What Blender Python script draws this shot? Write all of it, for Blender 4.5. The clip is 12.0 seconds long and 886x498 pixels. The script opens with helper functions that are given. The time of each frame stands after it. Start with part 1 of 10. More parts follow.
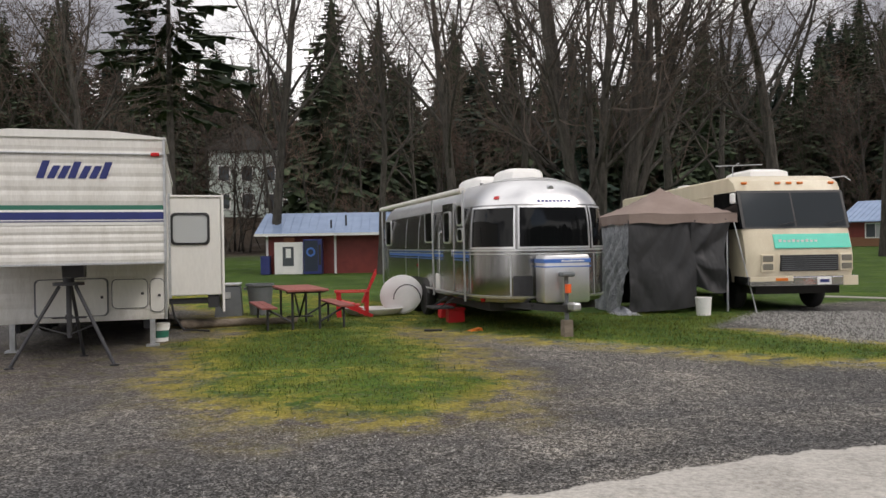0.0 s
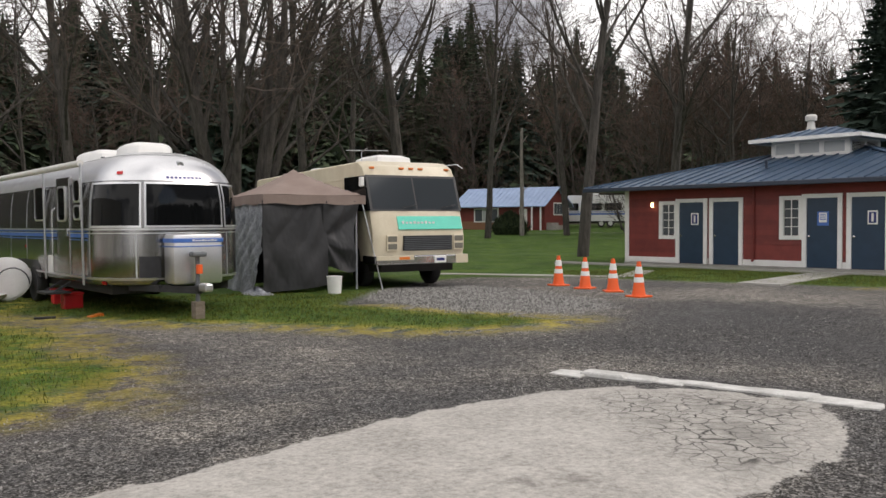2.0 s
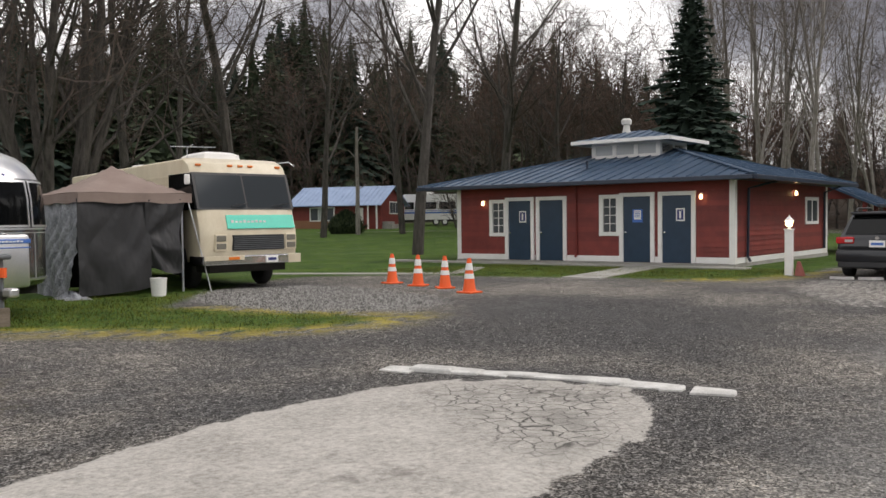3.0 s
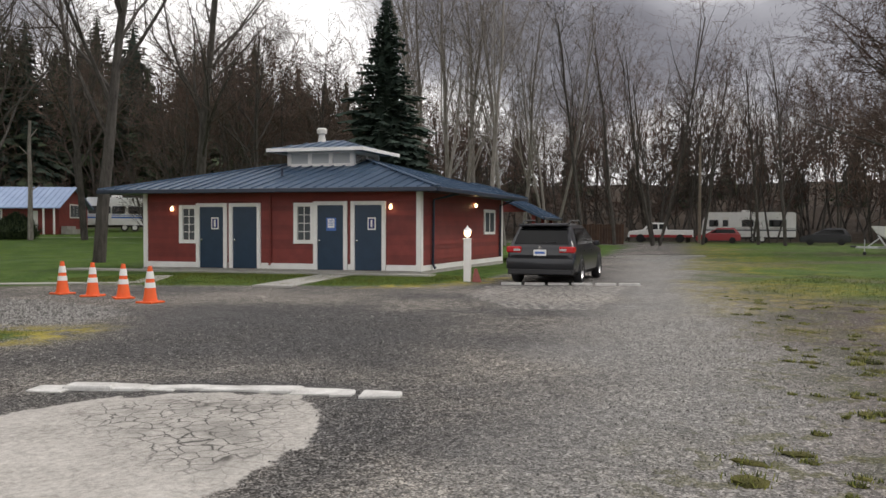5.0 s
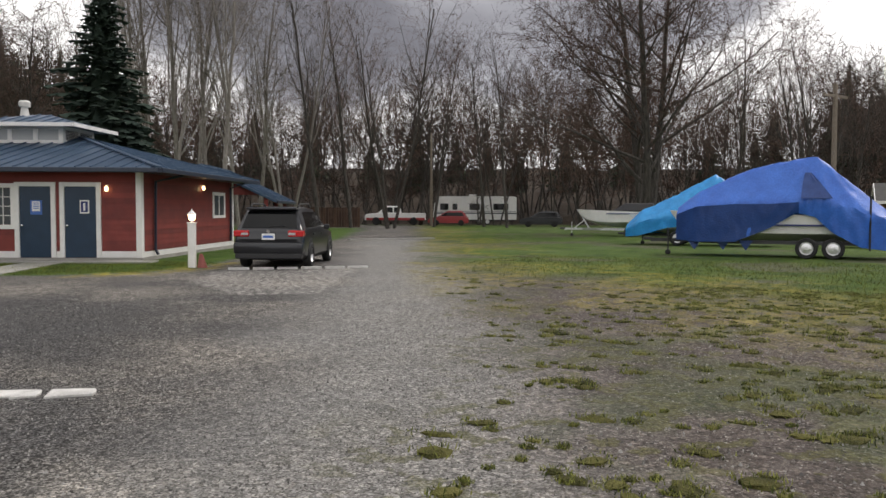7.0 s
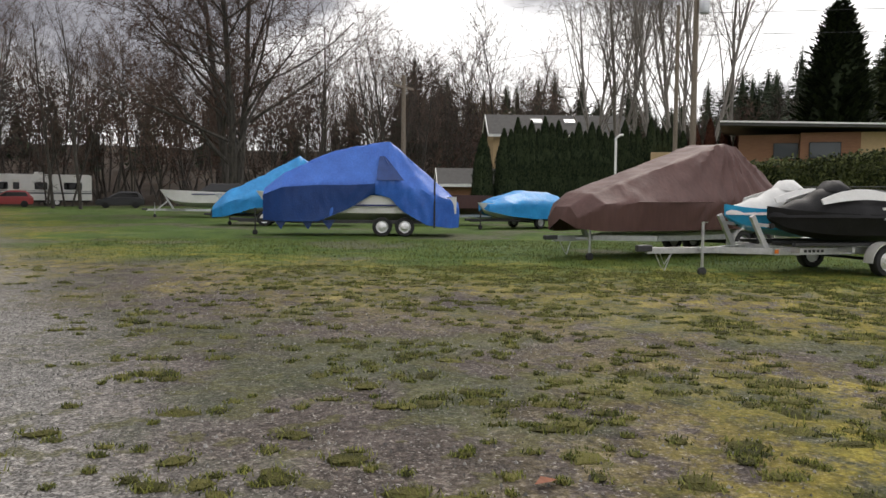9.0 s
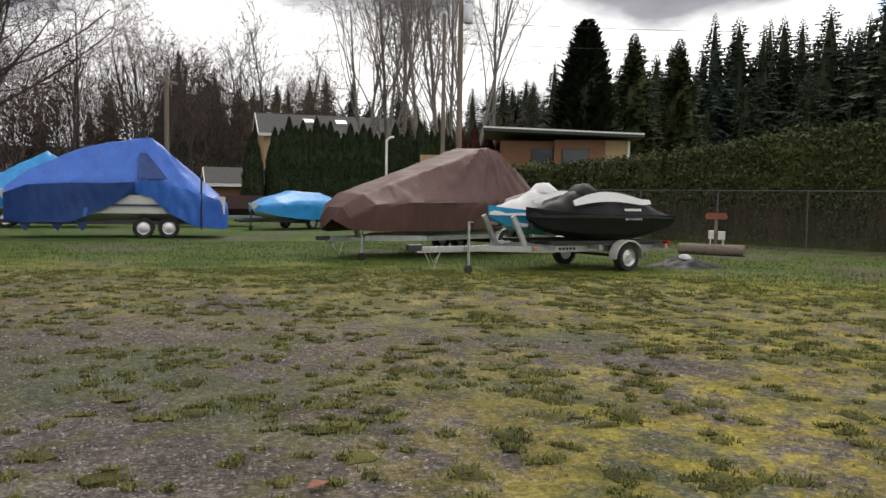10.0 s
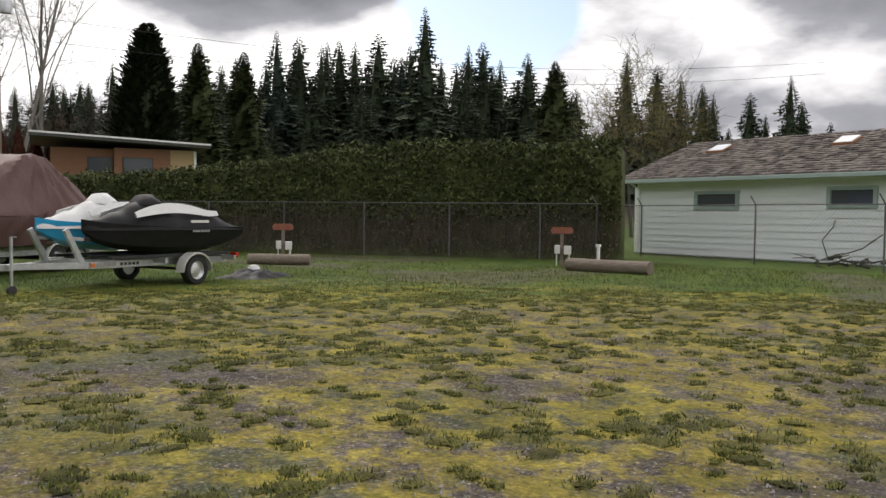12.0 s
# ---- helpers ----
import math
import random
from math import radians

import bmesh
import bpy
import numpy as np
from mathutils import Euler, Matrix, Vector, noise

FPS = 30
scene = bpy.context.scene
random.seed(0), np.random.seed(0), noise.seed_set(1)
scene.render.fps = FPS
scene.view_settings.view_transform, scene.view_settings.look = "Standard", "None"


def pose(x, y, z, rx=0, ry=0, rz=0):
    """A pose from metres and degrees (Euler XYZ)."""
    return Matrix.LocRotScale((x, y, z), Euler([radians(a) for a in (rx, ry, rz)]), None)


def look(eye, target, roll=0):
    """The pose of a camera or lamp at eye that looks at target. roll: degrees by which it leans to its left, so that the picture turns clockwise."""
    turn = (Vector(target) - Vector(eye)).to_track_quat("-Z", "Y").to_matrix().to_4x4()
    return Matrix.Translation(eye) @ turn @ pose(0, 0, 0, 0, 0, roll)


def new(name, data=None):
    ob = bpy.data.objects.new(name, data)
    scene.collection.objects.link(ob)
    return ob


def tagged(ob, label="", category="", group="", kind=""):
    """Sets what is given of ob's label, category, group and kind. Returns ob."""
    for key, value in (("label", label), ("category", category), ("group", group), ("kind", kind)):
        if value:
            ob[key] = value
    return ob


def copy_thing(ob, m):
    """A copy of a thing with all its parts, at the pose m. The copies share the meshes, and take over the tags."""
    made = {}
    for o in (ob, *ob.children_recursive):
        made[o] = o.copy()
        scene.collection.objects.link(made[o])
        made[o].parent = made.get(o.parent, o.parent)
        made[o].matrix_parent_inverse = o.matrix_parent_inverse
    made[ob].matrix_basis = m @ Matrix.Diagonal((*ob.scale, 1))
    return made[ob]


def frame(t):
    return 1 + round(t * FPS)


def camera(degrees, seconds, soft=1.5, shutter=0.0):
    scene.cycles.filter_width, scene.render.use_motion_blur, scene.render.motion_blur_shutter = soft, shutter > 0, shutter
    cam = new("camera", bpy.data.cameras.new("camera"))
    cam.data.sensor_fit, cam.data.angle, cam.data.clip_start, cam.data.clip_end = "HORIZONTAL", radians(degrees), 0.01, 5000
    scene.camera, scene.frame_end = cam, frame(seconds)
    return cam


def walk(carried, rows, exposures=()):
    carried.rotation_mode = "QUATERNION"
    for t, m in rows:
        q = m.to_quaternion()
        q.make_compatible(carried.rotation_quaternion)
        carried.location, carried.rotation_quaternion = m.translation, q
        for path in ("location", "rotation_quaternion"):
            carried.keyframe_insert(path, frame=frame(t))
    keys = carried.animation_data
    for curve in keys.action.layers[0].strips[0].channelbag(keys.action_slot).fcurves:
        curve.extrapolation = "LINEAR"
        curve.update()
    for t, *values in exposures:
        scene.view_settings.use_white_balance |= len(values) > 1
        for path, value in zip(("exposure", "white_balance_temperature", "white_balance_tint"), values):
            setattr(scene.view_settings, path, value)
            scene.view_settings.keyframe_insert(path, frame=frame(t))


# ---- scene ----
cam = camera(56.7, 12.0)
PATH = [
    (0, (-0.207, -0.878, 1.533), (-0.551, 1.092, 1.522), -0.9),
    (0.5, (-0.226, -0.87, 1.534), (-0.33, 1.128, 1.517), -0.9),
    (1, (-0.213, -0.857, 1.526), (-0.103, 1.139, 1.492), -0.8),
    (1.5, (-0.195, -0.832, 1.505), (0.105, 1.145, 1.451), -0.6),
    (2, (-0.17, -0.829, 1.486), (0.351, 1.101, 1.422), -0.4),
    (2.5, (-0.143, -0.844, 1.475), (0.571, 1.023, 1.412), -0.6),
    (3, (-0.08, -0.85, 1.469), (0.809, 0.94, 1.399), -0.7),
    (3.5, (-0.012, -0.88, 1.462), (1.07, 0.8, 1.38), -0.2),
    (3.7, (0.014, -0.889, 1.461), (1.16, 0.748, 1.382), -0.0),
    (5.5, (0.218, -1.012, 1.456), (1.783, 0.233, 1.401), 0.1),
    (6, (0.243, -1.089, 1.461), (1.906, 0.019, 1.396), 0.2),
    (6.5, (0.238, -1.151, 1.475), (1.979, -0.169, 1.398), 0.3),
    (6.7, (0.271, -1.195, 1.476), (2.038, -0.262, 1.394), 0.2),
    (8.3, (0.523, -1.118, 1.434), (2.5, -0.845, 1.3), 0.6),
    (8.5, (0.554, -1.133, 1.434), (2.543, -0.973, 1.301), 0.4),
    (9, (0.648, -1.159, 1.441), (2.641, -1.267, 1.308), 0.5),
    (9.5, (0.717, -1.153, 1.424), (2.677, -1.527, 1.29), 0.7),
    (10, (0.699, -1.186, 1.426), (2.588, -1.831, 1.302), 0.9),
    (10.5, (0.719, -1.212, 1.427), (2.508, -2.1, 1.326), 1.2),
    (11, (0.763, -1.243, 1.43), (2.432, -2.341, 1.346), 1.1),
    (11.5, (0.761, -1.254, 1.414), (2.284, -2.549, 1.334), 0.6),
    (12, (0.773, -1.28, 1.416), (2.105, -2.769, 1.334), 0.6),
]
walk(cam, [(t, look(eye, aim, roll)) for t, eye, aim, roll in PATH], exposures=[(0.0, 0.0, 6750, 13), (12.0, 0.0, 6750, 12)])

# ---- world and light ----
world = bpy.data.worlds.new("overcast_sky")
scene.world = world
world.use_nodes = True
wn, wl = world.node_tree.nodes, world.node_tree.links
wn.clear()
w_out = wn.new("ShaderNodeOutputWorld")
w_bg = wn.new("ShaderNodeBackground")
w_sky = wn.new("ShaderNodeTexSky")
w_sky.sky_type, w_sky.sun_disc = "NISHITA", False
SUN_BEARING, SUN_HEIGHT = 112.0, 42.0
w_sky.sun_elevation, w_sky.sun_rotation = radians(SUN_HEIGHT), radians(SUN_BEARING)
w_co = wn.new("ShaderNodeTexCoord")
w_map = wn.new("ShaderNodeMapping")
w_map.inputs["Scale"].default_value = (1.0, 1.0, 2.4)
w_map.inputs["Location"].default_value = (3.1, 0.4, 0.25)
w_n = wn.new("ShaderNodeTexNoise")
w_n.inputs["Scale"].default_value, w_n.inputs["Detail"].default_value, w_n.inputs["Roughness"].default_value = 1.7, 7.0, 0.52
w_ramp = wn.new("ShaderNodeValToRGB")
e = w_ramp.color_ramp.elements
e[0].position, e[0].color = 0.36, (0.16, 0.165, 0.19, 1)
e[1].position, e[1].color = 0.55, (0.98, 0.99, 1.0, 1)
mid = w_ramp.color_ramp.elements.new(0.46)
mid.color = (0.3, 0.31, 0.345, 1)
w_n2 = wn.new("ShaderNodeTexNoise")
w_n2.inputs["Scale"].default_value, w_n2.inputs["Detail"].default_value = 2.3, 5.0
w_gap = wn.new("ShaderNodeValToRGB")
w_gap.color_ramp.elements[0].position, w_gap.color_ramp.elements[0].color = 0.62, (0, 0, 0, 1)
w_gap.color_ramp.elements[1].position, w_gap.color_ramp.elements[1].color = 0.70, (1, 1, 1, 1)
w_dim = wn.new("ShaderNodeVectorMath")
w_dim.operation = "SCALE"
w_dim.inputs["Scale"].default_value = 0.11
w_mix = wn.new("ShaderNodeMixRGB")
wl.new(w_co.outputs["Generated"], w_map.inputs["Vector"])
wl.new(w_map.outputs["Vector"], w_n.inputs["Vector"])
wl.new(w_map.outputs["Vector"], w_n2.inputs["Vector"])
# heavy banks of cloud and bright openings: bearing, height, inner and outer cosine, strength
def sky_lump(bearing, up, far_cos, near_cos, amount, base=0.0):
    dot = wn.new("ShaderNodeVectorMath")
    dot.operation = "DOT_PRODUCT"
    b_, u_ = radians(bearing), radians(up)
    dot.inputs[1].default_value = (math.cos(u_) * math.sin(b_), math.cos(u_) * math.cos(b_), math.sin(u_))
    span = wn.new("ShaderNodeMapRange")
    span.interpolation_type = "SMOOTHSTEP"
    span.inputs["From Min"].default_value, span.inputs["From Max"].default_value = far_cos, near_cos
    span.inputs["To Min"].default_value, span.inputs["To Max"].default_value = base, amount
    wl.new(w_co.outputs["Generated"], dot.inputs[0])
    wl.new(dot.outputs["Value"], span.inputs["Value"])
    return span.outputs["Result"]


def plus(a, b):
    node = wn.new("ShaderNodeMath")
    node.operation = "ADD"
    wl.new(a, node.inputs[0])
    wl.new(b, node.inputs[1])
    return node.outputs[0]


w_sum = wn.new("ShaderNodeMath")
w_sum.operation = "ADD"
lumps = sky_lump(67, 36, 0.84, 0.92, -0.11, 0.055)
for lump in ((96, 4, 0.965, 0.988, 0.2), (34, 13, 0.978, 0.994, 0.13), (49, 15, 0.965, 0.99, -0.1), (102, 25, 0.958, 0.984, -0.26), (124, 25, 0.958, 0.984, -0.26)):
    lumps = plus(lumps, sky_lump(*lump))
w_blue = plus(w_n2.outputs["Fac"], sky_lump(141, 15.5, 0.990, 0.998, 0.16))
wl.new(lumps, w_sum.inputs[0])
wl.new(w_n.outputs["Fac"], w_sum.inputs[1])
wl.new(w_sum.outputs[0], w_ramp.inputs["Fac"])
wl.new(w_blue, w_gap.inputs["Fac"])
wl.new(w_sky.outputs["Color"], w_dim.inputs[0])
wl.new(w_gap.outputs["Color"], w_mix.inputs["Fac"])
wl.new(w_ramp.outputs["Color"], w_mix.inputs["Color1"])
wl.new(w_dim.outputs["Vector"], w_mix.inputs["Color2"])
wl.new(w_mix.outputs["Color"], w_bg.inputs["Color"])
wl.new(w_bg.outputs["Background"], w_out.inputs["Surface"])
w_bg.inputs["Strength"].default_value = 1.38

sun_data = bpy.data.lights.new("sun", "SUN")
sun_data.energy, sun_data.angle, sun_data.color = 1.4, radians(18), (1.0, 0.96, 0.9)
sun = new("sun", sun_data)
sb, sh = radians(SUN_BEARING), radians(SUN_HEIGHT)
sun.matrix_world = look((60 * math.sin(sb), 60 * math.cos(sb), 60 * math.tan(sh)), (0, 0, 0))


# ---- materials ----
def ramp_mat(name, dark, light, rough=0.7, metal=0.0, scale=6.0, fine=60.0, bump=0.15, depth=0.01, spec=0.5, per_object=0.0, per_island=0.0, coat=0.0, streak=None):
    """A surface whose colour drifts between two tones at two scales, with fine relief."""
    m = bpy.data.materials.new(name)
    m.use_nodes = True
    n, l = m.node_tree.nodes, m.node_tree.links
    b = n["Principled BSDF"]
    co = n.new("ShaderNodeTexCoord")
    vec = co.outputs["Object"]
    if streak:
        mp = n.new("ShaderNodeMapping")
        mp.inputs["Scale"].default_value = streak
        l.new(vec, mp.inputs["Vector"])
        vec = mp.outputs["Vector"]
    n1 = n.new("ShaderNodeTexNoise")
    n1.inputs["Scale"].default_value, n1.inputs["Detail"].default_value, n1.inputs["Roughness"].default_value = scale, 4.0, 0.6
    n2 = n.new("ShaderNodeTexNoise")
    n2.inputs["Scale"].default_value, n2.inputs["Detail"].default_value = fine, 3.0
    l.new(vec, n1.inputs["Vector"])
    l.new(vec, n2.inputs["Vector"])
    add = n.new("ShaderNodeMath")
    add.operation = "MULTIPLY_ADD"
    add.inputs[1].default_value, add.inputs[2].default_value = 0.65, 0.0
    l.new(n1.outputs["Fac"], add.inputs[0])
    add2 = n.new("ShaderNodeMath")
    add2.operation = "MULTIPLY_ADD"
    add2.inputs[1].default_value = 0.35
    l.new(n2.outputs["Fac"], add2.inputs[0])
    l.new(add.outputs[0], add2.inputs[2])
    fac = add2.outputs[0]
    if per_object or per_island:
        if per_object:
            rnd = n.new("ShaderNodeObjectInfo").outputs["Random"]
        else:
            rnd = n.new("ShaderNodeNewGeometry").outputs["Random Per Island"]
        a3 = n.new("ShaderNodeMath")
        a3.operation = "MULTIPLY_ADD"
        a3.inputs[1].default_value = per_object or per_island
        l.new(rnd, a3.inputs[0])
        a4 = n.new("ShaderNodeMath")
        a4.operation = "SUBTRACT"
        a4.inputs[1].default_value = (per_object or per_island) / 2
        l.new(fac, a3.inputs[2])
        l.new(a3.outputs[0], a4.inputs[0])
        fac = a4.outputs[0]
    r = n.new("ShaderNodeValToRGB")
    r.color_ramp.elements[0].position, r.color_ramp.elements[0].color = 0.3, (*dark, 1)
    r.color_ramp.elements[1].position, r.color_ramp.elements[1].color = 0.7, (*light, 1)
    l.new(fac, r.inputs["Fac"])
    l.new(r.outputs["Color"], b.inputs["Base Color"])
    b.inputs["Roughness"].default_value, b.inputs["Metallic"].default_value = rough, metal
    b.inputs["Specular IOR Level"].default_value = spec
    b.inputs["Coat Weight"].default_value = coat
    if bump:
        bp = n.new("ShaderNodeBump")
        bp.inputs["Strength"].default_value, bp.inputs["Distance"].default_value = bump, depth
        l.new(n2.outputs["Fac"], bp.inputs["Height"])
        l.new(bp.outputs["Normal"], b.inputs["Normal"])
    return m


def tone(name, c, v=0.12, **kw):
    return ramp_mat(name, tuple(x * (1 - v) for x in c), tuple(min(1, x * (1 + v)) for x in c), **kw)


def glass_mat(name, tint, rough=0.04, gloss=0.22):
    m = bpy.data.materials.new(name)
    m.use_nodes = True
    b = m.node_tree.nodes["Principled BSDF"]
    b.inputs["Base Color"].default_value = (*tint, 1)
    b.inputs["Roughness"].default_value, b.inputs["IOR"].default_value = rough, 1.5
    b.inputs["Specular IOR Level"].default_value = gloss
    return m


def glow_mat(name, c, strength):
    m = bpy.data.materials.new(name)
    m.use_nodes = True
    b = m.node_tree.nodes["Principled BSDF"]
    b.inputs["Base Color"].default_value = (*c, 1)
    b.inputs["Emission Color"].default_value = (*c, 1)
    b.inputs["Emission Strength"].default_value = strength
    return m


M = {
    "white_paint": tone("white_paint", (0.82, 0.81, 0.79), 0.08, rough=0.5, scale=3, fine=40, bump=0.05),
    "white_metal": tone("white_metal", (0.74, 0.73, 0.7), 0.1, rough=0.35, scale=2, fine=25, bump=0.04, streak=(1, 1, 0.3)),
    "grimy_white": ramp_mat("grimy_white", (0.56, 0.54, 0.5), (0.78, 0.77, 0.74), rough=0.5, scale=2.5, fine=30, bump=0.06, streak=(2, 2, 0.4)),
    "cream": ramp_mat("cream", (0.58, 0.5, 0.36), (0.72, 0.65, 0.5), rough=0.35, scale=2, fine=40, bump=0.03, streak=(1.5, 1.5, 0.5)),
    "aluminium": ramp_mat("aluminium", (0.24, 0.235, 0.23), (0.44, 0.44, 0.44), rough=0.24, metal=1.0, scale=1.6, fine=45, bump=0.03, streak=(7, 7, 0.35)),
    "bright_aluminium": ramp_mat("bright_aluminium", (0.68, 0.68, 0.69), (0.85, 0.85, 0.86), rough=0.34, metal=0.9, scale=2, fine=45, bump=0.03),
    "galvanised": ramp_mat("galvanised", (0.42, 0.43, 0.45), (0.68, 0.69, 0.7), rough=0.42, metal=0.85, scale=9, fine=60, bump=0.05),
    "chrome": tone("chrome", (0.75, 0.75, 0.76), 0.06, rough=0.12, metal=1.0, bump=0.0),
    "dark_glass": glass_mat("dark_glass", (0.005, 0.0055, 0.006)),
    "windscreen_glass": glass_mat("windscreen_glass", (0.03, 0.036, 0.04), 0.03, 0.75),
    "lamp_glass": glass_mat("lamp_glass", (0.2, 0.19, 0.16), 0.1, 0.5),
    "window_glass": glass_mat("window_glass", (0.09, 0.1, 0.11)),
    "frost_glass": glass_mat("frost_glass", (0.45, 0.47, 0.48), 0.25),
    "black_rubber": tone("black_rubber", (0.018, 0.018, 0.019), 0.3, rough=0.75, fine=90, bump=0.2),
    "black_plastic": tone("black_plastic", (0.022, 0.022, 0.024), 0.25, rough=0.5, bump=0.06),
    "dark_steel": tone("dark_steel", (0.05, 0.05, 0.055), 0.3, rough=0.5, metal=0.4),
    "underside": tone("underside", (0.03, 0.028, 0.026), 0.3, rough=0.9),
    "navy_trim": tone("navy_trim", (0.025, 0.035, 0.16), 0.15, rough=0.4),
    "slate_trim": tone("slate_trim", (0.018, 0.028, 0.05), 0.15, rough=0.4),
    "blue_stripe": tone("blue_stripe", (0.06, 0.16, 0.5), 0.12, rough=0.35),
    "green_stripe": tone("green_stripe", (0.03, 0.16, 0.11), 0.12, rough=0.4),
    "teal_panel": tone("teal_panel", (0.06, 0.6, 0.46), 0.1, rough=0.4, scale=3),
    "tan_canopy": ramp_mat("tan_canopy", (0.2, 0.145, 0.125), (0.31, 0.24, 0.21), rough=0.85, scale=1.5, fine=150, bump=0.12),
    "dark_tarp": ramp_mat("dark_tarp", (0.02, 0.02, 0.022), (0.03, 0.03, 0.033), rough=0.6, scale=2.2, fine=70, bump=0.12, depth=0.01),
    "silver_tarp": ramp_mat("silver_tarp", (0.14, 0.15, 0.18), (0.62, 0.64, 0.68), rough=0.35, metal=0.3, scale=4.5, fine=22, bump=0.7, depth=0.04),
    "blue_tarp": ramp_mat("blue_tarp", (0.022, 0.1, 0.45), (0.045, 0.185, 0.68), rough=0.42, scale=1.6, fine=18, bump=0.35, depth=0.03),
    "cyan_tarp": ramp_mat("cyan_tarp", (0.01, 0.22, 0.56), (0.03, 0.36, 0.78), rough=0.42, scale=2.2, fine=16, bump=0.5, depth=0.04),
    "brown_cover": ramp_mat("brown_cover", (0.075, 0.033, 0.029), (0.125, 0.06, 0.052), rough=0.6, scale=1.8, fine=9, bump=0.3, depth=0.03, streak=(1.4, 1.4, 0.35)),
    "fence_steel": tone("fence_steel", (0.15, 0.15, 0.15), 0.25, rough=0.6, metal=0.5),
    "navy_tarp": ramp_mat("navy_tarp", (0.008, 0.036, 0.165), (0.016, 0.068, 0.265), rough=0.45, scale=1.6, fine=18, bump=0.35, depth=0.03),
    "black_cover": ramp_mat("black_cover", (0.006, 0.006, 0.007), (0.016, 0.016, 0.018), rough=0.6, scale=3, fine=30, bump=0.25, depth=0.015, spec=0.25),
    "white_cloth": tone("white_cloth", (0.68, 0.68, 0.67), 0.1, rough=0.7, scale=4, fine=30, bump=0.3, depth=0.015),
    "sky_blue": tone("sky_blue", (0.02, 0.34, 0.62), 0.1, rough=0.3, bump=0.0),
    "russet_leaf": ramp_mat("russet_leaf", (0.035, 0.012, 0.008), (0.09, 0.035, 0.02), rough=0.85, scale=0.8, fine=7, bump=0.0, per_island=0.6, spec=0.2),
    "gutter_green": tone("gutter_green", (0.36, 0.45, 0.42), 0.08, rough=0.5),
    "white_dome": tone("white_dome", (0.8, 0.82, 0.84), 0.04, rough=0.2, bump=0.0),
    "barn_red": ramp_mat("barn_red", (0.14, 0.022, 0.018), (0.24, 0.038, 0.03), rough=0.6, scale=2.2, fine=50, bump=0.12, per_object=0.25),
    "dark_blue_door": ramp_mat("dark_blue_door", (0.01, 0.03, 0.06), (0.018, 0.046, 0.088), rough=0.4, scale=3, fine=60, bump=0.04),
    "metal_roof": ramp_mat("metal_roof", (0.036, 0.07, 0.118), (0.085, 0.135, 0.21), rough=0.32, metal=0.35, scale=1.2, fine=30, bump=0.05, per_object=0.2),
    "pale_roof": ramp_mat("pale_roof", (0.2, 0.28, 0.44), (0.32, 0.42, 0.6), rough=0.4, metal=0.3, scale=1.0, fine=25, bump=0.04, per_object=0.15),
    "concrete": ramp_mat("concrete", (0.26, 0.25, 0.23), (0.42, 0.41, 0.38), rough=0.9, scale=2, fine=90, bump=0.3),
    "worn_white_strip": ramp_mat("worn_white_strip", (0.36, 0.35, 0.33), (0.78, 0.77, 0.74), rough=0.9, scale=5, fine=80, bump=0.5),
    "red_plastic": tone("red_plastic", (0.62, 0.02, 0.025), 0.12, rough=0.4),
    "faded_red_wood": ramp_mat("faded_red_wood", (0.2, 0.055, 0.05), (0.36, 0.12, 0.1), rough=0.75, scale=4, fine=60, bump=0.25, per_object=0.3, streak=(8, 1, 8)),
    "cone_orange": tone("cone_orange", (0.85, 0.12, 0.02), 0.1, rough=0.5),
    "reflective": tone("reflective", (0.82, 0.82, 0.8), 0.08, rough=0.35),
    "grey_plastic": tone("grey_plastic", (0.13, 0.14, 0.15), 0.15, rough=0.55),
    "car_grey": tone("car_grey", (0.011, 0.012, 0.016), 0.06, rough=0.28, metal=0.1, coat=0.3, bump=0.0),
    "car_red": tone("car_red", (0.32, 0.02, 0.025), 0.06, rough=0.3, coat=0.5, bump=0.0),
    "car_white": tone("car_white", (0.74, 0.74, 0.72), 0.05, rough=0.3, coat=0.4, bump=0.0),
    "tail_red": tone("tail_red", (0.5, 0.012, 0.015), 0.15, rough=0.2, bump=0.0),
    "lamp_amber": tone("lamp_amber", (0.75, 0.2, 0.03), 0.1, rough=0.3, bump=0.0),
    "lit_bulb": glow_mat("lit_bulb", (1.0, 0.72, 0.36), 6.0),
    "old_wood": ramp_mat("old_wood", (0.13, 0.1, 0.075), (0.3, 0.25, 0.2), rough=0.9, scale=3, fine=40, bump=0.6, depth=0.02, streak=(1, 6, 6)),
    "sign_wood": tone("sign_wood", (0.26, 0.1, 0.055), 0.2, rough=0.8, fine=40, bump=0.3),
    "pale_siding": ramp_mat("pale_siding", (0.78, 0.83, 0.84), (0.9, 0.93, 0.93), rough=0.6, scale=2, fine=40, bump=0.1, per_object=0.12, streak=(0.4, 1, 3)),
    "shake_roof": ramp_mat("shake_roof", (0.06, 0.05, 0.045), (0.2, 0.17, 0.15), rough=0.95, scale=5, fine=50, bump=0.5, per_object=0.6, per_island=0.0),
    "shake_stuff": ramp_mat("shake_stuff", (0.06, 0.05, 0.045), (0.2, 0.17, 0.15), rough=0.95, scale=5, fine=50, bump=0.5, per_island=0.6),
    "tan_stucco": tone("tan_stucco", (0.5, 0.36, 0.2), 0.1, rough=0.85, fine=60, bump=0.2),
    "brown_cedar": ramp_mat("brown_cedar", (0.2, 0.09, 0.045), (0.3, 0.15, 0.08), rough=0.7, scale=3, fine=40, bump=0.2, streak=(1, 1, 6)),
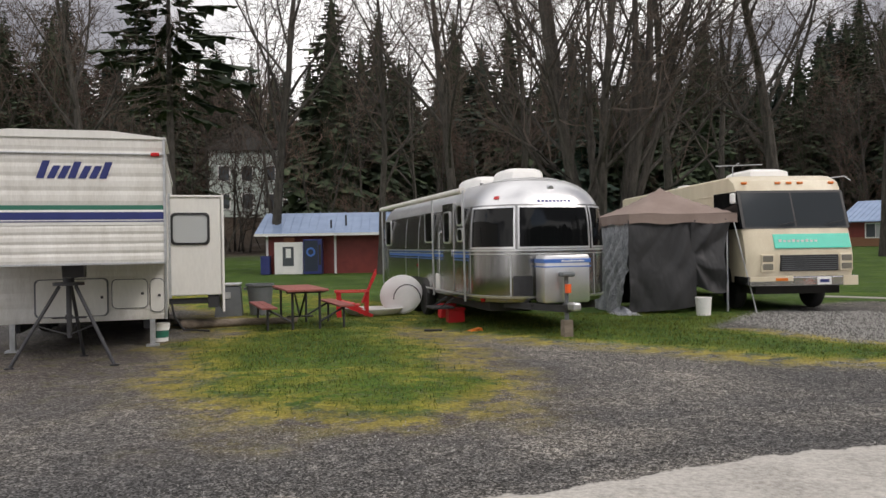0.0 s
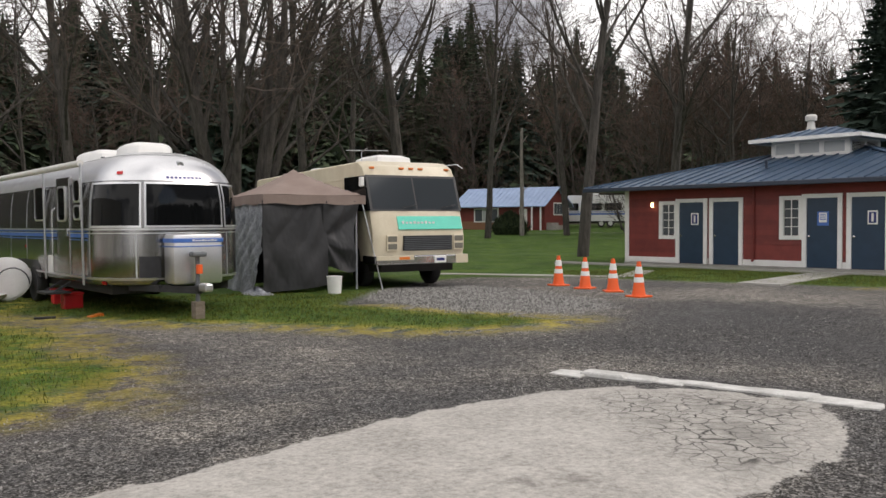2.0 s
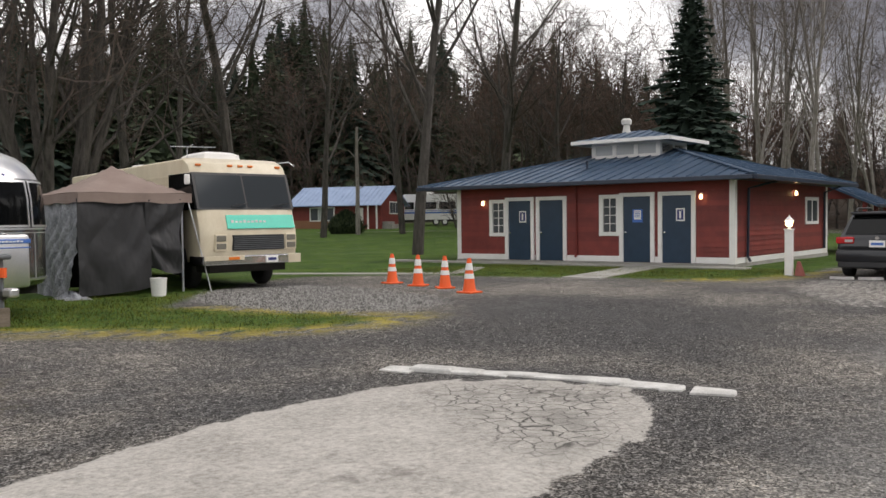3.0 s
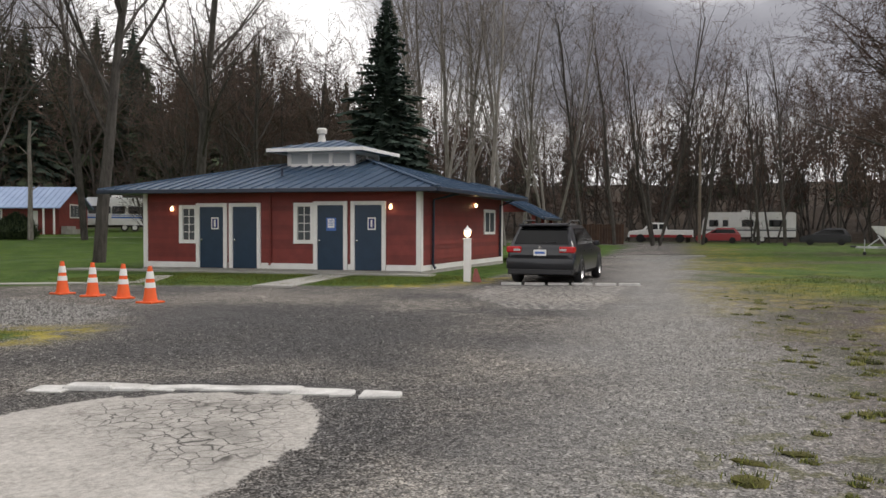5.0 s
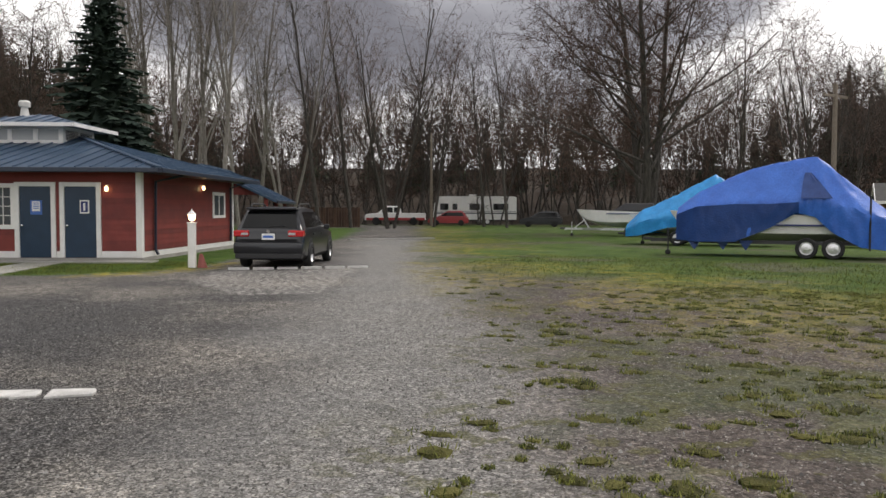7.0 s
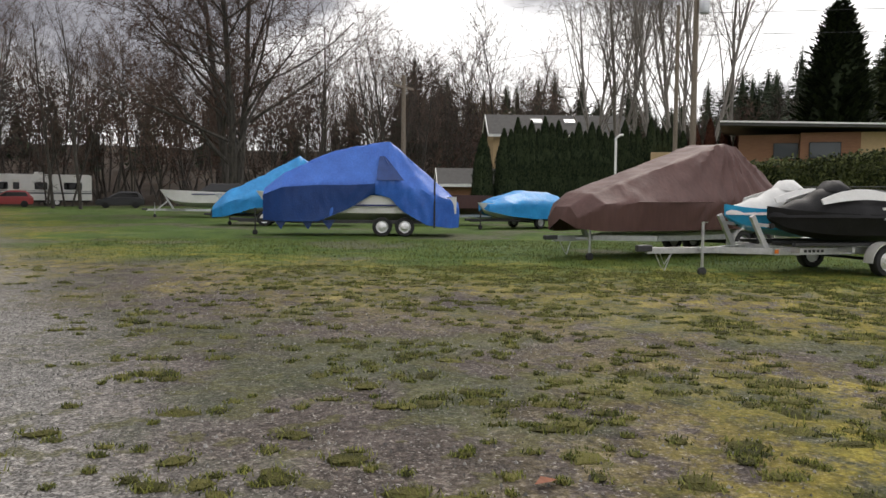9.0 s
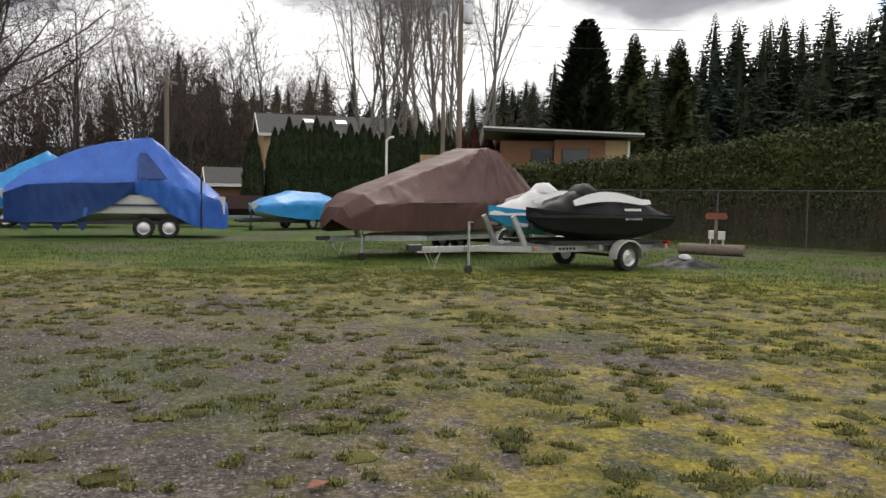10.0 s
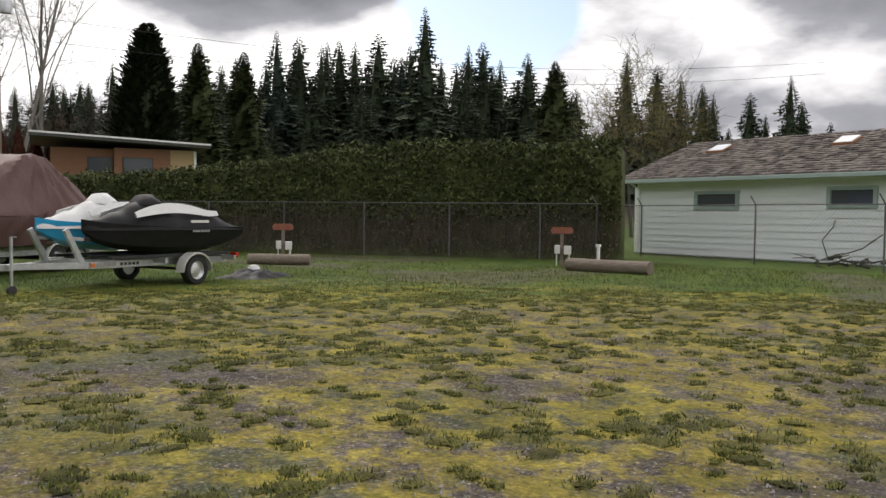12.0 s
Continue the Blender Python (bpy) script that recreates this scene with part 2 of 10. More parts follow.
    "dark_cedar": ramp_mat("dark_cedar", (0.045, 0.024, 0.016), (0.1, 0.055, 0.036), rough=0.85, scale=3, fine=40, bump=0.2, per_object=0.4),
    "grey_shingle": tone("grey_shingle", (0.08, 0.078, 0.075), 0.25, rough=0.95, scale=3, fine=30, bump=0.4),
    "pale_green_wall": tone("pale_green_wall", (0.5, 0.56, 0.52), 0.08, rough=0.7),
    "bark": ramp_mat("bark", (0.016, 0.013, 0.011), (0.12, 0.108, 0.095), rough=0.95, scale=2.6, fine=30, bump=0.8, depth=0.03, streak=(3, 3, 0.7)),
    "pale_bark": ramp_mat("pale_bark", (0.12, 0.105, 0.09), (0.36, 0.33, 0.3), rough=0.95, scale=3, fine=26, bump=0.6, depth=0.02, streak=(3, 3, 0.8)),
    "twig": ramp_mat("twig", (0.045, 0.034, 0.028), (0.11, 0.085, 0.07), rough=0.95, scale=0.5, fine=8, bump=0.0, per_object=0.5),
    "russet_twig": ramp_mat("russet_twig", (0.075, 0.045, 0.034), (0.15, 0.1, 0.078), rough=0.95, scale=0.5, fine=8, bump=0.0, per_object=0.5),
    "pale_twig": ramp_mat("pale_twig", (0.12, 0.1, 0.085), (0.24, 0.21, 0.185), rough=0.95, scale=0.5, fine=8, bump=0.0, per_object=0.4),
    "willow_twig": ramp_mat("willow_twig", (0.12, 0.1, 0.04), (0.24, 0.2, 0.09), rough=0.95, scale=0.5, fine=8, bump=0.0),
    "needles": ramp_mat("needles", (0.03, 0.044, 0.029), (0.068, 0.09, 0.05), rough=0.85, scale=0.7, fine=6, bump=0.0, per_island=0.5, spec=0.2),
    "blue_needles": ramp_mat("blue_needles", (0.026, 0.042, 0.034), (0.06, 0.086, 0.066), rough=0.85, scale=0.7, fine=6, bump=0.0, per_island=0.5, spec=0.2),
    "cypress_leaf": ramp_mat("cypress_leaf", (0.012, 0.02, 0.01), (0.04, 0.055, 0.024), rough=0.85, scale=0.8, fine=7, bump=0.0, per_island=0.6, spec=0.2),
    "cedar_leaf": ramp_mat("cedar_leaf", (0.02, 0.03, 0.012), (0.075, 0.09, 0.034), rough=0.85, scale=0.7, fine=6, bump=0.0, per_island=0.5, spec=0.2),
    "hedge_leaf": ramp_mat("hedge_leaf", (0.022, 0.031, 0.009), (0.1, 0.115, 0.036), rough=0.7, scale=0.8, fine=7, bump=0.0, per_island=0.7, spec=0.25),
    "dry_stem": ramp_mat("dry_stem", (0.06, 0.045, 0.03), (0.14, 0.11, 0.08), rough=0.95, scale=0.9, fine=9, bump=0.0, per_island=0.5),
    "grass_blade": ramp_mat("grass_blade", (0.02, 0.045, 0.008), (0.19, 0.2, 0.036), rough=0.7, scale=1.3, fine=5, bump=0.0, per_island=0.4, spec=0.2),
    "tuft_blade": ramp_mat("tuft_blade", (0.05, 0.068, 0.018), (0.23, 0.24, 0.06), rough=0.8, scale=0.6, fine=5, bump=0.0, per_island=0.6, spec=0.2),
    "tuft_mat": ramp_mat("tuft_mat", (0.034, 0.036, 0.012), (0.16, 0.15, 0.048), rough=0.9, scale=7, fine=70, bump=0.9, depth=0.03, per_island=0.35, spec=0.15),
    "gravel_stone": ramp_mat("gravel_stone", (0.1, 0.096, 0.09), (0.34, 0.33, 0.31), rough=0.9, scale=3, fine=20, bump=0.0, per_island=0.9),
}


# ---- building helpers ----
class Shape:
    """Collects solids into one mesh."""

    def __init__(self):
        self.v, self.f = [], []

    def add(self, verts, faces):
        o = len(self.v)
        self.v.extend(tuple(p) for p in verts)
        self.f.extend(tuple(i + o for i in f) for f in faces)
        return self

    def box(self, x0, x1, y0, y1, z0, z1, b=0.0):
        """A box; b: width of the chamfer along its edges."""
        if b <= 0:
            v = [(x, y, z) for z in (z0, z1) for y in (y0, y1) for x in (x0, x1)]
            return self.add(v, [(0, 2, 3, 1), (4, 5, 7, 6), (0, 1, 5, 4), (2, 6, 7, 3), (0, 4, 6, 2), (1, 3, 7, 5)])
        b = min(b, (x1 - x0) * 0.45, (y1 - y0) * 0.45, (z1 - z0) * 0.45)
        bm = bmesh.new()
        bmesh.ops.create_cube(bm, size=1.0)
        for p in bm.verts:
            p.co = (x0 + (p.co.x + 0.5) * (x1 - x0), y0 + (p.co.y + 0.5) * (y1 - y0), z0 + (p.co.z + 0.5) * (z1 - z0))
        bmesh.ops.bevel(bm, geom=bm.edges[:], offset=b, segments=2, affect="EDGES", profile=0.5)
        bm.verts.index_update()
        self.add([p.co for p in bm.verts], [[p.index for p in f.verts] for f in bm.faces])
        bm.free()
        return self

    def tube(self, a, b, r0, r1=None, n=10, caps=True):
        """A round bar from a to b."""
        a, b = Vector(a), Vector(b)
        r1 = r0 if r1 is None else r1
        d = (b - a).normalized()
        u = d.orthogonal().normalized()
        w = d.cross(u)
        v = []
        for c, r in ((a, r0), (b, r1)):
            v += [c + r * (math.cos(k * math.tau / n) * u + math.sin(k * math.tau / n) * w) for k in range(n)]
        f = [(k, (k + 1) % n, n + (k + 1) % n, n + k) for k in range(n)]
        if caps:
            f += [tuple(range(n - 1, -1, -1)), tuple(range(n, 2 * n))]
        return self.add(v, f)

    def pipe(self, pts, r, n=8):
        p = [Vector(q) for q in pts]
        rings, u = [], None
        for i, q in enumerate(p):
            t = (p[min(i + 1, len(p) - 1)] - p[max(i - 1, 0)]).normalized()
            u = t.orthogonal() if u is None else u - t * u.dot(t)
            u.normalize()
            w = t.cross(u)
            rings.append([q + r * (math.cos(k * math.tau / n) * u + math.sin(k * math.tau / n) * w) for k in range(n)])
        return self.rings(rings)

    def bar(self, a, b, w, h):
        """A square bar from a to b, w wide and h high."""
        a, b = Vector(a), Vector(b)
        d = (b - a).normalized()
        s = d.cross(Vector((0, 0, 1)))
        s = s.normalized() if s.length > 1e-4 else Vector((1, 0, 0))
        t = s.cross(d).normalized()
        v = [c + i * s * w / 2 + j * t * h / 2 for c in (a, b) for j in (-1, 1) for i in (-1, 1)]
        return self.add(v, [(0, 2, 3, 1), (4, 5, 7, 6), (0, 1, 5, 4), (2, 6, 7, 3), (0, 4, 6, 2), (1, 3, 7, 5)])

    def rings(self, rings, close=True, caps=True):
        """A skin over rings of equally many points."""
        n = len(rings[0])
        v = [p for r in rings for p in r]
        f = []
        for i in range(len(rings) - 1):
            for k in range(n if close else n - 1):
                f.append((i * n + k, i * n + (k + 1) % n, (i + 1) * n + (k + 1) % n, (i + 1) * n + k))
        if caps:
            f += [tuple(range(n - 1, -1, -1)), tuple(range((len(rings) - 1) * n, len(rings) * n))]
        return self.add(v, f)

    def prism(self, outline, y0, y1, axis="y"):
        """An outline of (a, b) pairs, drawn out along an axis: y takes (x, z), x takes (y, z), z takes (x, y)."""
        put = {"y": lambda a, b, c: (a, c, b), "x": lambda a, b, c: (c, a, b), "z": lambda a, b, c: (a, b, c)}[axis]
        n = len(outline)
        v = [put(a, b, y0) for a, b in outline] + [put(a, b, y1) for a, b in outline]
        f = [(k, (k + 1) % n, n + (k + 1) % n, n + k) for k in range(n)] + [tuple(range(n - 1, -1, -1)), tuple(range(n, 2 * n))]
        return self.add(v, f)

    def turn(self, profile, c=(0, 0, 0), n=20, axis="z"):
        """A profile of (radius, height) pairs turned about an axis through c."""
        rs = []
        for r, h in profile:
            ring = []
            for k in range(n):
                a = k * math.tau / n
                p = (r * math.cos(a), r * math.sin(a), h)
                p = {"z": p, "x": (h, p[0], p[1]), "y": (p[0], h, p[1])}[axis]
                ring.append((p[0] + c[0], p[1] + c[1], p[2] + c[2]))
            rs.append(ring)
        return self.rings(rs)

    def torus(self, c, major, minor, axis="x", n=24, m=8, squash=1.0):
        rs = []
        for k in range(n):
            a = k * math.tau / n
            ring = []
            for j in range(m):
                q = j * math.tau / m
                rr, h = major + minor * math.cos(q), minor * squash * math.sin(q)
                p = (h, rr * math.cos(a), rr * math.sin(a)) if axis == "x" else (rr * math.cos(a), h, rr * math.sin(a))
                ring.append((p[0] + c[0], p[1] + c[1], p[2] + c[2]))
            rs.append(ring)
        return self.rings(rs + rs[:1], caps=False)

    def move(self, m):
        self.v = [tuple(m @ Vector(p)) for p in self.v]
        return self

    def mesh(self, name, smooth=False):
        me = bpy.data.meshes.new(name)
        me.from_pydata(self.v, [], self.f)
        bm = bmesh.new()
        bm.from_mesh(me)
        if len(bm.faces) < 30000:
            bmesh.ops.recalc_face_normals(bm, faces=bm.faces)
        bm.to_mesh(me)
        bm.free()
        if smooth:
            me.polygons.foreach_set("use_smooth", [True] * len(me.polygons))
            me.set_sharp_from_angle(angle=radians(38))
        return me


def part(name, shape, material, parent, label="", smooth=False):
    me = shape if isinstance(shape, bpy.types.Mesh) else shape.mesh(name, smooth)
    if not me.materials:
        me.materials.append(M[material])
    ob = new(name, me)
    ob.parent = parent
    return tagged(ob, label)


def thing(name, m, label, category, group="", kind=""):
    ob = new(name)
    ob.empty_display_size = 0.2
    ob.matrix_world = m
    return tagged(ob, label, category, group, kind)


def solo(name, shape, material, label, category="", kind="", m=None, smooth=False, group=""):
    """A thing that is one mesh."""
    ob = part(name, shape, material, None, smooth=smooth)
    if m is not None:
        ob.matrix_world = m
    return tagged(ob, label, category, group, kind)


# ---- ground ----
def lattice(seed):
    return np.random.RandomState(seed).rand(256, 256)


TABLES = [lattice(s) for s in range(6)]


def value_noise(x, y, seed=0):
    t = TABLES[seed % 6]
    xi, yi = np.floor(x).astype(int), np.floor(y).astype(int)
    fx, fy = x - xi, y - yi
    fx, fy = fx * fx * (3 - 2 * fx), fy * fy * (3 - 2 * fy)
    a, b = t[xi % 256, yi % 256], t[(xi + 1) % 256, yi % 256]
    c, d = t[xi % 256, (yi + 1) % 256], t[(xi + 1) % 256, (yi + 1) % 256]
    return (a * (1 - fx) + b * fx) * (1 - fy) + (c * (1 - fx) + d * fx) * fy


def cloudy(x, y, size, seed=0, octaves=4):
    """Noise from 0 to 1 with features of that size in metres."""
    x, y = np.asarray(x, float), np.asarray(y, float)
    s, total, amp = 0.0, 0.0, 1.0
    for o in range(octaves):
        k = 2 ** o / size
        s = s + amp * value_noise(x * k + 17.3 * o, y * k + 5.1 * o, seed + o)
        total += amp
        amp *= 0.55
    return s / total


def smooth(a, b, x):
    t = np.clip((x - a) / (b - a), 0, 1)
    return t * t * (3 - 2 * t)


def height(x, y):
    """The lie of the land: flat round the park road, rising to wooded hills."""
    x, y = np.asarray(x, float), np.asarray(y, float)
    r = np.hypot(x, y)
    b = np.degrees(np.arctan2(x, y))
    north = smooth(-95, -60, b) * (1 - smooth(34, 52, b))
    south = smooth(100, 118, b) * (1 - smooth(170, 179, b))
    z = north * (0.028 * np.clip(r - 44, 0, 50) + 0.30 * np.clip(r - 92, 0, 70))
    east = smooth(34, 52, b) * (1 - smooth(96, 112, b))
    z = z + south * (0.10 * np.clip(r - 75, 0, 130)) + east * 0.16 * np.clip(r - 98, 0, 60)
    return z


def height_at(x, y):
    return float(height(x, y))


def inside(poly, x, y):
    """Signed distance to a polygon's edge, positive inside."""
    x, y = np.asarray(x, float), np.asarray(y, float)
    best = np.full(x.shape, 1e9)
    odd = np.zeros(x.shape, bool)
    n = len(poly)
    for i in range(n):
        (x0, y0), (x1, y1) = poly[i], poly[(i + 1) % n]
        dx, dy = x1 - x0, y1 - y0
        t = np.clip(((x - x0) * dx + (y - y0) * dy) / (dx * dx + dy * dy), 0, 1)
        best = np.minimum(best, np.hypot(x - x0 - t * dx, y - y0 - t * dy))
        cross = ((y0 > y) != (y1 > y)) & (x < (x1 - x0) * (y - y0) / (y1 - y0 + 1e-12) + x0)
        odd ^= cross
    return np.where(odd, best, -best)


ISLAND = [(-7.1, 13.2), (-5.6, 9.4), (-4.1, 7.0), (-2.8, 6.2), (-1.8, 6.0), (-1.2, 6.5), (-1.0, 7.6), (-1.5, 9.4), (-2.3, 11.5), (-3.2, 13.0), (-3.4, 18), (-12, 26), (-13, 22), (-8.5, 17)]
LAWN_NORTH = [(-90, 19.5), (-11, 19.5), (-6, 15.5), (-2.2, 12.9), (-0.3, 11.7), (1.2, 10.9), (2.6, 10.0), (4.0, 10.1), (5.0, 10.7), (3.4, 12.2), (2.0, 14.0), (3.0, 16.5), (5.0, 19.4), (6.4, 20.2), (9.0, 19.2), (10.2, 17.5), (11.5, 16.1), (14.3, 13.2), (16.4, 13.1), (24.0, 16.6), (36.3, 21.4), (60, 34), (60, 110), (-90, 110)]
PAD = [(3.4, 17.4), (5.6, 17.6), (6.7, 14.4), (6.7, 12.3), (5.2, 11.3), (3.7, 12.3), (2.6, 15.0)]
CONCRETE = [(-2.6, 3.6), (-1.5, 3.9), (-0.41, 4.22), (0.18, 4.72), (0.96, 5.17), (1.89, 5.6), (2.64, 5.84), (3.2, 5.86), (3.9, 5.5), (4.5, 4.8), (4.35, 4.35), (3.9, 3.75), (3.44, 3.41), (2.69, 3.03), (2.15, 2.75), (1.4, 2.2), (-0.5, 1.2), (-3.5, 0.2), (-8, -1.5), (-9, 1.2), (-5, 2.9)]
PATCH = [(13.2, 10.8), (11.4, 8.1), (12.4, 6.7), (17.6, 9.0), (18.5, 9.7), (16.3, 12.2), (15.6, 12.2)]
FIELD = [(3.2, 1.0), (5.2, 1.7), (8.0, 2.4), (11.4, 4.3), (17.1, 7.4), (24.8, 11.6), (38.7, 18.2), (62, 30), (120, 60), (120, -120), (-60, -120), (-40, -30), (-8, -12), (0, -2.5)]
GRASS_LINE = [(23.3, 10.2), (18.7, 5.0), (17.1, 2.2), (15.0, -1.2), (13.6, -4.6), (11.9, -7.4), (10.0, -10.0), (8.2, -12.0), (4.0, -15), (-4, -20), (-40, -40), (-60, -120), (120, -120), (120, 60), (60, 29), (38.7, 17.8)]
LANE = [(3.5 + 0.8 * k * 1.0, 0.6 + 0.42 * k, 0.9 + 0.02 * k) for k in range(42)]
TAR = [(1.5, 8.6), (3.2, 7.4), (5.5, 6.2), (5.4, 4.4), (7.5, 5.6), (10.3, 7.6), (10.6, 10.6), (8.5, 12.4), (5.6, 10.4)]
CRACKED = [(2.9, 5.8), (3.9, 5.6), (4.6, 4.8), (4.4, 4.3), (3.5, 3.35), (2.5, 2.9), (2.3, 4.0), (2.5, 5.2)]


def zones(x, y):
    """How much of each ground cover lies at a place."""
    wob = (cloudy(x, y, 1.6, 1) - 0.5)
    wob2 = (cloudy(x, y, 0.5, 3) - 0.5)
    isl = inside(ISLAND, x, y) + 2.2 * wob + 1.1 * wob2
    lawn = inside(LAWN_NORTH, x, y) + 0.5 * wob + 0.3 * wob2
    mown = inside(GRASS_LINE, x, y)
    field = inside(FIELD, x, y)
    r = np.hypot(x, y)
    far = smooth(75, 95, r)
    grass = np.maximum(smooth(-0.1, 0.7, isl), smooth(-0.1, 0.35, lawn))
    in_field = smooth(-0.6, 0.8, field + 1.2 * wob)
    lush = smooth(-2.2, 2.5, mown + 3.0 * wob + 1.2 * wob2)
    bearing = np.degrees(np.arctan2(x - 0.6, y + 1.0))
    turn = smooth(80, 140, bearing)
    patch_noise = cloudy(x, y, 0.95, 2)
    # sparse tufts on the trodden field, denser towards the grass
    trodden = 0.3 + 0.7 * smooth(2.5, -2.0, y - 0.12 * x)
    sparse = trodden * smooth(0.52, 0.6, patch_noise + 0.09 * smooth(-9, 0, mown) + 0.05 * turn)
    grass = np.maximum(grass, in_field * np.maximum(lush * 0.92, 0.28 * sparse * (1 - lush)))
    grass = np.maximum(grass, far)
    bare = smooth(0.56, 0.66, cloudy(x, y, 3.1, 4)) * smooth(0.3, 0.8, np.maximum(lush * in_field, smooth(0.2, 2.5, isl) * 0.35))
    grass = grass * (1 - 0.6 * bare)
    moss = np.maximum(smooth(-1.0, 0.1, isl) * (1 - smooth(0.1, 1.6, isl)), smooth(-0.9, -0.1, lawn) * (1 - smooth(0.0, 0.8, lawn)) * (y < 14))
    moss = np.maximum(moss, 0.6 * smooth(0.48, 0.6, cloudy(x, y, 1.2, 3)) * smooth(0.0, 0.8, isl) * (1 - smooth(1.6, 3.4, isl)))
    moss_f = smooth(-7.0, -1.5, mown + 2.5 * wob) * (1 - smooth(1.5, 6.0, mown + 3 * wob)) * smooth(0.40, 0.52, cloudy(x, y, 1.9, 5)) * (0.6 + 0.4 * turn)
    moss_f = np.maximum(moss_f, smooth(0.36, 0.54, cloudy(x, y, 1.7, 0) + 0.14 * turn - 0.07) * smooth(92, 128, bearing) * (1 - 0.9 * smooth(0.0, 3.0, mown + 2.5 * wob)))
    moss = np.maximum(moss * 0.9, in_field * moss_f * 0.95)
    conc = smooth(-0.04, 0.06, inside(CONCRETE, x, y) + 0.25 * wob2)
    conc = np.maximum(conc, 0.47 * smooth(-0.3, 0.3, inside(PATCH, x, y) + 0.2 * wob2))
    pad = smooth(-0.3, 0.5, inside(PAD, x, y) + 0.9 * wob + 0.5 * wob2)
    crack = smooth(0.0, 0.5, inside(CRACKED, x, y) + 0.5 * wob)
    dirt = np.maximum(in_field * 0.9, smooth(-1.6, 0.2, isl) * 0.8)
    dirt = np.maximum(dirt, smooth(1.5, -1.5, np.hypot((x + 7.5) / 2.2, (y - 9.4) / 2.4) - 1.2) * 0.8)
    lane = np.minimum.reduce([np.hypot(x - px, y - py) - w for px, py, w in LANE])
    pad = np.maximum(pad, 0.72 * smooth(1.3, -0.7, lane + 1.4 * wob) * (1 - grass))
    tar = smooth(-0.8, 1.2, inside(TAR, x, y) + 1.6 * wob) + 0.8 * smooth(0.5, 0.0, np.abs(inside(CONCRETE, x, y) + 0.35 + 0.3 * wob)) * (inside(CONCRETE, x, y) < 0)
    woods = np.maximum(smooth(62, 80, r + 14 * wob) * smooth(-100, -60, bearing) * (1 - smooth(-12, 4, bearing)), smooth(84, 94, r + 8 * wob))
    grass = grass * (1 - woods)
    return np.clip(tar, 0, 1), woods, grass * (1 - conc) * (1 - 0.8 * pad), moss * (1 - conc), conc, pad * (1 - conc), crack * conc, dirt * (1 - conc)


def ground_mesh():
    """One sheet: fine squares near the road, wide rings out to the horizon."""
    near = np.arange(-14, 30.01, 0.19)
    far = 30 + np.cumsum(0.25 * 1.115 ** np.arange(0, 56))
    farn = -14 - np.cumsum(0.25 * 1.115 ** np.arange(0, 56))
    xs = np.concatenate([farn[::-1], near, far])
    near_y = np.arange(-22, 22.01, 0.19)
    fy = 22 + np.cumsum(0.25 * 1.115 ** np.arange(0, 56))
    ys = np.concatenate([-fy[::-1], near_y, fy])
    X, Y = np.meshgrid(xs, ys, indexing="ij")
    x, y = X.ravel(), Y.ravel()
    ta, wo, g, mo, co, pa, cr, di = zones(x, y)
    z = height(x, y)
    z = z + 0.012 * (cloudy(x, y, 0.9, 2) - 0.5) * (1 - co) + 0.03 * g * cloudy(x, y, 0.35, 1) * (np.hypot(x, y) < 30) + 0.02 * co * smooth(0, 0.25, inside(CONCRETE, x, y)) - 0.03 * cr * 0
    nx, ny = len(xs), len(ys)
    idx = np.arange(nx * ny).reshape(nx, ny)
    q = np.stack([idx[:-1, :-1], idx[1:, :-1], idx[1:, 1:], idx[:-1, 1:]], -1).reshape(-1, 4)
    me = bpy.data.meshes.new("ground")
    me.from_pydata(np.stack([x, y, z], 1).tolist(), [], q.tolist())
    a = me.color_attributes.new("cover", "FLOAT_COLOR", "POINT")
    a.data.foreach_set("color", np.stack([g, mo, co, np.ones_like(g)], 1).astype(np.float32).ravel())
    a = me.color_attributes.new("wear", "FLOAT_COLOR", "POINT")
    a.data.foreach_set("color", np.stack([pa, cr, di, np.ones_like(g)], 1).astype(np.float32).ravel())
    a = me.color_attributes.new("floor", "FLOAT_COLOR", "POINT")
    a.data.foreach_set("color", np.stack([ta, wo, np.zeros_like(g), np.ones_like(g)], 1).astype(np.float32).ravel())
    me.polygons.foreach_set("use_smooth", [True] * len(me.polygons))
    return me


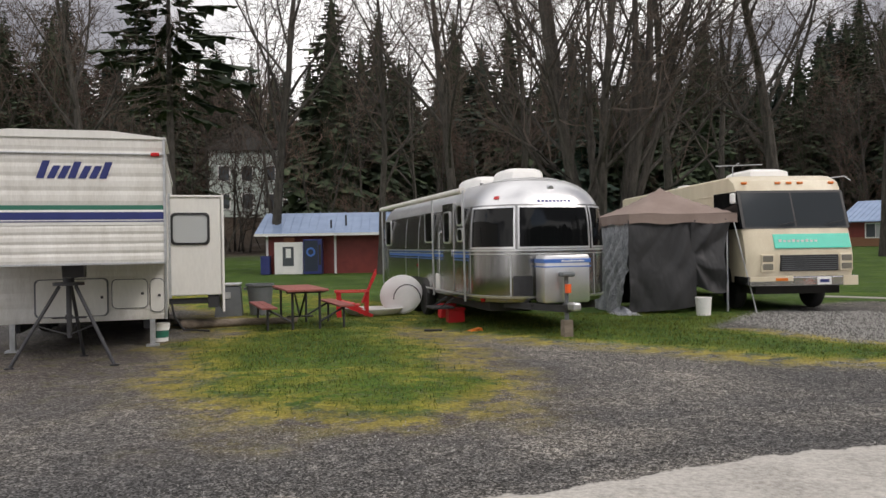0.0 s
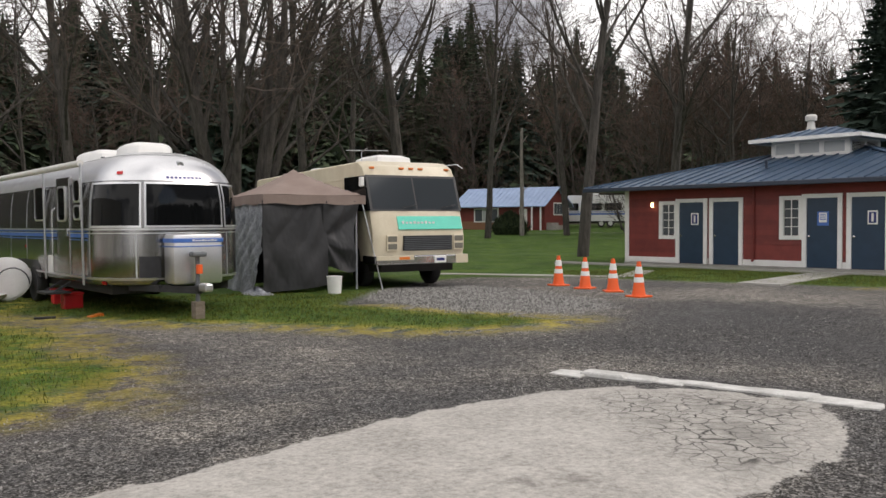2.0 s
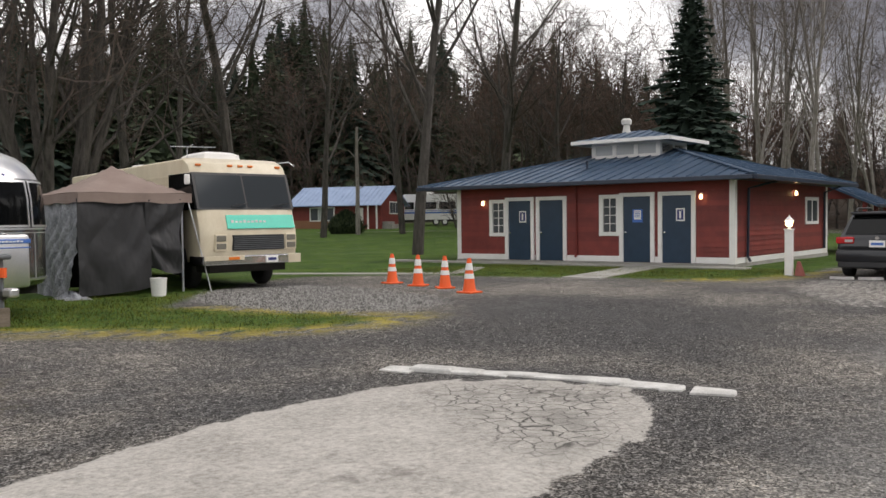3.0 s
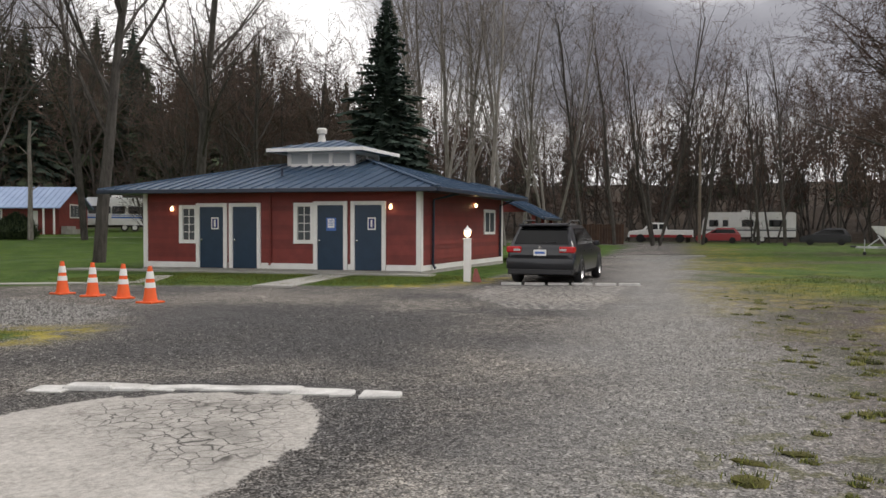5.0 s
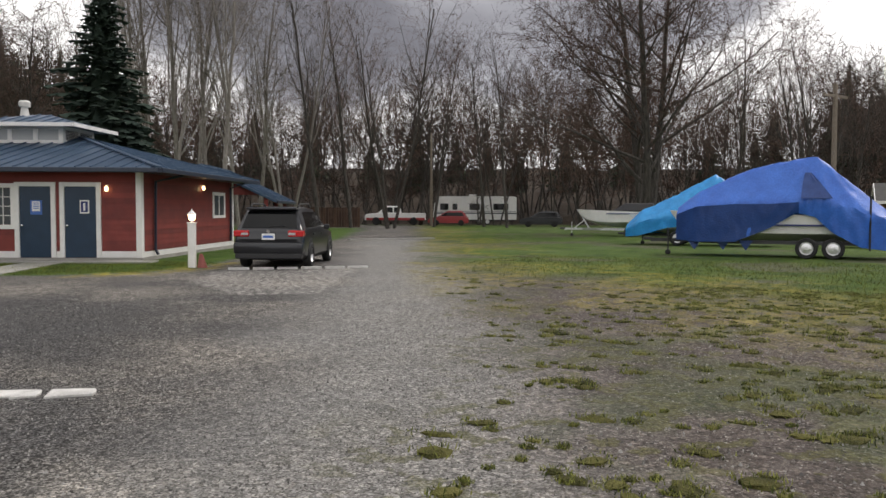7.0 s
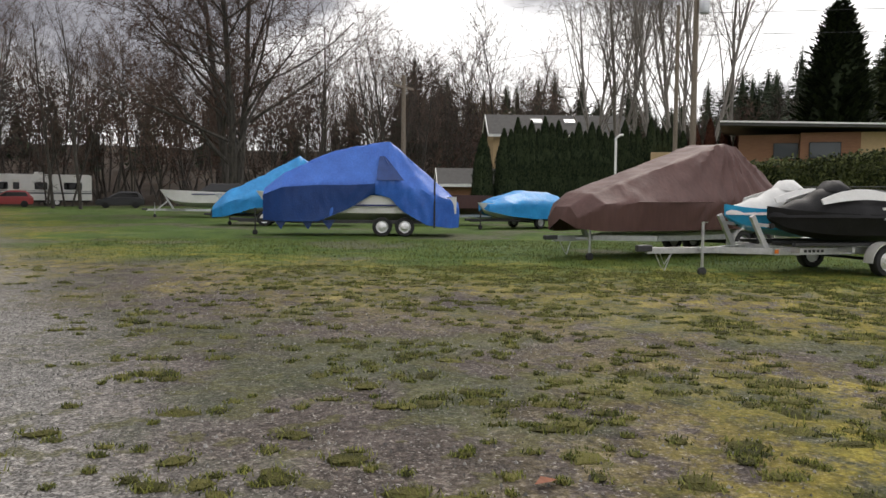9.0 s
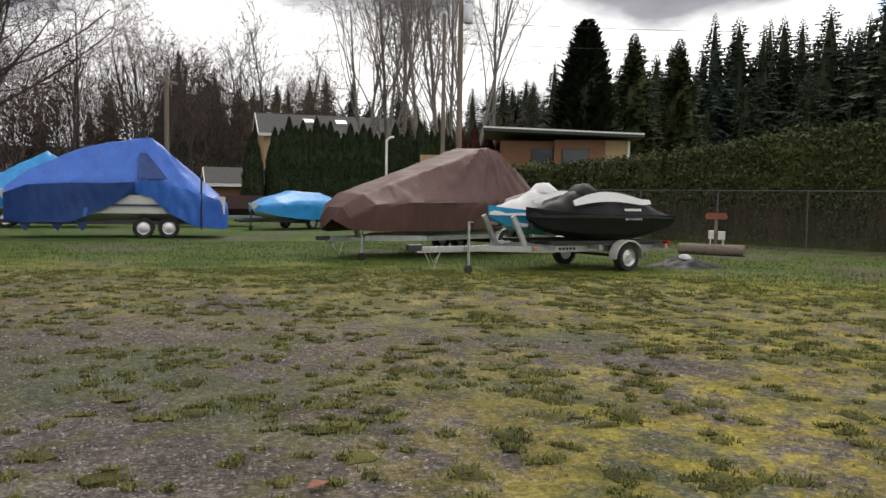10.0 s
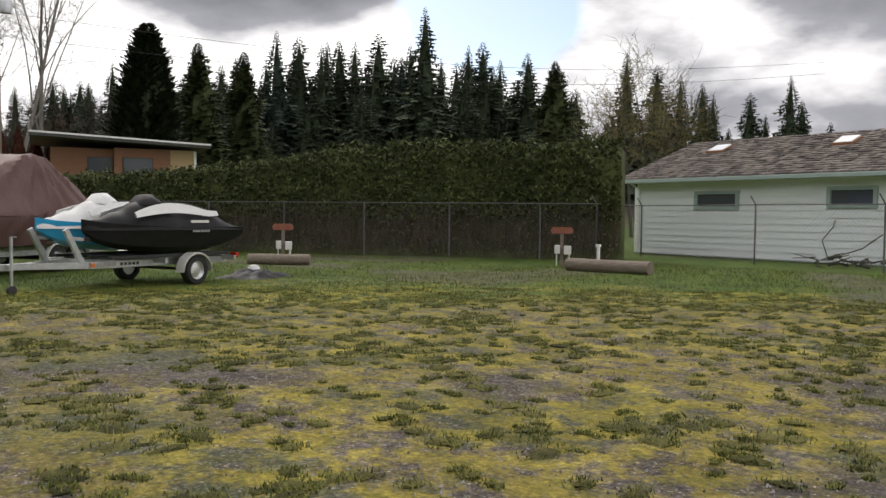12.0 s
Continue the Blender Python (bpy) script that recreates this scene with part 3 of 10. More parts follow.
def ground_material():
    m = bpy.data.materials.new("park_ground")
    m.use_nodes = True
    n, l = m.node_tree.nodes, m.node_tree.links
    b = n["Principled BSDF"]
    co = n.new("ShaderNodeTexCoord").outputs["Object"]

    def noise_tex(scale, detail=4.0, rough=0.6):
        t = n.new("ShaderNodeTexNoise")
        t.inputs["Scale"].default_value, t.inputs["Detail"].default_value, t.inputs["Roughness"].default_value = scale, detail, rough
        l.new(co, t.inputs["Vector"])
        return t.outputs["Fac"]

    def ramp(fac, *stops):
        r = n.new("ShaderNodeValToRGB")
        el = r.color_ramp.elements
        el[0].position, el[0].color = stops[0][0], (*stops[0][1], 1)
        el[1].position, el[1].color = stops[-1][0], (*stops[-1][1], 1)
        for p, c in stops[1:-1]:
            el.new(p).color = (*c, 1)
        l.new(fac, r.inputs["Fac"])
        return r.outputs["Color"]

    def mix(fac, a, c, mode="MIX"):
        x = n.new("ShaderNodeMixRGB")
        x.blend_type = mode
        if isinstance(fac, float):
            x.inputs["Fac"].default_value = fac
        else:
            l.new(fac, x.inputs["Fac"])
        for v, s in ((a, "Color1"), (c, "Color2")):
            if isinstance(v, tuple):
                x.inputs[s].default_value = (*v, 1)
            else:
                l.new(v, x.inputs[s])
        return x.outputs["Color"]

    def math_node(op, a, c):
        x = n.new("ShaderNodeMath")
        x.operation = op
        for i, v in enumerate((a, c)):
            if isinstance(v, float):
                x.inputs[i].default_value = v
            else:
                l.new(v, x.inputs[i])
        return x.outputs[0]

    def split(name):
        at = n.new("ShaderNodeAttribute")
        at.attribute_name = name
        s = n.new("ShaderNodeSeparateColor")
        l.new(at.outputs["Color"], s.inputs["Color"])
        return s.outputs[0], s.outputs[1], s.outputs[2]

    grass, moss, conc = split("cover")
    pad, crack, dirt = split("wear")
    ragged = noise_tex(9.0, 6, 0.75)
    conc = ramp(math_node("ADD", conc, math_node("MULTIPLY", math_node("SUBTRACT", ragged, 0.5), 1.3)), (0.44, (0, 0, 0)), (0.6, (1, 1, 1)))
    tar, woods, _ = split("floor")
    vor = n.new("ShaderNodeTexVoronoi")
    vor.inputs["Scale"].default_value = 75.0
    l.new(co, vor.inputs["Vector"])
    speck = vor.outputs["Color"]
    sp = n.new("ShaderNodeSeparateColor")
    l.new(speck, sp.inputs["Color"])
    grain = noise_tex(26, 6, 0.75)
    large = noise_tex(0.33, 5, 0.6)
    medium = noise_tex(1.7, 5, 0.62)
    # worn chip-sealed asphalt
    chips = ramp(math_node("ADD", math_node("MULTIPLY", sp.outputs[0], 0.55), math_node("MULTIPLY", grain, 0.45)), (0.22, (0.022, 0.021, 0.02)), (0.52, (0.1, 0.096, 0.09)), (0.8, (0.36, 0.35, 0.335)))
    asphalt = mix(ramp(large, (0.42, (0, 0, 0)), (0.62, (1, 1, 1))), mix(1.0, chips, (0.72, 0.72, 0.74), "MULTIPLY"), mix(1.0, chips, (1.5, 1.45, 1.38), "MULTIPLY"))
    asphalt = mix(1.0, asphalt, ramp(noise_tex(6.0, 7, 0.8), (0.3, (0.46, 0.46, 0.47)), (0.5, (1.0, 1.0, 1.0)), (0.7, (1.6, 1.56, 1.5))), "MULTIPLY")
    asphalt = mix(math_node("MULTIPLY", tar, 0.85), asphalt, mix(1.0, chips, (0.56, 0.57, 0.6), "MULTIPLY"))
    soil = ramp(math_node("ADD", math_node("MULTIPLY", medium, 0.5), math_node("MULTIPLY", grain, 0.5)), (0.34, (0.026, 0.021, 0.019)), (0.5, (0.092, 0.074, 0.067)), (0.66, (0.225, 0.193, 0.175)))
    soil = mix(ramp(sp.outputs[1], (0.955, (0, 0, 0)), (0.975, (1, 1, 1))), soil, (0.38, 0.36, 0.335))
    col = mix(math_node("MULTIPLY", dirt, 0.85), asphalt, soil)
    stones = ramp(math_node("ADD", math_node("MULTIPLY", sp.outputs[2], 0.7), math_node("MULTIPLY", grain, 0.3)), (0.15, (0.09, 0.088, 0.08)), (0.5, (0.24, 0.235, 0.225)), (0.85, (0.5, 0.49, 0.47)))
    col = mix(pad, col, stones)
    slab = ramp(math_node("ADD", math_node("MULTIPLY", medium, 0.3), math_node("MULTIPLY", grain, 0.7)), (0.34, (0.26, 0.247, 0.226)), (0.5, (0.46, 0.437, 0.405)), (0.66, (0.62, 0.595, 0.555)))
    cv = n.new("ShaderNodeTexVoronoi")
    cv.feature = "DISTANCE_TO_EDGE"
    cv.inputs["Scale"].default_value = 6.5
    warp = n.new("ShaderNodeVectorMath")
    warp.operation = "MULTIPLY_ADD"
    nz = n.new("ShaderNodeTexNoise")
    nz.inputs["Scale"].default_value, nz.inputs["Detail"].default_value = 5.0, 4.0
    l.new(co, nz.inputs["Vector"])
    l.new(nz.outputs["Color"], warp.inputs[0])
    warp.inputs[1].default_value = (0.16, 0.16, 0.0)
    l.new(co, warp.inputs[2])
    l.new(warp.outputs["Vector"], cv.inputs["Vector"])
    line = ramp(cv.outputs["Distance"], (0.01, (1, 1, 1)), (0.05, (0, 0, 0)))
    gaps = math_node("MULTIPLY", math_node("MULTIPLY", line, crack), ramp(noise_tex(2.6, 4), (0.34, (0.2, 0.2, 0.2)), (0.48, (1, 1, 1))))
    slab = mix(gaps, slab, (0.07, 0.068, 0.062))
    slab = mix(math_node("MULTIPLY", crack, ramp(medium, (0.46, (0, 0, 0)), (0.6, (0.55, 0.55, 0.55)))), slab, (0.16, 0.155, 0.14))
    spots = ramp(noise_tex(0.9, 6, 0.7), (0.6, (0, 0, 0)), (0.7, (0.7, 0.7, 0.7)))
    slab = mix(spots, slab, (0.12, 0.11, 0.1))
    col = mix(conc, col, slab)
    # stones and lumps a few centimetres across
    lump = n.new("ShaderNodeTexVoronoi")
    lump.inputs["Scale"].default_value = 24.0
    l.new(co, lump.inputs["Vector"])
    lump_tone = n.new("ShaderNodeSeparateColor")
    l.new(lump.outputs["Color"], lump_tone.inputs["Color"])
    col = mix(math_node("SUBTRACT", 1.0, math_node("MULTIPLY", conc, 0.8)), col, mix(1.0, col, ramp(lump_tone.outputs[0], (0.0, (0.72, 0.72, 0.72)), (0.6, (1.0, 1.0, 1.0)), (1.0, (1.38, 1.36, 1.33))), "MULTIPLY"))
    yellow = ramp(math_node("ADD", math_node("MULTIPLY", medium, 0.5), math_node("MULTIPLY", grain, 0.5)), (0.3, (0.07, 0.06, 0.018)), (0.48, (0.27, 0.222, 0.036)), (0.64, (0.55, 0.455, 0.075)))
    mk = math_node("MULTIPLY", moss, ramp(noise_tex(2.6, 7, 0.75), (0.43, (0.0, 0.0, 0.0)), (0.55, (1, 1, 1))))
    turf = ramp(math_node("ADD", math_node("MULTIPLY", noise_tex(0.8, 5), 0.5), math_node("MULTIPLY", grain, 0.5)), (0.3, (0.02, 0.04, 0.007)), (0.5, (0.055, 0.112, 0.016)), (0.72, (0.16, 0.21, 0.036)))
    gk = math_node("MULTIPLY", grass, ramp(noise_tex(7.0, 6, 0.75), (0.28, (0.35, 0.35, 0.35)), (0.5, (1, 1, 1))))
    col = mix(gk, col, turf)
    col = mix(math_node("MULTIPLY", mk, 0.85), col, yellow)
    # low mats of grass among the bare soil of the field
    thin = math_node("MULTIPLY", dirt, math_node("SUBTRACT", 1.0, grass))
    mat_fac = math_node("ADD", noise_tex(3.4, 3, 0.5), math_node("MULTIPLY", grass, 0.2))
    mats = math_node("MULTIPLY", ramp(mat_fac, (0.56, (0, 0, 0)), (0.6, (1, 1, 1))), thin)
    mat_tone = ramp(noise_tex(34, 4, 0.8), (0.32, (0.02, 0.022, 0.008)), (0.5, (0.085, 0.088, 0.022)), (0.68, (0.2, 0.19, 0.05)))
    col = mix(math_node("MULTIPLY", mats, 0.6), col, mat_tone)
    # fine mottling of all that grows
    col = mix(math_node("MAXIMUM", dirt, grass), col, mix(1.0, col, ramp(noise_tex(15, 7, 0.85), (0.32, (0.42, 0.42, 0.42)), (0.5, (1.0, 1.0, 1.0)), (0.68, (1.7, 1.66, 1.6))), "MULTIPLY"))
    litter = ramp(math_node("ADD", math_node("MULTIPLY", medium, 0.5), math_node("MULTIPLY", grain, 0.5)), (0.3, (0.025, 0.019, 0.014)), (0.7, (0.085, 0.065, 0.05)))
    col = mix(woods, col, litter)
    l.new(col, b.inputs["Base Color"])
    b.inputs["Roughness"].default_value = 0.9
    wet = ramp(large, (0.3, (0.62, 0.62, 0.62)), (0.55, (0.93, 0.93, 0.93)))
    l.new(wet, b.inputs["Roughness"])
    b.inputs["Specular IOR Level"].default_value = 0.12
    bp = n.new("ShaderNodeBump")
    bp.inputs["Strength"].default_value, bp.inputs["Distance"].default_value = 0.55, 0.03
    hsum = math_node("ADD", math_node("SUBTRACT", math_node("ADD", grain, math_node("MULTIPLY", sp.outputs[0], 0.4)), math_node("MULTIPLY", gaps, 0.8)), math_node("MULTIPLY", mats, 0.9))
    l.new(hsum, bp.inputs["Height"])
    l.new(bp.outputs["Normal"], b.inputs["Normal"])
    return m


ground = new("ground", ground_mesh())
ground.data.materials.append(ground_material())
tagged(ground, "campground ground of worn asphalt, gravel, moss and patchy grass", "ground", kind="structure")


# ---- trees ----
def limb(shape, p, d, length, r, nseg, sides, rng, wiggle, lift, tip=0.35):
    """A bent, tapered branch; returns the points along it."""
    pts = [Vector(p)]
    d = Vector(d).normalized()
    for _ in range(nseg):
        d = (d + Vector((rng.uniform(-1, 1), rng.uniform(-1, 1), rng.uniform(-1, 1))) * wiggle + Vector((0, 0, lift))).normalized()
        pts.append(pts[-1] + d * (length / nseg))
    rings = []
    for i, q in enumerate(pts):
        t = (pts[min(i + 1, nseg)] - pts[max(i - 1, 0)]).normalized()
        u = t.orthogonal().normalized()
        w = t.cross(u)
        rr = r * (1 - (1 - tip) * i / nseg)
        rings.append([q + rr * (math.cos(k * math.tau / sides) * u + math.sin(k * math.tau / sides) * w) for k in range(sides)])
    shape.rings(rings, caps=False)
    return pts


def bare_tree(seed, h, stems=1, spread=0.5, first=0.3, density=1.0, twig=0.011, droop=0.0, lean=0.06, thick=1.0, depth=4):
    """Trunk and leafless crown of a tree h metres high."""
    rng = random.Random(seed)
    wood, crown = Shape(), Shape()

    def spike(p, d, length, r):
        d = (Vector(d).normalized() + Vector((rng.uniform(-1, 1), rng.uniform(-1, 1), rng.uniform(-1, 1))) * 0.25).normalized()
        u = d.orthogonal().normalized()
        w = d.cross(u)
        crown.add([p + r * u, p + r * (0.87 * w - 0.5 * u), p - r * (0.87 * w + 0.5 * u), p + d * length], [(0, 1, 3), (1, 2, 3), (2, 0, 3)])

    def grow(p, d, length, r, level):
        if level == depth:
            spike(p, d, length, r * 1.25)
            return
        if level == 0:
            shape, nseg, sides, wig = wood, 7, 8 if depth > 3 else 5, 0.07
        elif level == 1:
            shape, nseg, sides, wig = wood, 5 if depth > 3 else 4, 5 if depth > 3 else 3, 0.16
        elif level == 2:
            shape, nseg, sides, wig = crown, 3 if depth > 3 else 2, 3, 0.24
        else:
            shape, nseg, sides, wig = crown, 2, 3, 0.28
        lift = (0.04, 0.07, 0.05 - droop, 0.04 - droop * 1.4, 0.03 - droop)[min(level, 4)]
        pts = limb(shape, p, d, length, r, nseg, sides, rng, wig, lift, 0.3 if level < 3 else 0.45)
        kids = (int(13 * density), int(7 * density), int(6 * density), int(4 * density))[level]
        start = (first, 0.25, 0.15, 0.1)[level]
        for k in range(kids):
            t = start + (1 - start) * (k + rng.random()) / kids
            i = min(int(t * nseg), nseg - 1)
            q = pts[i].lerp(pts[i + 1], t * nseg - i)
            axis = (pts[i + 1] - pts[i]).normalized()
            a = rng.uniform(0, math.tau)
            u = axis.orthogonal().normalized()
            side = math.cos(a) * u + math.sin(a) * axis.cross(u)
            open_ = (spread, 0.75, 0.8, 0.9)[level] * rng.uniform(0.7, 1.3)
            nd = axis * (1 - 0.45 * open_) + side * open_
            nl = length * (0.5 * (1 - 0.55 * (t - start) / (1 - start)), 0.48, 0.45, 0.42)[level] * rng.uniform(0.7, 1.25)
            nr = max(r * (1 - 0.7 * t) * (0.5, 0.5, 0.45, 0.45)[level], twig * (1.0 if level < 2 else 0.75))
            grow(q, nd, nl, nr, level + 1)

    for s in range(stems):
        a = s * 2.4 + rng.random()
        tilt = lean + (0.2 if stems > 1 else 0.0) * rng.uniform(0.5, 1.2)
        hh = h * (1 if s == 0 else rng.uniform(0.72, 0.98))
        base = Vector((0.3 * math.cos(a), 0.3 * math.sin(a), -0.2)) if stems > 1 else Vector((0, 0, -0.2))
        grow(base, (tilt * math.cos(a), tilt * math.sin(a), 1), hh, thick * h * (0.02 if stems == 1 else 0.0135), 0)
    return wood.mesh("trunk", True), crown.mesh("crown")


def conifer(seed, h, wide=0.2, boughs=420, bare=0.05, droop=0.3, taper=0.8, ragged=0.3, core=0.42):
    """Trunk and needle sprays of a fir or spruce h metres high, its boughs set in an uneven spiral."""
    rng = random.Random(seed)
    wood, crown = Shape(), Shape()
    wood.tube((0, 0, -0.3), (0, 0, h * 0.97), h * 0.013, 0.02, n=6)

    def reach(k):
        return h * wide * (1 - k) ** taper * (0.75 + 0.25 * min(1.0, k / 0.12)) + 0.12

    if core:
        # the close dark growth round the stem
        rows = []
        for i in range(9):
            k = i / 8
            rows.append([(core * reach(k) * rng.uniform(0.6, 1.2) * math.cos(a), core * reach(k) * rng.uniform(0.6, 1.2) * math.sin(a), h * (bare + 0.05 + (0.9 - bare) * k)) for a in (j * math.tau / 7 for j in range(7))])
        crown.rings(rows)
    for i in range(boughs):
        k = ((i + rng.random()) / boughs) ** 1.12
        a = i * 2.39996 + rng.uniform(-0.5, 0.5)
        lump = noise.noise((math.cos(a) * 1.4, math.sin(a) * 1.4, k * h * 0.42 + seed))
        L = reach(k) * (1 + ragged * 1.5 * lump) * rng.uniform(0.72, 1.12)
        c, sn = math.cos(a), math.sin(a)
        z = h * (bare + (0.99 - bare) * k)
        rise = 0.30 * k - 0.06

        def at(f):
            return z + L * (rise * f - droop * (1 - 0.6 * k) * f * f)

        wd = (0.16 + 0.17 * L) * (1.25 if core and boughs < 400 else 0.85) * rng.uniform(0.7, 1.3)
        for f0, f1, g in ((0.3, 0.72, 1.0), (0.55, 0.93, 0.8), (0.78, 1.08, 0.5)):
            for side in (-1, 1):
                w = side * wd * g * rng.uniform(0.7, 1.3)
                fm = f0 + 0.72 * (f1 - f0)
                crown.add([(c * L * f0, sn * L * f0, at(f0) + 0.03), (c * L * fm - sn * w, sn * L * fm + c * w, at(fm) - abs(w) * rng.uniform(0.15, 0.6)), (c * L * f1, sn * L * f1, at(f1))], [(0, 1, 2)])
        # a hanging fringe
        f0 = rng.uniform(0.35, 0.75)
        crown.add([(c * L * f0, sn * L * f0, at(f0)), (c * L * (f0 + 0.28), sn * L * (f0 + 0.28), at(f0 + 0.28)), (c * L * (f0 + 0.18), sn * L * (f0 + 0.18), at(f0 + 0.18) - wd * rng.uniform(0.6, 1.2))], [(0, 1, 2)])
    return wood.mesh("trunk", True), crown.mesh("crown")


def plant(kind, pair, x, y, label, bark="bark", leaf="twig", turn_=0.0, size=1.0, group="", lean=(0, 0)):
    tr = thing(kind, Matrix.LocRotScale((x, y, height_at(x, y) - 0.05), Euler((lean[0], lean[1], turn_)), (size, size, size)), label, "tree", group)
    for nm, me, mt in (("trunk", pair[0], bark), ("crown", pair[1], leaf)):
        ob = new(nm, me)
        if not me.materials:
            me.materials.append(M[mt])
        else:
            ob.material_slots[0].link = "OBJECT"
            ob.material_slots[0].material = M[mt]
        ob.parent = tr
    return tr


def polar(bearing, dist):
    return dist * math.sin(radians(bearing)), dist * math.cos(radians(bearing)) - 1.0


BROAD = [bare_tree(11, 15, spread=0.62, density=1.1, thick=0.75), bare_tree(12, 17, spread=0.5, density=1.1, first=0.3, thick=0.75), bare_tree(13, 14, stems=2, spread=0.6, density=0.95, thick=0.8)]
TALL = [bare_tree(21, 21, spread=0.3, density=0.9, first=0.32, twig=0.012, thick=0.5), bare_tree(22, 19, spread=0.26, density=0.95, first=0.25, twig=0.012, thick=0.5), bare_tree(23, 20, stems=3, spread=0.28, density=0.8, twig=0.012, thick=0.6)]
MAPLE = bare_tree(31, 16, stems=8, spread=0.6, density=0.95, first=0.22, twig=0.011, lean=0.12, thick=0.85)
OAK = bare_tree(32, 16, stems=3, spread=0.95, density=1.3, first=0.2, twig=0.015, droop=0.03, thick=1.2)
SHADE = bare_tree(33, 15, spread=0.75, density=1.1, first=0.28, thick=1.0)
BRUSH = [bare_tree(41, 5.5, stems=3, spread=0.6, density=0.75, first=0.12, twig=0.018, lean=0.3, thick=0.6, depth=3), bare_tree(42, 6.5, stems=3, spread=0.55, density=0.75, first=0.1, twig=0.018, lean=0.25, thick=0.6, depth=3)]
FAR = [bare_tree(61, 15, spread=0.62, density=1.1, twig=0.024, thick=0.6, depth=3), bare_tree(62, 18, spread=0.38, density=1.1, first=0.22, twig=0.024, thick=0.45, depth=3), bare_tree(63, 20, spread=0.32, density=1.1, first=0.25, twig=0.024, thick=0.42, depth=3), bare_tree(64, 16, stems=2, spread=0.5, density=0.86, twig=0.024, thick=0.55, depth=3)]
FIRS = [conifer(51, 22, 0.27, 360, ragged=0.45, taper=0.82), conifer(52, 26, 0.22, 390, bare=0.06, ragged=0.5, taper=0.85), conifer(53, 18, 0.3, 330, ragged=0.5, taper=0.75), conifer(54, 24, 0.25, 360, ragged=0.6, taper=0.72)]
PINE = conifer(55, 22, 0.125, 250, bare=0.4, droop=0.1, taper=0.35, ragged=0.95, core=0)
SPRUCE = conifer(56, 15, 0.25, 760, bare=0.04, droop=0.22, taper=0.95, ragged=0.3)
CYPRESS = conifer(57, 17, 0.215, 1900, bare=0.01, droop=-0.35, taper=0.5, ragged=0.16, core=0.8)
CEDAR = conifer(58, 18, 0.2, 1000, bare=0.01, droop=0.15, taper=0.6, ragged=0.3, core=0.7)

plant("maple_tree", MAPLE, *polar(0.6, 30), "large leafless many-stemmed maple with mossy dark bark", turn_=0.4, size=1.05)
plant("maple_tree", BROAD[1], *polar(-21.8, 47), "tall leafless maple with a thick dark trunk", turn_=1.0, size=1.15)
plant("maple_tree", SHADE, *polar(12.0, 44), "leafless leaning maple with heavy limbs", turn_=2.2, size=1.2, lean=(0.0, -0.1))
plant("maple_tree", BROAD[0], 14.67, 31.35, "tall leafless tree with a straight mossy trunk on the lawn", turn_=0.3, size=1.15)
plant("maple_tree", SHADE, *polar(30.5, 52), "spreading leafless tree on the lawn", turn_=4.2, size=1.15)
plant("oak_tree", OAK, *polar(79.2, 56), "broad leafless oak with fine reddish twigs", leaf="russet_twig", turn_=0.7, size=1.2)
for b, d, s, k in ((-14.5, 44, 1.0, 0), (-9.0, 40, 1.05, 1), (-4.5, 46, 1.1, 0), (5.5, 42, 1.0, 1), (8.5, 50, 1.1, 0), (18.0, 58, 1.0, 1), (-33, 46, 1.1, 0), (23.5, 62, 1.0, 1)):
    plant("maple_tree", BROAD[k], *polar(b, d), "leafless maple with a wide tangle of dark branches", turn_=b * 3.1, size=s, group="maples behind the trailers")
plant("spruce_tree", SPRUCE, *polar(43.1, 46), "dark green spruce behind the washhouse", leaf="blue_needles", size=0.98)
plant("pine_tree", PINE, *polar(-28.3, 46), "tall pine with a bare trunk and high tufts of needles", leaf="needles", turn_=0.5)
for b, d, s in ((-17.5, 78, 1.0), (-14.3, 82, 0.95), (7.6, 92, 0.92), (17.2, 104, 0.8), (-35.2, 72, 0.85), (-38.0, 76, 0.85), (14.8, 106, 0.85), (-28.8, 84, 0.9)):
    plant("fir_tree", FIRS[1 if s > 0.9 else 3], *polar(b, d), "tall dark fir above the bare maples", leaf="needles", turn_=b, size=s, group="firs on the hill")
plant("cypress_tree", CYPRESS, *polar(118.3, 68), "dense dark evergreen with a blunt top", leaf="cypress_leaf", size=0.94)
for b, d, s in ((46.5, 62, 1.0), (48.4, 64, 1.05), (50.2, 60, 0.95), (44.9, 66, 1.0), (47.4, 66, 1.1), (49.3, 67, 1.1), (45.7, 70, 1.15), (51.3, 64, 1.0), (52.6, 70, 0.95), (54.4, 68, 0.9)):
    plant("poplar_tree", TALL[int(d) % 3], *polar(b, d), "tall leafless poplar with pale upright stems", bark="pale_bark", leaf="pale_twig", turn_=b, size=s, group="poplars behind the washhouse")
for b, d, s, k in ((56.6, 66, 0.85, 0), (58.8, 70, 0.9, 1), (61.5, 68, 0.9, 2), (64.5, 74, 0.75, 1), (68.0, 76, 0.72, 0), (69.6, 72, 0.8, 1), (84.8, 70, 0.75, 0), (88.6, 74, 0.75, 1), (89.8, 76, 0.8, 2), (91.5, 80, 0.6, 0)):
    plant("alder_tree", TALL[k], *polar(b, d), "tall leafless alder at the edge of the field", leaf="russet_twig" if k else "twig", turn_=b * 1.7, size=s, group="alders round the field")
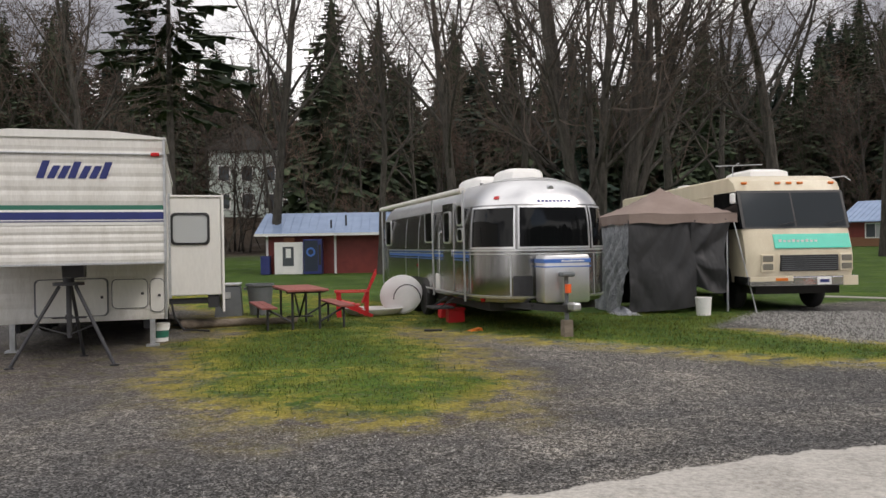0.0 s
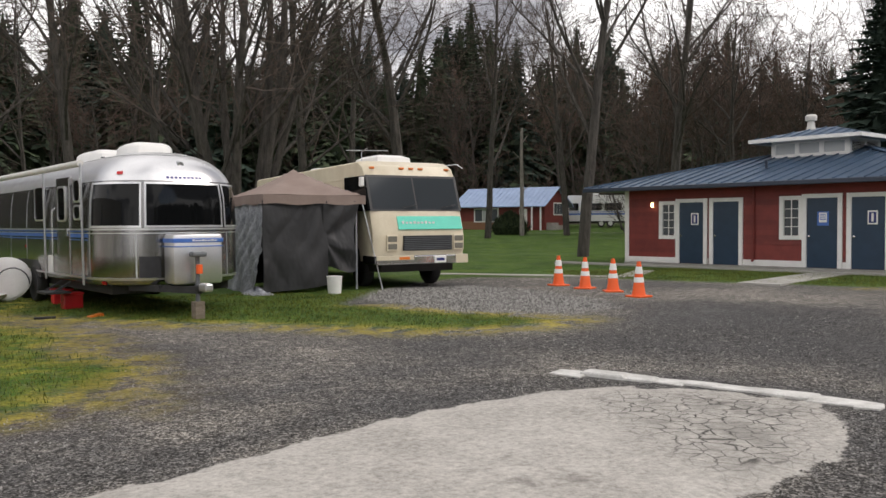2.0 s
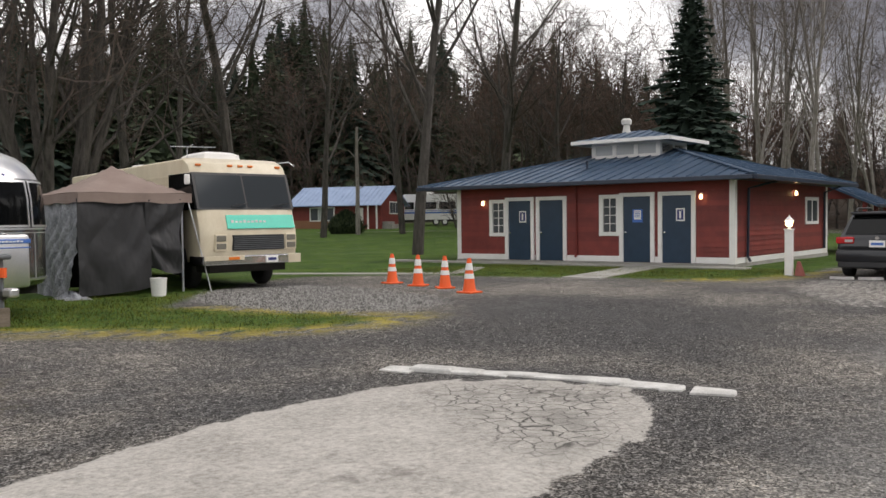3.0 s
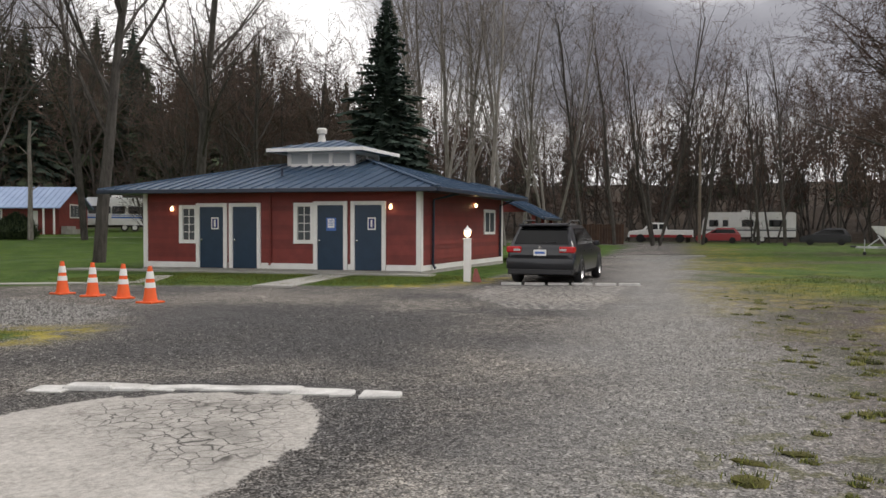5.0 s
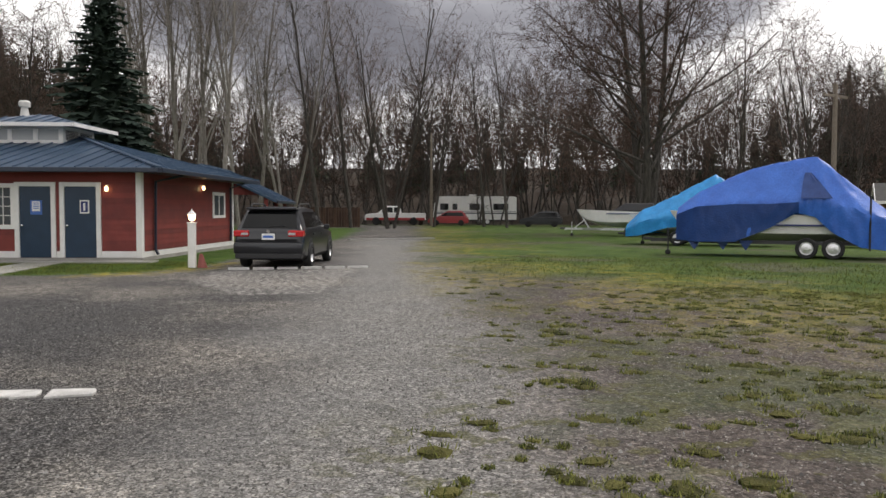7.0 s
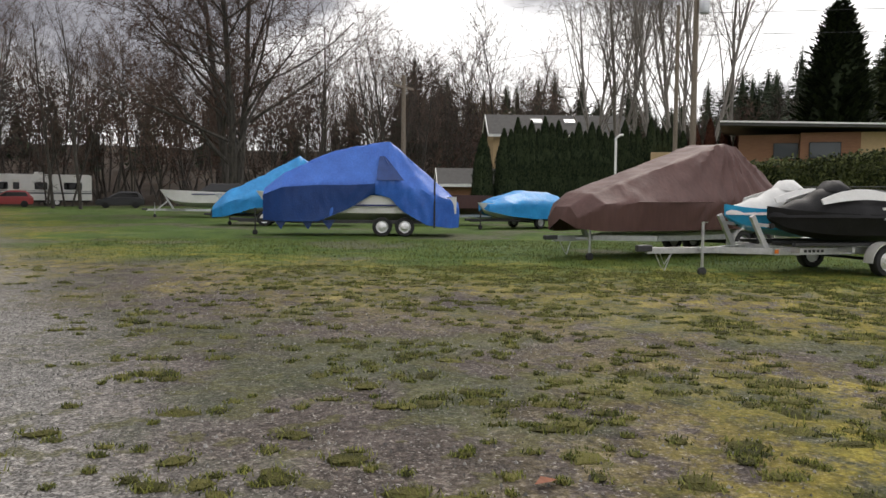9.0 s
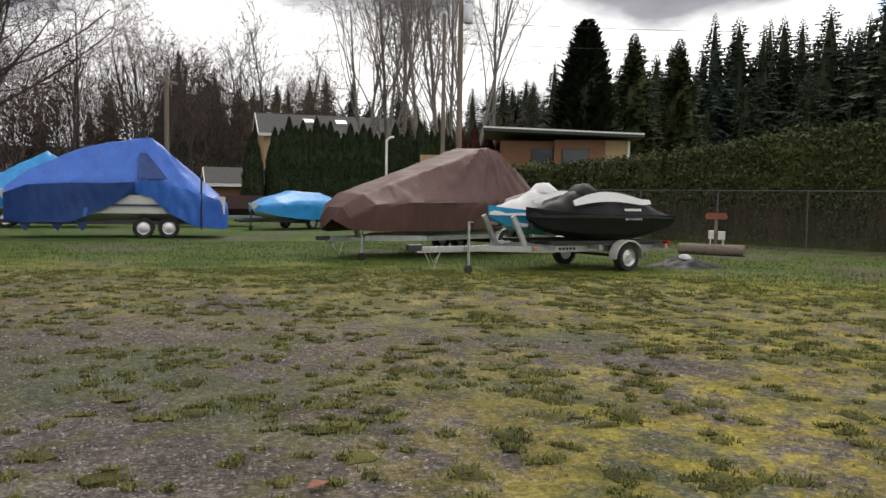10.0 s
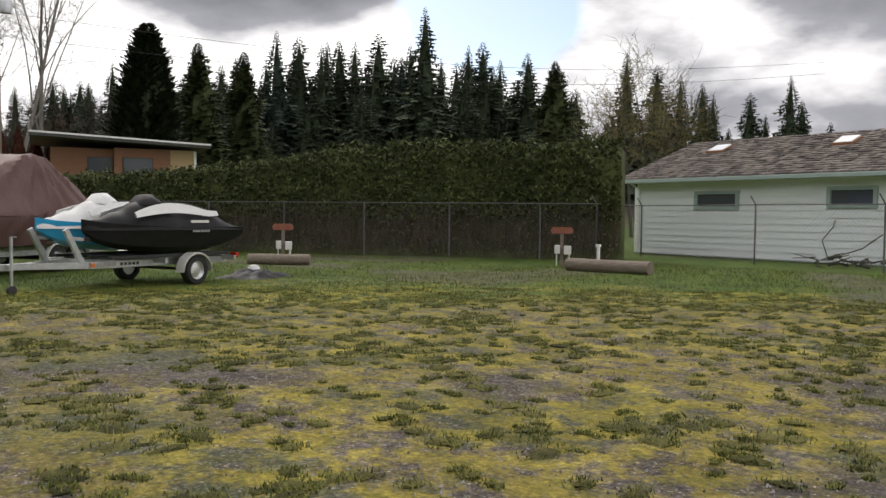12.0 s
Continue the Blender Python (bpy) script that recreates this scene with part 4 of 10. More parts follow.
for b, d, s, k in ((104.0, 66, 1.05, 2), (106.0, 68, 1.1, 0), (107.6, 64, 1.05, 1), (109.5, 66, 1.1, 2), (112.0, 72, 1.0, 0), (103.0, 72, 0.95, 1), (105.0, 74, 1.1, 1), (108.6, 72, 1.1, 0), (110.6, 76, 1.05, 1)):
    plant("birch_tree", TALL[k], *polar(b, d), "tall leafless birch behind the houses", bark="pale_bark", leaf="pale_twig", turn_=b * 2.1, size=s, group="birches behind the houses")
for b, d, s in ((149.2, 58, 0.62), (150.6, 60, 0.72), (152.0, 62, 0.7), (153.4, 64, 0.66)):
    plant("willow_tree", FAR[3 if d % 4 else 0], *polar(b, d), "leafless willow with yellowish twigs", leaf="willow_twig", turn_=b, size=s, group="willows behind the pale house")
plant("willow_tree", BROAD[0], *polar(96.5, 105), "leafless willow with yellowish twigs", leaf="willow_twig", turn_=2, size=0.8)

rng = random.Random(5)
WOOD = FAR


def stand(n, b0, b1, d0, d1, kinds, name, label, leaves, s0, s1, group, clear=None):
    """Plants n trees over a range of bearings and distances."""
    for k in range(n):
        b, d = b0 + (b1 - b0) * (k + rng.random()) / n, rng.uniform(d0, d1)
        if clear and clear[0] < b < clear[1]:
            d = max(d, clear[2] + 6 * rng.random())
        plant(name, kinds[k % len(kinds)], *polar(b, d), label, leaf=leaves[k % len(leaves)], turn_=rng.random() * 6, size=rng.uniform(s0, s1), group=group)


# the wooded hillside to the north
stand(62, -48, 30, 54, 90, WOOD, "forest_tree", "leafless tree of the hillside wood", ("twig", "twig", "russet_twig"), 0.7, 1.05, "hillside wood", (-7, 27, 92))
stand(84, -50, 26.5, 94, 140, FIRS, "fir_tree", "dark fir of the hillside wood", ("needles", "needles", "blue_needles"), 0.7, 1.05, "firs on the hill", (-26.5, -20.5, 116))
stand(32, 28.5, 42, 60, 90, WOOD, "forest_tree", "leafless tree of the hillside wood", ("twig", "russet_twig"), 0.6, 0.95, "hillside wood")
plant("maple_tree", BROAD[0], *polar(34.5, 58), "leafless maple with a wide tangle of dark branches", turn_=1.3, size=1.0, group="maples behind the trailers")
stand(20, 26.5, 42, 96, 130, FIRS, "fir_tree", "dark fir of the hillside wood", ("needles",), 0.5, 0.76, "firs on the hill")
stand(44, -48, 44, 56, 90, BRUSH, "bush", "leafless brush at the foot of the hill", ("twig", "russet_twig"), 0.9, 1.6, "brush at the wood's edge", (-7, 27, 90))
# the flat wood to the east
stand(122, 42, 101, 84, 124, FAR, "forest_tree", "leafless tree of the wood beyond the field", ("twig", "russet_twig", "twig"), 0.62, 0.95, "wood beyond the field")
stand(62, 40, 102, 86, 112, BRUSH, "bush", "leafless brush at the wood's edge", ("russet_twig", "twig"), 1.4, 2.5, "brush at the wood's edge")
stand(22, 40, 104, 116, 145, FIRS, "fir_tree", "dark fir in the wood beyond the field", ("needles",), 0.3, 0.55, "firs beyond the field")
# the far conifers to the south
stand(24, 98, 119, 86, 108, FAR, "forest_tree", "leafless tree on the far rise", ("twig", "russet_twig"), 0.42, 0.62, "bare wood on the far rise")
stand(34, 99, 119, 100, 130, FIRS, "fir_tree", "dark fir on the far rise", ("needles",), 0.4, 0.62, "firs on the far rise")
stand(44, 90, 117, 150, 195, FIRS, "fir_tree", "dark fir on the far rise", ("needles",), 0.5, 0.75, "firs on the far rise")
stand(40, 117, 147, 86, 100, FIRS, "fir_tree", "dark fir on the far rise", ("needles",), 0.42, 0.62, "firs on the far rise")
stand(56, 119, 147, 104, 140, FIRS, "fir_tree", "dark fir on the far rise", ("needles",), 0.6, 0.84, "firs on the far rise")
stand(12, 149, 172, 110, 130, FIRS, "fir_tree", "dark fir on the far rise", ("needles",), 0.34, 0.5, "firs on the far rise")
# those that stand out on the skyline: bearing, distance, height of the top in degrees
for k, (b, d, e_) in enumerate(((126.7, 92, 12.3), (128.2, 96, 12.0), (129.7, 94, 11.5), (130.9, 100, 11.9), (132.0, 104, 11.8), (133.6, 98, 12.4), (136.8, 88, 14.2), (135.2, 102, 11.0), (139.8, 100, 11.7), (140.8, 96, 11.9), (142.0, 100, 10.8), (143.9, 92, 11.2), (150.6, 104, 11.1), (152.6, 106, 10.2), (154.1, 108, 9.5), (155.5, 104, 8.9), (156.2, 112, 8.2), (158.5, 100, 8.2), (160.9, 96, 9.2), (161.6, 98, 7.6), (170.0, 100, 8.0))):
    x, y = 0.77 + d * math.sin(radians(b)), -1.28 + d * math.cos(radians(b))
    tree = (1, 3, 1, 0)[k % 4]
    plant("fir_tree", FIRS[tree], x, y, "tall dark fir standing on the skyline", leaf="blue_needles" if k % 7 == 0 else "needles", turn_=b, size=(1.47 + d * math.tan(radians(e_)) - height_at(x, y)) / (22, 26, 18, 24)[tree], group="firs on the skyline")
for b, d, e_ in ((121.6, 74, 11.2), (124.5, 78, 10.8), (145.8, 76, 10.6)):
    x, y = 0.77 + d * math.sin(radians(b)), -1.28 + d * math.cos(radians(b))
    plant("cedar_tree", CEDAR, x, y, "broad olive-green cedar behind the hedge", leaf="cedar_leaf", turn_=b, size=(1.5 + d * math.tan(radians(e_)) - height_at(x, y)) / 18, group="cedars behind the hedge")
plant("bush", BRUSH[1], *polar(134.2, 60), "bare grey shrub rising behind the hedge", leaf="pale_twig", size=0.98)


# ---- vehicle pieces ----
def wheel(parent, x, y, z, r, w, rim_mat="galvanised", out=1, name="wheel"):
    """A wheel that turns about the x axis, its rim facing out (+1 or -1)."""
    t = Shape()
    prof = [(r * 0.62, -w / 2), (r * 0.9, -w / 2), (r * 0.98, -w * 0.36), (r, -w * 0.2), (r, w * 0.2), (r * 0.98, w * 0.36), (r * 0.9, w / 2), (r * 0.62, w / 2), (r * 0.6, 0)]
    t.turn(prof + prof[:1], (0, 0, 0), 28, "x")
    ob = part(name, t, "black_rubber", parent, smooth=True)
    ob.location = (x, y, z)
    rim = Shape()
    rim.turn([(0.001, -0.05), (r * 0.61, -0.05), (r * 0.64, w * 0.42), (r * 0.6, w * 0.42), (r * 0.5, w * 0.2), (r * 0.2, w * 0.28), (r * 0.17, w * 0.4), (0.001, w * 0.4)], (0, 0, 0), 24, "x")
    for k in range(5):
        a = k * math.tau / 5
        rim.tube((w * 0.2, r * 0.34 * math.cos(a), r * 0.34 * math.sin(a)), (w * 0.3, r * 0.34 * math.cos(a), r * 0.34 * math.sin(a)), r * 0.05, n=6)
    if out < 0:
        rim.move(Matrix.Rotation(math.pi, 4, "Z"))
    part("rim", rim, rim_mat, ob, smooth=True)
    return ob


def framed_window(parent, plane, a0, a1, z0, z1, at, out, glass="dark_glass", rim="white_paint", edge=0.035, name="window", slider=False):
    """A caravan window on the plane x = at or y = at, facing out (+1 or -1)."""
    g, f = Shape(), Shape()
    r = 0.08
    pts = []
    for cx, cz, s in ((a1 - r, z1 - r, 0), (a0 + r, z1 - r, 1), (a0 + r, z0 + r, 2), (a1 - r, z0 + r, 3)):
        for k in range(5):
            q = (s + k / 4) * math.pi / 2
            pts.append((cx + r * math.cos(q), cz + r * math.sin(q)))
    lo, hi = sorted((at + out * 0.004, at + out * 0.016))
    g.prism(pts, lo, hi, plane)
    grow = []
    ca, cz = (a0 + a1) / 2, (z0 + z1) / 2
    for a, z in pts:
        grow.append((ca + (a - ca) * (1 + 2 * edge / (a1 - a0)), cz + (z - cz) * (1 + 2 * edge / (z1 - z0))))
    put = (lambda a, z, d: (a, d, z)) if plane == "y" else (lambda a, z, d: (d, a, z))
    inner0, inner1 = [put(a, z, at) for a, z in pts], [put(a, z, at + out * 0.03) for a, z in pts]
    outer0, outer1 = [put(a, z, at) for a, z in grow], [put(a, z, at + out * 0.024) for a, z in grow]
    f.rings([outer0, outer1, inner1, inner0, outer0], caps=False)
    if slider:
        m0 = (a0 + a1) / 2
        pa, pb = put(m0 - 0.012, z0, at), put(m0 + 0.012, z1, at + out * 0.026)
        f.box(min(pa[0], pb[0]), max(pa[0], pb[0]), min(pa[1], pb[1]), max(pa[1], pb[1]), z0, z1)
    ob = part(name, f, rim, parent, smooth=True)
    part("pane", g, glass, ob)
    return ob


def ribbed(shape, x0, x1, y, z0, z1, pitch, depth=0.012, facing=-1):
    """A corrugated sheet on the plane y, its ribs running across."""
    prof, z = [], z0
    while z < z1 - 1e-6:
        zz = min(z + pitch, z1)
        h = zz - z
        prof += [(0, z), (facing * depth, z + 0.3 * h), (facing * depth, z + 0.7 * h)]
        z = zz
    prof.append((0, z1))
    out = [(y + d, z) for d, z in prof] + [(y - facing * 0.03, z1), (y - facing * 0.03, z0)]
    return shape.prism(out, x0, x1, "x")


def lettering(parent, name, x0, x1, z0, z1, y, n, mat_, slant=0.15, gap=0.28, thick=0.004):
    """A row of plain slanted strokes in place of a maker's name."""
    w = (x1 - x0) / n
    for k in range(n):
        a, b = x0 + k * w, x0 + (k + 1 - gap) * w
        h = z1 if k == 0 else z0 + (z1 - z0) * (0.72 if k % 3 else 0.95)
        sl = slant * (z1 - z0)
        part(name, Shape().prism([(a, z0), (b, z0), (b + sl, h), (a + sl, h)], y - thick, y, "y"), mat_, parent)


def fifth_wheel():
    th = thing("travel_trailer", pose(-6.79, 11.18, 0, 0, 0, 27.1), "white ribbed fifth-wheel trailer with green and navy stripes", "trailer")
    # shell behind the front wall
    b = Shape()
    b.box(-2.44, 0, 0.02, 7.2, 0.42, 3.1, 0.04)
    part("body", b, "white_metal", th)
    r = Shape()
    r.rings([[(-2.46, y, 3.04), (-2.46, y, 3.12), (-1.8, y, 3.24), (-0.6, y, 3.24), (0.02, y, 3.12), (0.02, y, 3.04)] for y in (-0.3, 7.2)])
    r.rings([[(-2.46, y, 3.0), (-2.46, y, 3.02), (-1.8, y, z + 0.1), (-0.6, y, z + 0.1), (0.1, y, 3.02), (0.1, y, 3.0)] for y, z in ((-2.1, 3.0), (-0.3, 3.12))])
    part("roof", r, "white_metal", th, "weathered white membrane roof")
    v = Shape()
    v.box(-1.65, -1.2, -0.8, -0.35, 3.18, 3.27, 0.03)
    part("roof_vent", v, "white_paint", th)
    # overhanging front
    f = Shape()
    ribbed(f, -2.44, 0.06, -2.07, 1.36, 1.86, 0.125)
    ribbed(f, -2.44, 0.06, -2.07, 2.12, 2.5, 0.19, 0.01)
    ribbed(f, -2.44, 0.06, -2.07, 2.5, 3.0, 0.17, 0.01)
    part("front_cladding", f, "grimy_white", th, "ribbed cream-white aluminium cladding")
    s = Shape()
    s.box(-2.44, 0.06, -2.04, 0.02, 1.34, 3.02, 0.03)
    part("overhang", s, "white_metal", th)
    for nm, z0, z1, mt in (("green_stripe", 2.06, 2.12, "green_stripe"), ("white_stripe", 2.03, 2.06, "white_paint"), ("navy_stripe", 1.93, 2.03, "navy_trim"), ("thin_stripe", 1.9, 1.915, "navy_trim"), ("base_stripe", 1.86, 1.93, "white_metal")):
        part(nm, Shape().box(-2.44, 0.062, -2.083 if nm != "thin_stripe" else -2.088, -2.05, z0, z1), mt, th)
    part("gutter_rail", Shape().box(-2.44, 0.05, -2.11, -2.06, 2.785, 2.81, 0.008), "galvanised", th)
    part("marker_lamp", Shape().box(-0.1, 0.01, -2.13, -2.075, 2.77, 2.82, 0.012), "tail_red", th)
    part("corner_trim", Shape().box(0.05, 0.085, -2.1, -2.04, 1.34, 3.03, 0.006).box(-0.01, 0.03, -0.03, 0.03, 0.42, 1.34, 0.006), "galvanised", th)
    lettering(th, "name_stroke", -1.5, -0.62, 2.47, 2.7, -2.082, 7, "navy_trim", 0.35)
    part("under_edge", Shape().box(-2.44, 0.06, -2.09, -2.05, 1.335, 1.36), "galvanised", th)
    # lower front wall with its lockers
    w = Shape()
    ribbed(w, -2.44, 0.0, 0.0, 0.43, 1.34, 0.23, 0.01)
    part("lower_wall", w, "grimy_white", th)
    for x0, x1, z0, z1 in ((-1.86, -0.86, 0.52, 1.08), (-0.78, -0.27, 0.62, 1.06), (-0.22, -0.02, 0.55, 1.06)):
        d = Shape()
        pts, r0 = [], 0.07
        for cx, cz, q0 in ((x1 - r0, z1 - r0, 0), (x0 + r0, z1 - r0, 1), (x0 + r0, z0 + r0, 2), (x1 - r0, z0 + r0, 3)):
            pts += [(cx + r0 * math.cos((q0 + k / 4) * math.pi / 2), cz + r0 * math.sin((q0 + k / 4) * math.pi / 2)) for k in range(5)]
        d.prism(pts, -0.034, -0.005, "y")
        ob = part("locker_door", d, "white_metal", th)
        part("latch", Shape().box(x1 - 0.09, x1 - 0.05, -0.05, -0.03, (z0 + z1) / 2 - 0.02, (z0 + z1) / 2 + 0.02, 0.005), "black_plastic", ob)
        e_ = Shape()
        c0, c1 = (x0 + x1) / 2, (z0 + z1) / 2
        big = [(c0 + (a - c0) * 1.05, c1 + (z - c1) * 1.05) for a, z in pts]
        e_.rings([[(a, -0.006, z) for a, z in big], [(a, -0.028, z) for a, z in big], [(a, -0.028, z) for a, z in pts], [(a, -0.006, z) for a, z in pts], [(a, -0.006, z) for a, z in big]], caps=False)
        part("seal", e_, "grey_plastic", ob)
    # chassis, legs, king pin
    part("chassis", Shape().box(-2.2, -2.1, 0.1, 7, 0.28, 0.42).box(-0.34, -0.24, 0.1, 7, 0.28, 0.42).box(-2.2, -0.24, 2.0, 2.1, 0.28, 0.42).box(-2.2, -0.24, 5.0, 5.1, 0.28, 0.42), "dark_steel", th)
    part("pin_box", Shape().prism([(-1.85, 1.34), (-1.45, 1.34), (-1.55, 1.17), (-1.8, 1.17)], -1.25, -0.98, "x").tube((-1.12, -1.68, 1.2), (-1.12, -1.68, 1.16), 0.04), "dark_steel", th)
    for x in (-2.2, -0.2):
        part("landing_leg", Shape().box(x - 0.04, x + 0.04, 0.02, 0.1, 0.03, 0.45).box(x - 0.1, x + 0.1, -0.04, 0.16, 0.0, 0.03), "galvanised", th)
    for y in (3.6, 4.5):
        for x, o in ((-2.28, -1), (-0.16, 1)):
            wheel(th, x, y, 0.34, 0.34, 0.2, "white_paint", o)
    # the room that slides out
    s = Shape()
    s.box(0.0, 0.95, 2.2, 5.4, 0.66, 2.48, 0.02)
    so = part("slide_out", s, "white_metal", th, "white slide-out room with a rounded window")
    part("slide_flange", Shape().box(0.955, 1.0, 2.17, 5.43, 0.34, 2.53, 0.01).box(0.0, 1.0, 2.17, 2.24, 2.482, 2.52, 0.01), "white_paint", so)
    part("slide_seal", Shape().box(0.0, 0.05, 2.14, 2.2, 0.62, 2.55, 0.006), "galvanised", so)
    framed_window(so, "y", 0.09, 0.7, 1.64, 2.15, 2.2, -1, "frost_glass", "black_plastic", 0.045)
    part("slide_rail", Shape().box(0.0, 0.92, 2.3, 2.45, 0.5, 0.6).box(0.7, 0.9, 2.25, 2.5, 0.42, 0.66), "dark_steel", so)
    part("drain_hose", Shape().pipe([(0.05, 2.0, 0.55), (0.1, 1.9, 0.3), (0.25, 1.7, 0.08), (0.7, 1.5, 0.06)], 0.02), "black_rubber", th)
    return th


fifth_wheel()


def pin_tripod():
    up = 0.1
    th = thing("jack_tripod", pose(-7.12, 9.2, 0, 0, 0, 20), "black steel tripod stand under the trailer's king pin", "stand")
    part("head", Shape().tube((0, 0, 0.96 + up), (0, 0, 1.0 + up), 0.2, n=18).tube((0, 0, 1.0 + up), (0, 0, 1.06 + up), 0.07, n=14), "dark_steel", th, smooth=True)
    part("screw_post", Shape().tube((0, 0, 0.35), (0, 0, 0.96 + up), 0.035).tube((-0.22, 0, 0.62), (0.22, 0, 0.62), 0.012).tube((0, 0, 0.6), (0, 0, 0.66), 0.05), "dark_steel", th)
    for a in (210, 330, 90):
        c, s = math.cos(radians(a)), math.sin(radians(a))
        ob = part("leg", Shape().tube((0.12 * c, 0.12 * s, 0.95 + up), (0.74 * c, 0.74 * s, 0.02), 0.024), "dark_steel", th)
        part("foot", Shape().tube((0.75 * c, 0.75 * s, 0.0), (0.75 * c, 0.75 * s, 0.02), 0.06), "dark_steel", ob)
        part("brace", Shape().tube((0.03 * c, 0.03 * s, 0.4), (0.4 * c, 0.4 * s, 0.53), 0.01), "dark_steel", ob)


pin_tripod()


def bucket(x, y, z, r, h, mt, label, band=None):
    th = thing("bucket", pose(x, y, z, 0, 0, 40), label, "bucket")
    part("pail", Shape().turn([(0.001, 0), (r * 0.86, 0), (r * 0.94, h * 0.5), (r, h * 0.93), (r * 1.05, h * 0.93), (r * 1.05, h), (r * 0.96, h), (r * 0.82, 0.02), (0.001, 0.02)], n=22), mt, th, smooth=True)
    part("handle", Shape().pipe([(r * 1.04 * math.cos(k * math.pi / 8), -0.03 - 0.5 * r * math.sin(k * math.pi / 8), h * 0.9 - 0.9 * r * math.sin(k * math.pi / 8)) for k in range(9)], 0.004, 5), "galvanised", th)
    if band:
        part("label_band", Shape().turn([(r * 0.905, h * 0.22), (r * 0.965, h * 0.62), (r * 0.955, h * 0.62), (r * 0.895, h * 0.22)], n=22), band, th, smooth=True)


bucket(-7.2, 11.75, 0, 0.14, 0.3, "white_paint", "small white plastic bucket with a green label on the dirt", "green_stripe")


# ---- silver camper ----
CAMPER_SKIN = [(0.5, 0.12), (0.53, 0.04), (0.62, 0.0), (1.0, 0.0), (1.42, 0.0), (1.88, 0.02), (2.12, 0.055), (2.19, 0.075), (2.31, 0.13), (2.44, 0.22), (2.56, 0.36), (2.64, 0.52), (2.7, 0.72), (2.73, 0.95), (2.74, 1.12)]


def camper_inset(z):
    return float(np.interp(z, [a for a, _ in CAMPER_SKIN], [b for _, b in CAMPER_SKIN]))


def camper_point(run, z, out=0.0):
    """A point of the shell, run metres round from the middle of the front, at a height."""
    i = camper_inset(z)
    w = 1.22 - i
    r = max(0.12, 0.8 - 0.55 * i)
    k = w / 1.22
    flat, arc = w - r, r * math.pi / 2
    s = abs(run) * k if abs(run) < 2.0 else abs(run) - 2.0 * (1 - k)
    if s <= flat:
        x, y, nx, ny = s, 0.0, 0.0, -1.0
    elif s <= flat + arc:
        a = (s - flat) / r
        x, y, nx, ny = flat + r * math.sin(a), r * (1 - math.cos(a)), math.sin(a), -math.cos(a)
    else:
        x, y, nx, ny = w, r + s - flat - arc, 1.0, 0.0
    y += -0.76 + 1.05 * i - 0.13 * (1 - (x / w) ** 2)
    return (math.copysign(1, run) * (x + nx * out), y + ny * out, z)


def camper_patch(run0, run1, z0, z1, out, nu=12, nv=4):
    """A thin curved sheet that follows the shell."""
    s = Shape()
    v = [camper_point(run0 + (run1 - run0) * i / nu, z0 + (z1 - z0) * j / nv, o) for o in (out, out - 0.012) for i in range(nu + 1) for j in range(nv + 1)]
    m, h = nv + 1, (nu + 1) * (nv + 1)
    f = [(i * m + j, (i + 1) * m + j, (i + 1) * m + j + 1, i * m + j + 1) for i in range(nu) for j in range(nv)]
    f += [(h + i * m + j, h + i * m + j + 1, h + (i + 1) * m + j + 1, h + (i + 1) * m + j) for i in range(nu) for j in range(nv)]
    rim = [i * m for i in range(nu + 1)] + [nu * m + j for j in range(1, m)] + [i * m + nv for i in range(nu - 1, -1, -1)] + [j for j in range(nv - 1, 0, -1)]
    f += [(a, b, b + h, a + h) for a, b in zip(rim, rim[1:] + rim[:1])]
    return s.add(v, f)


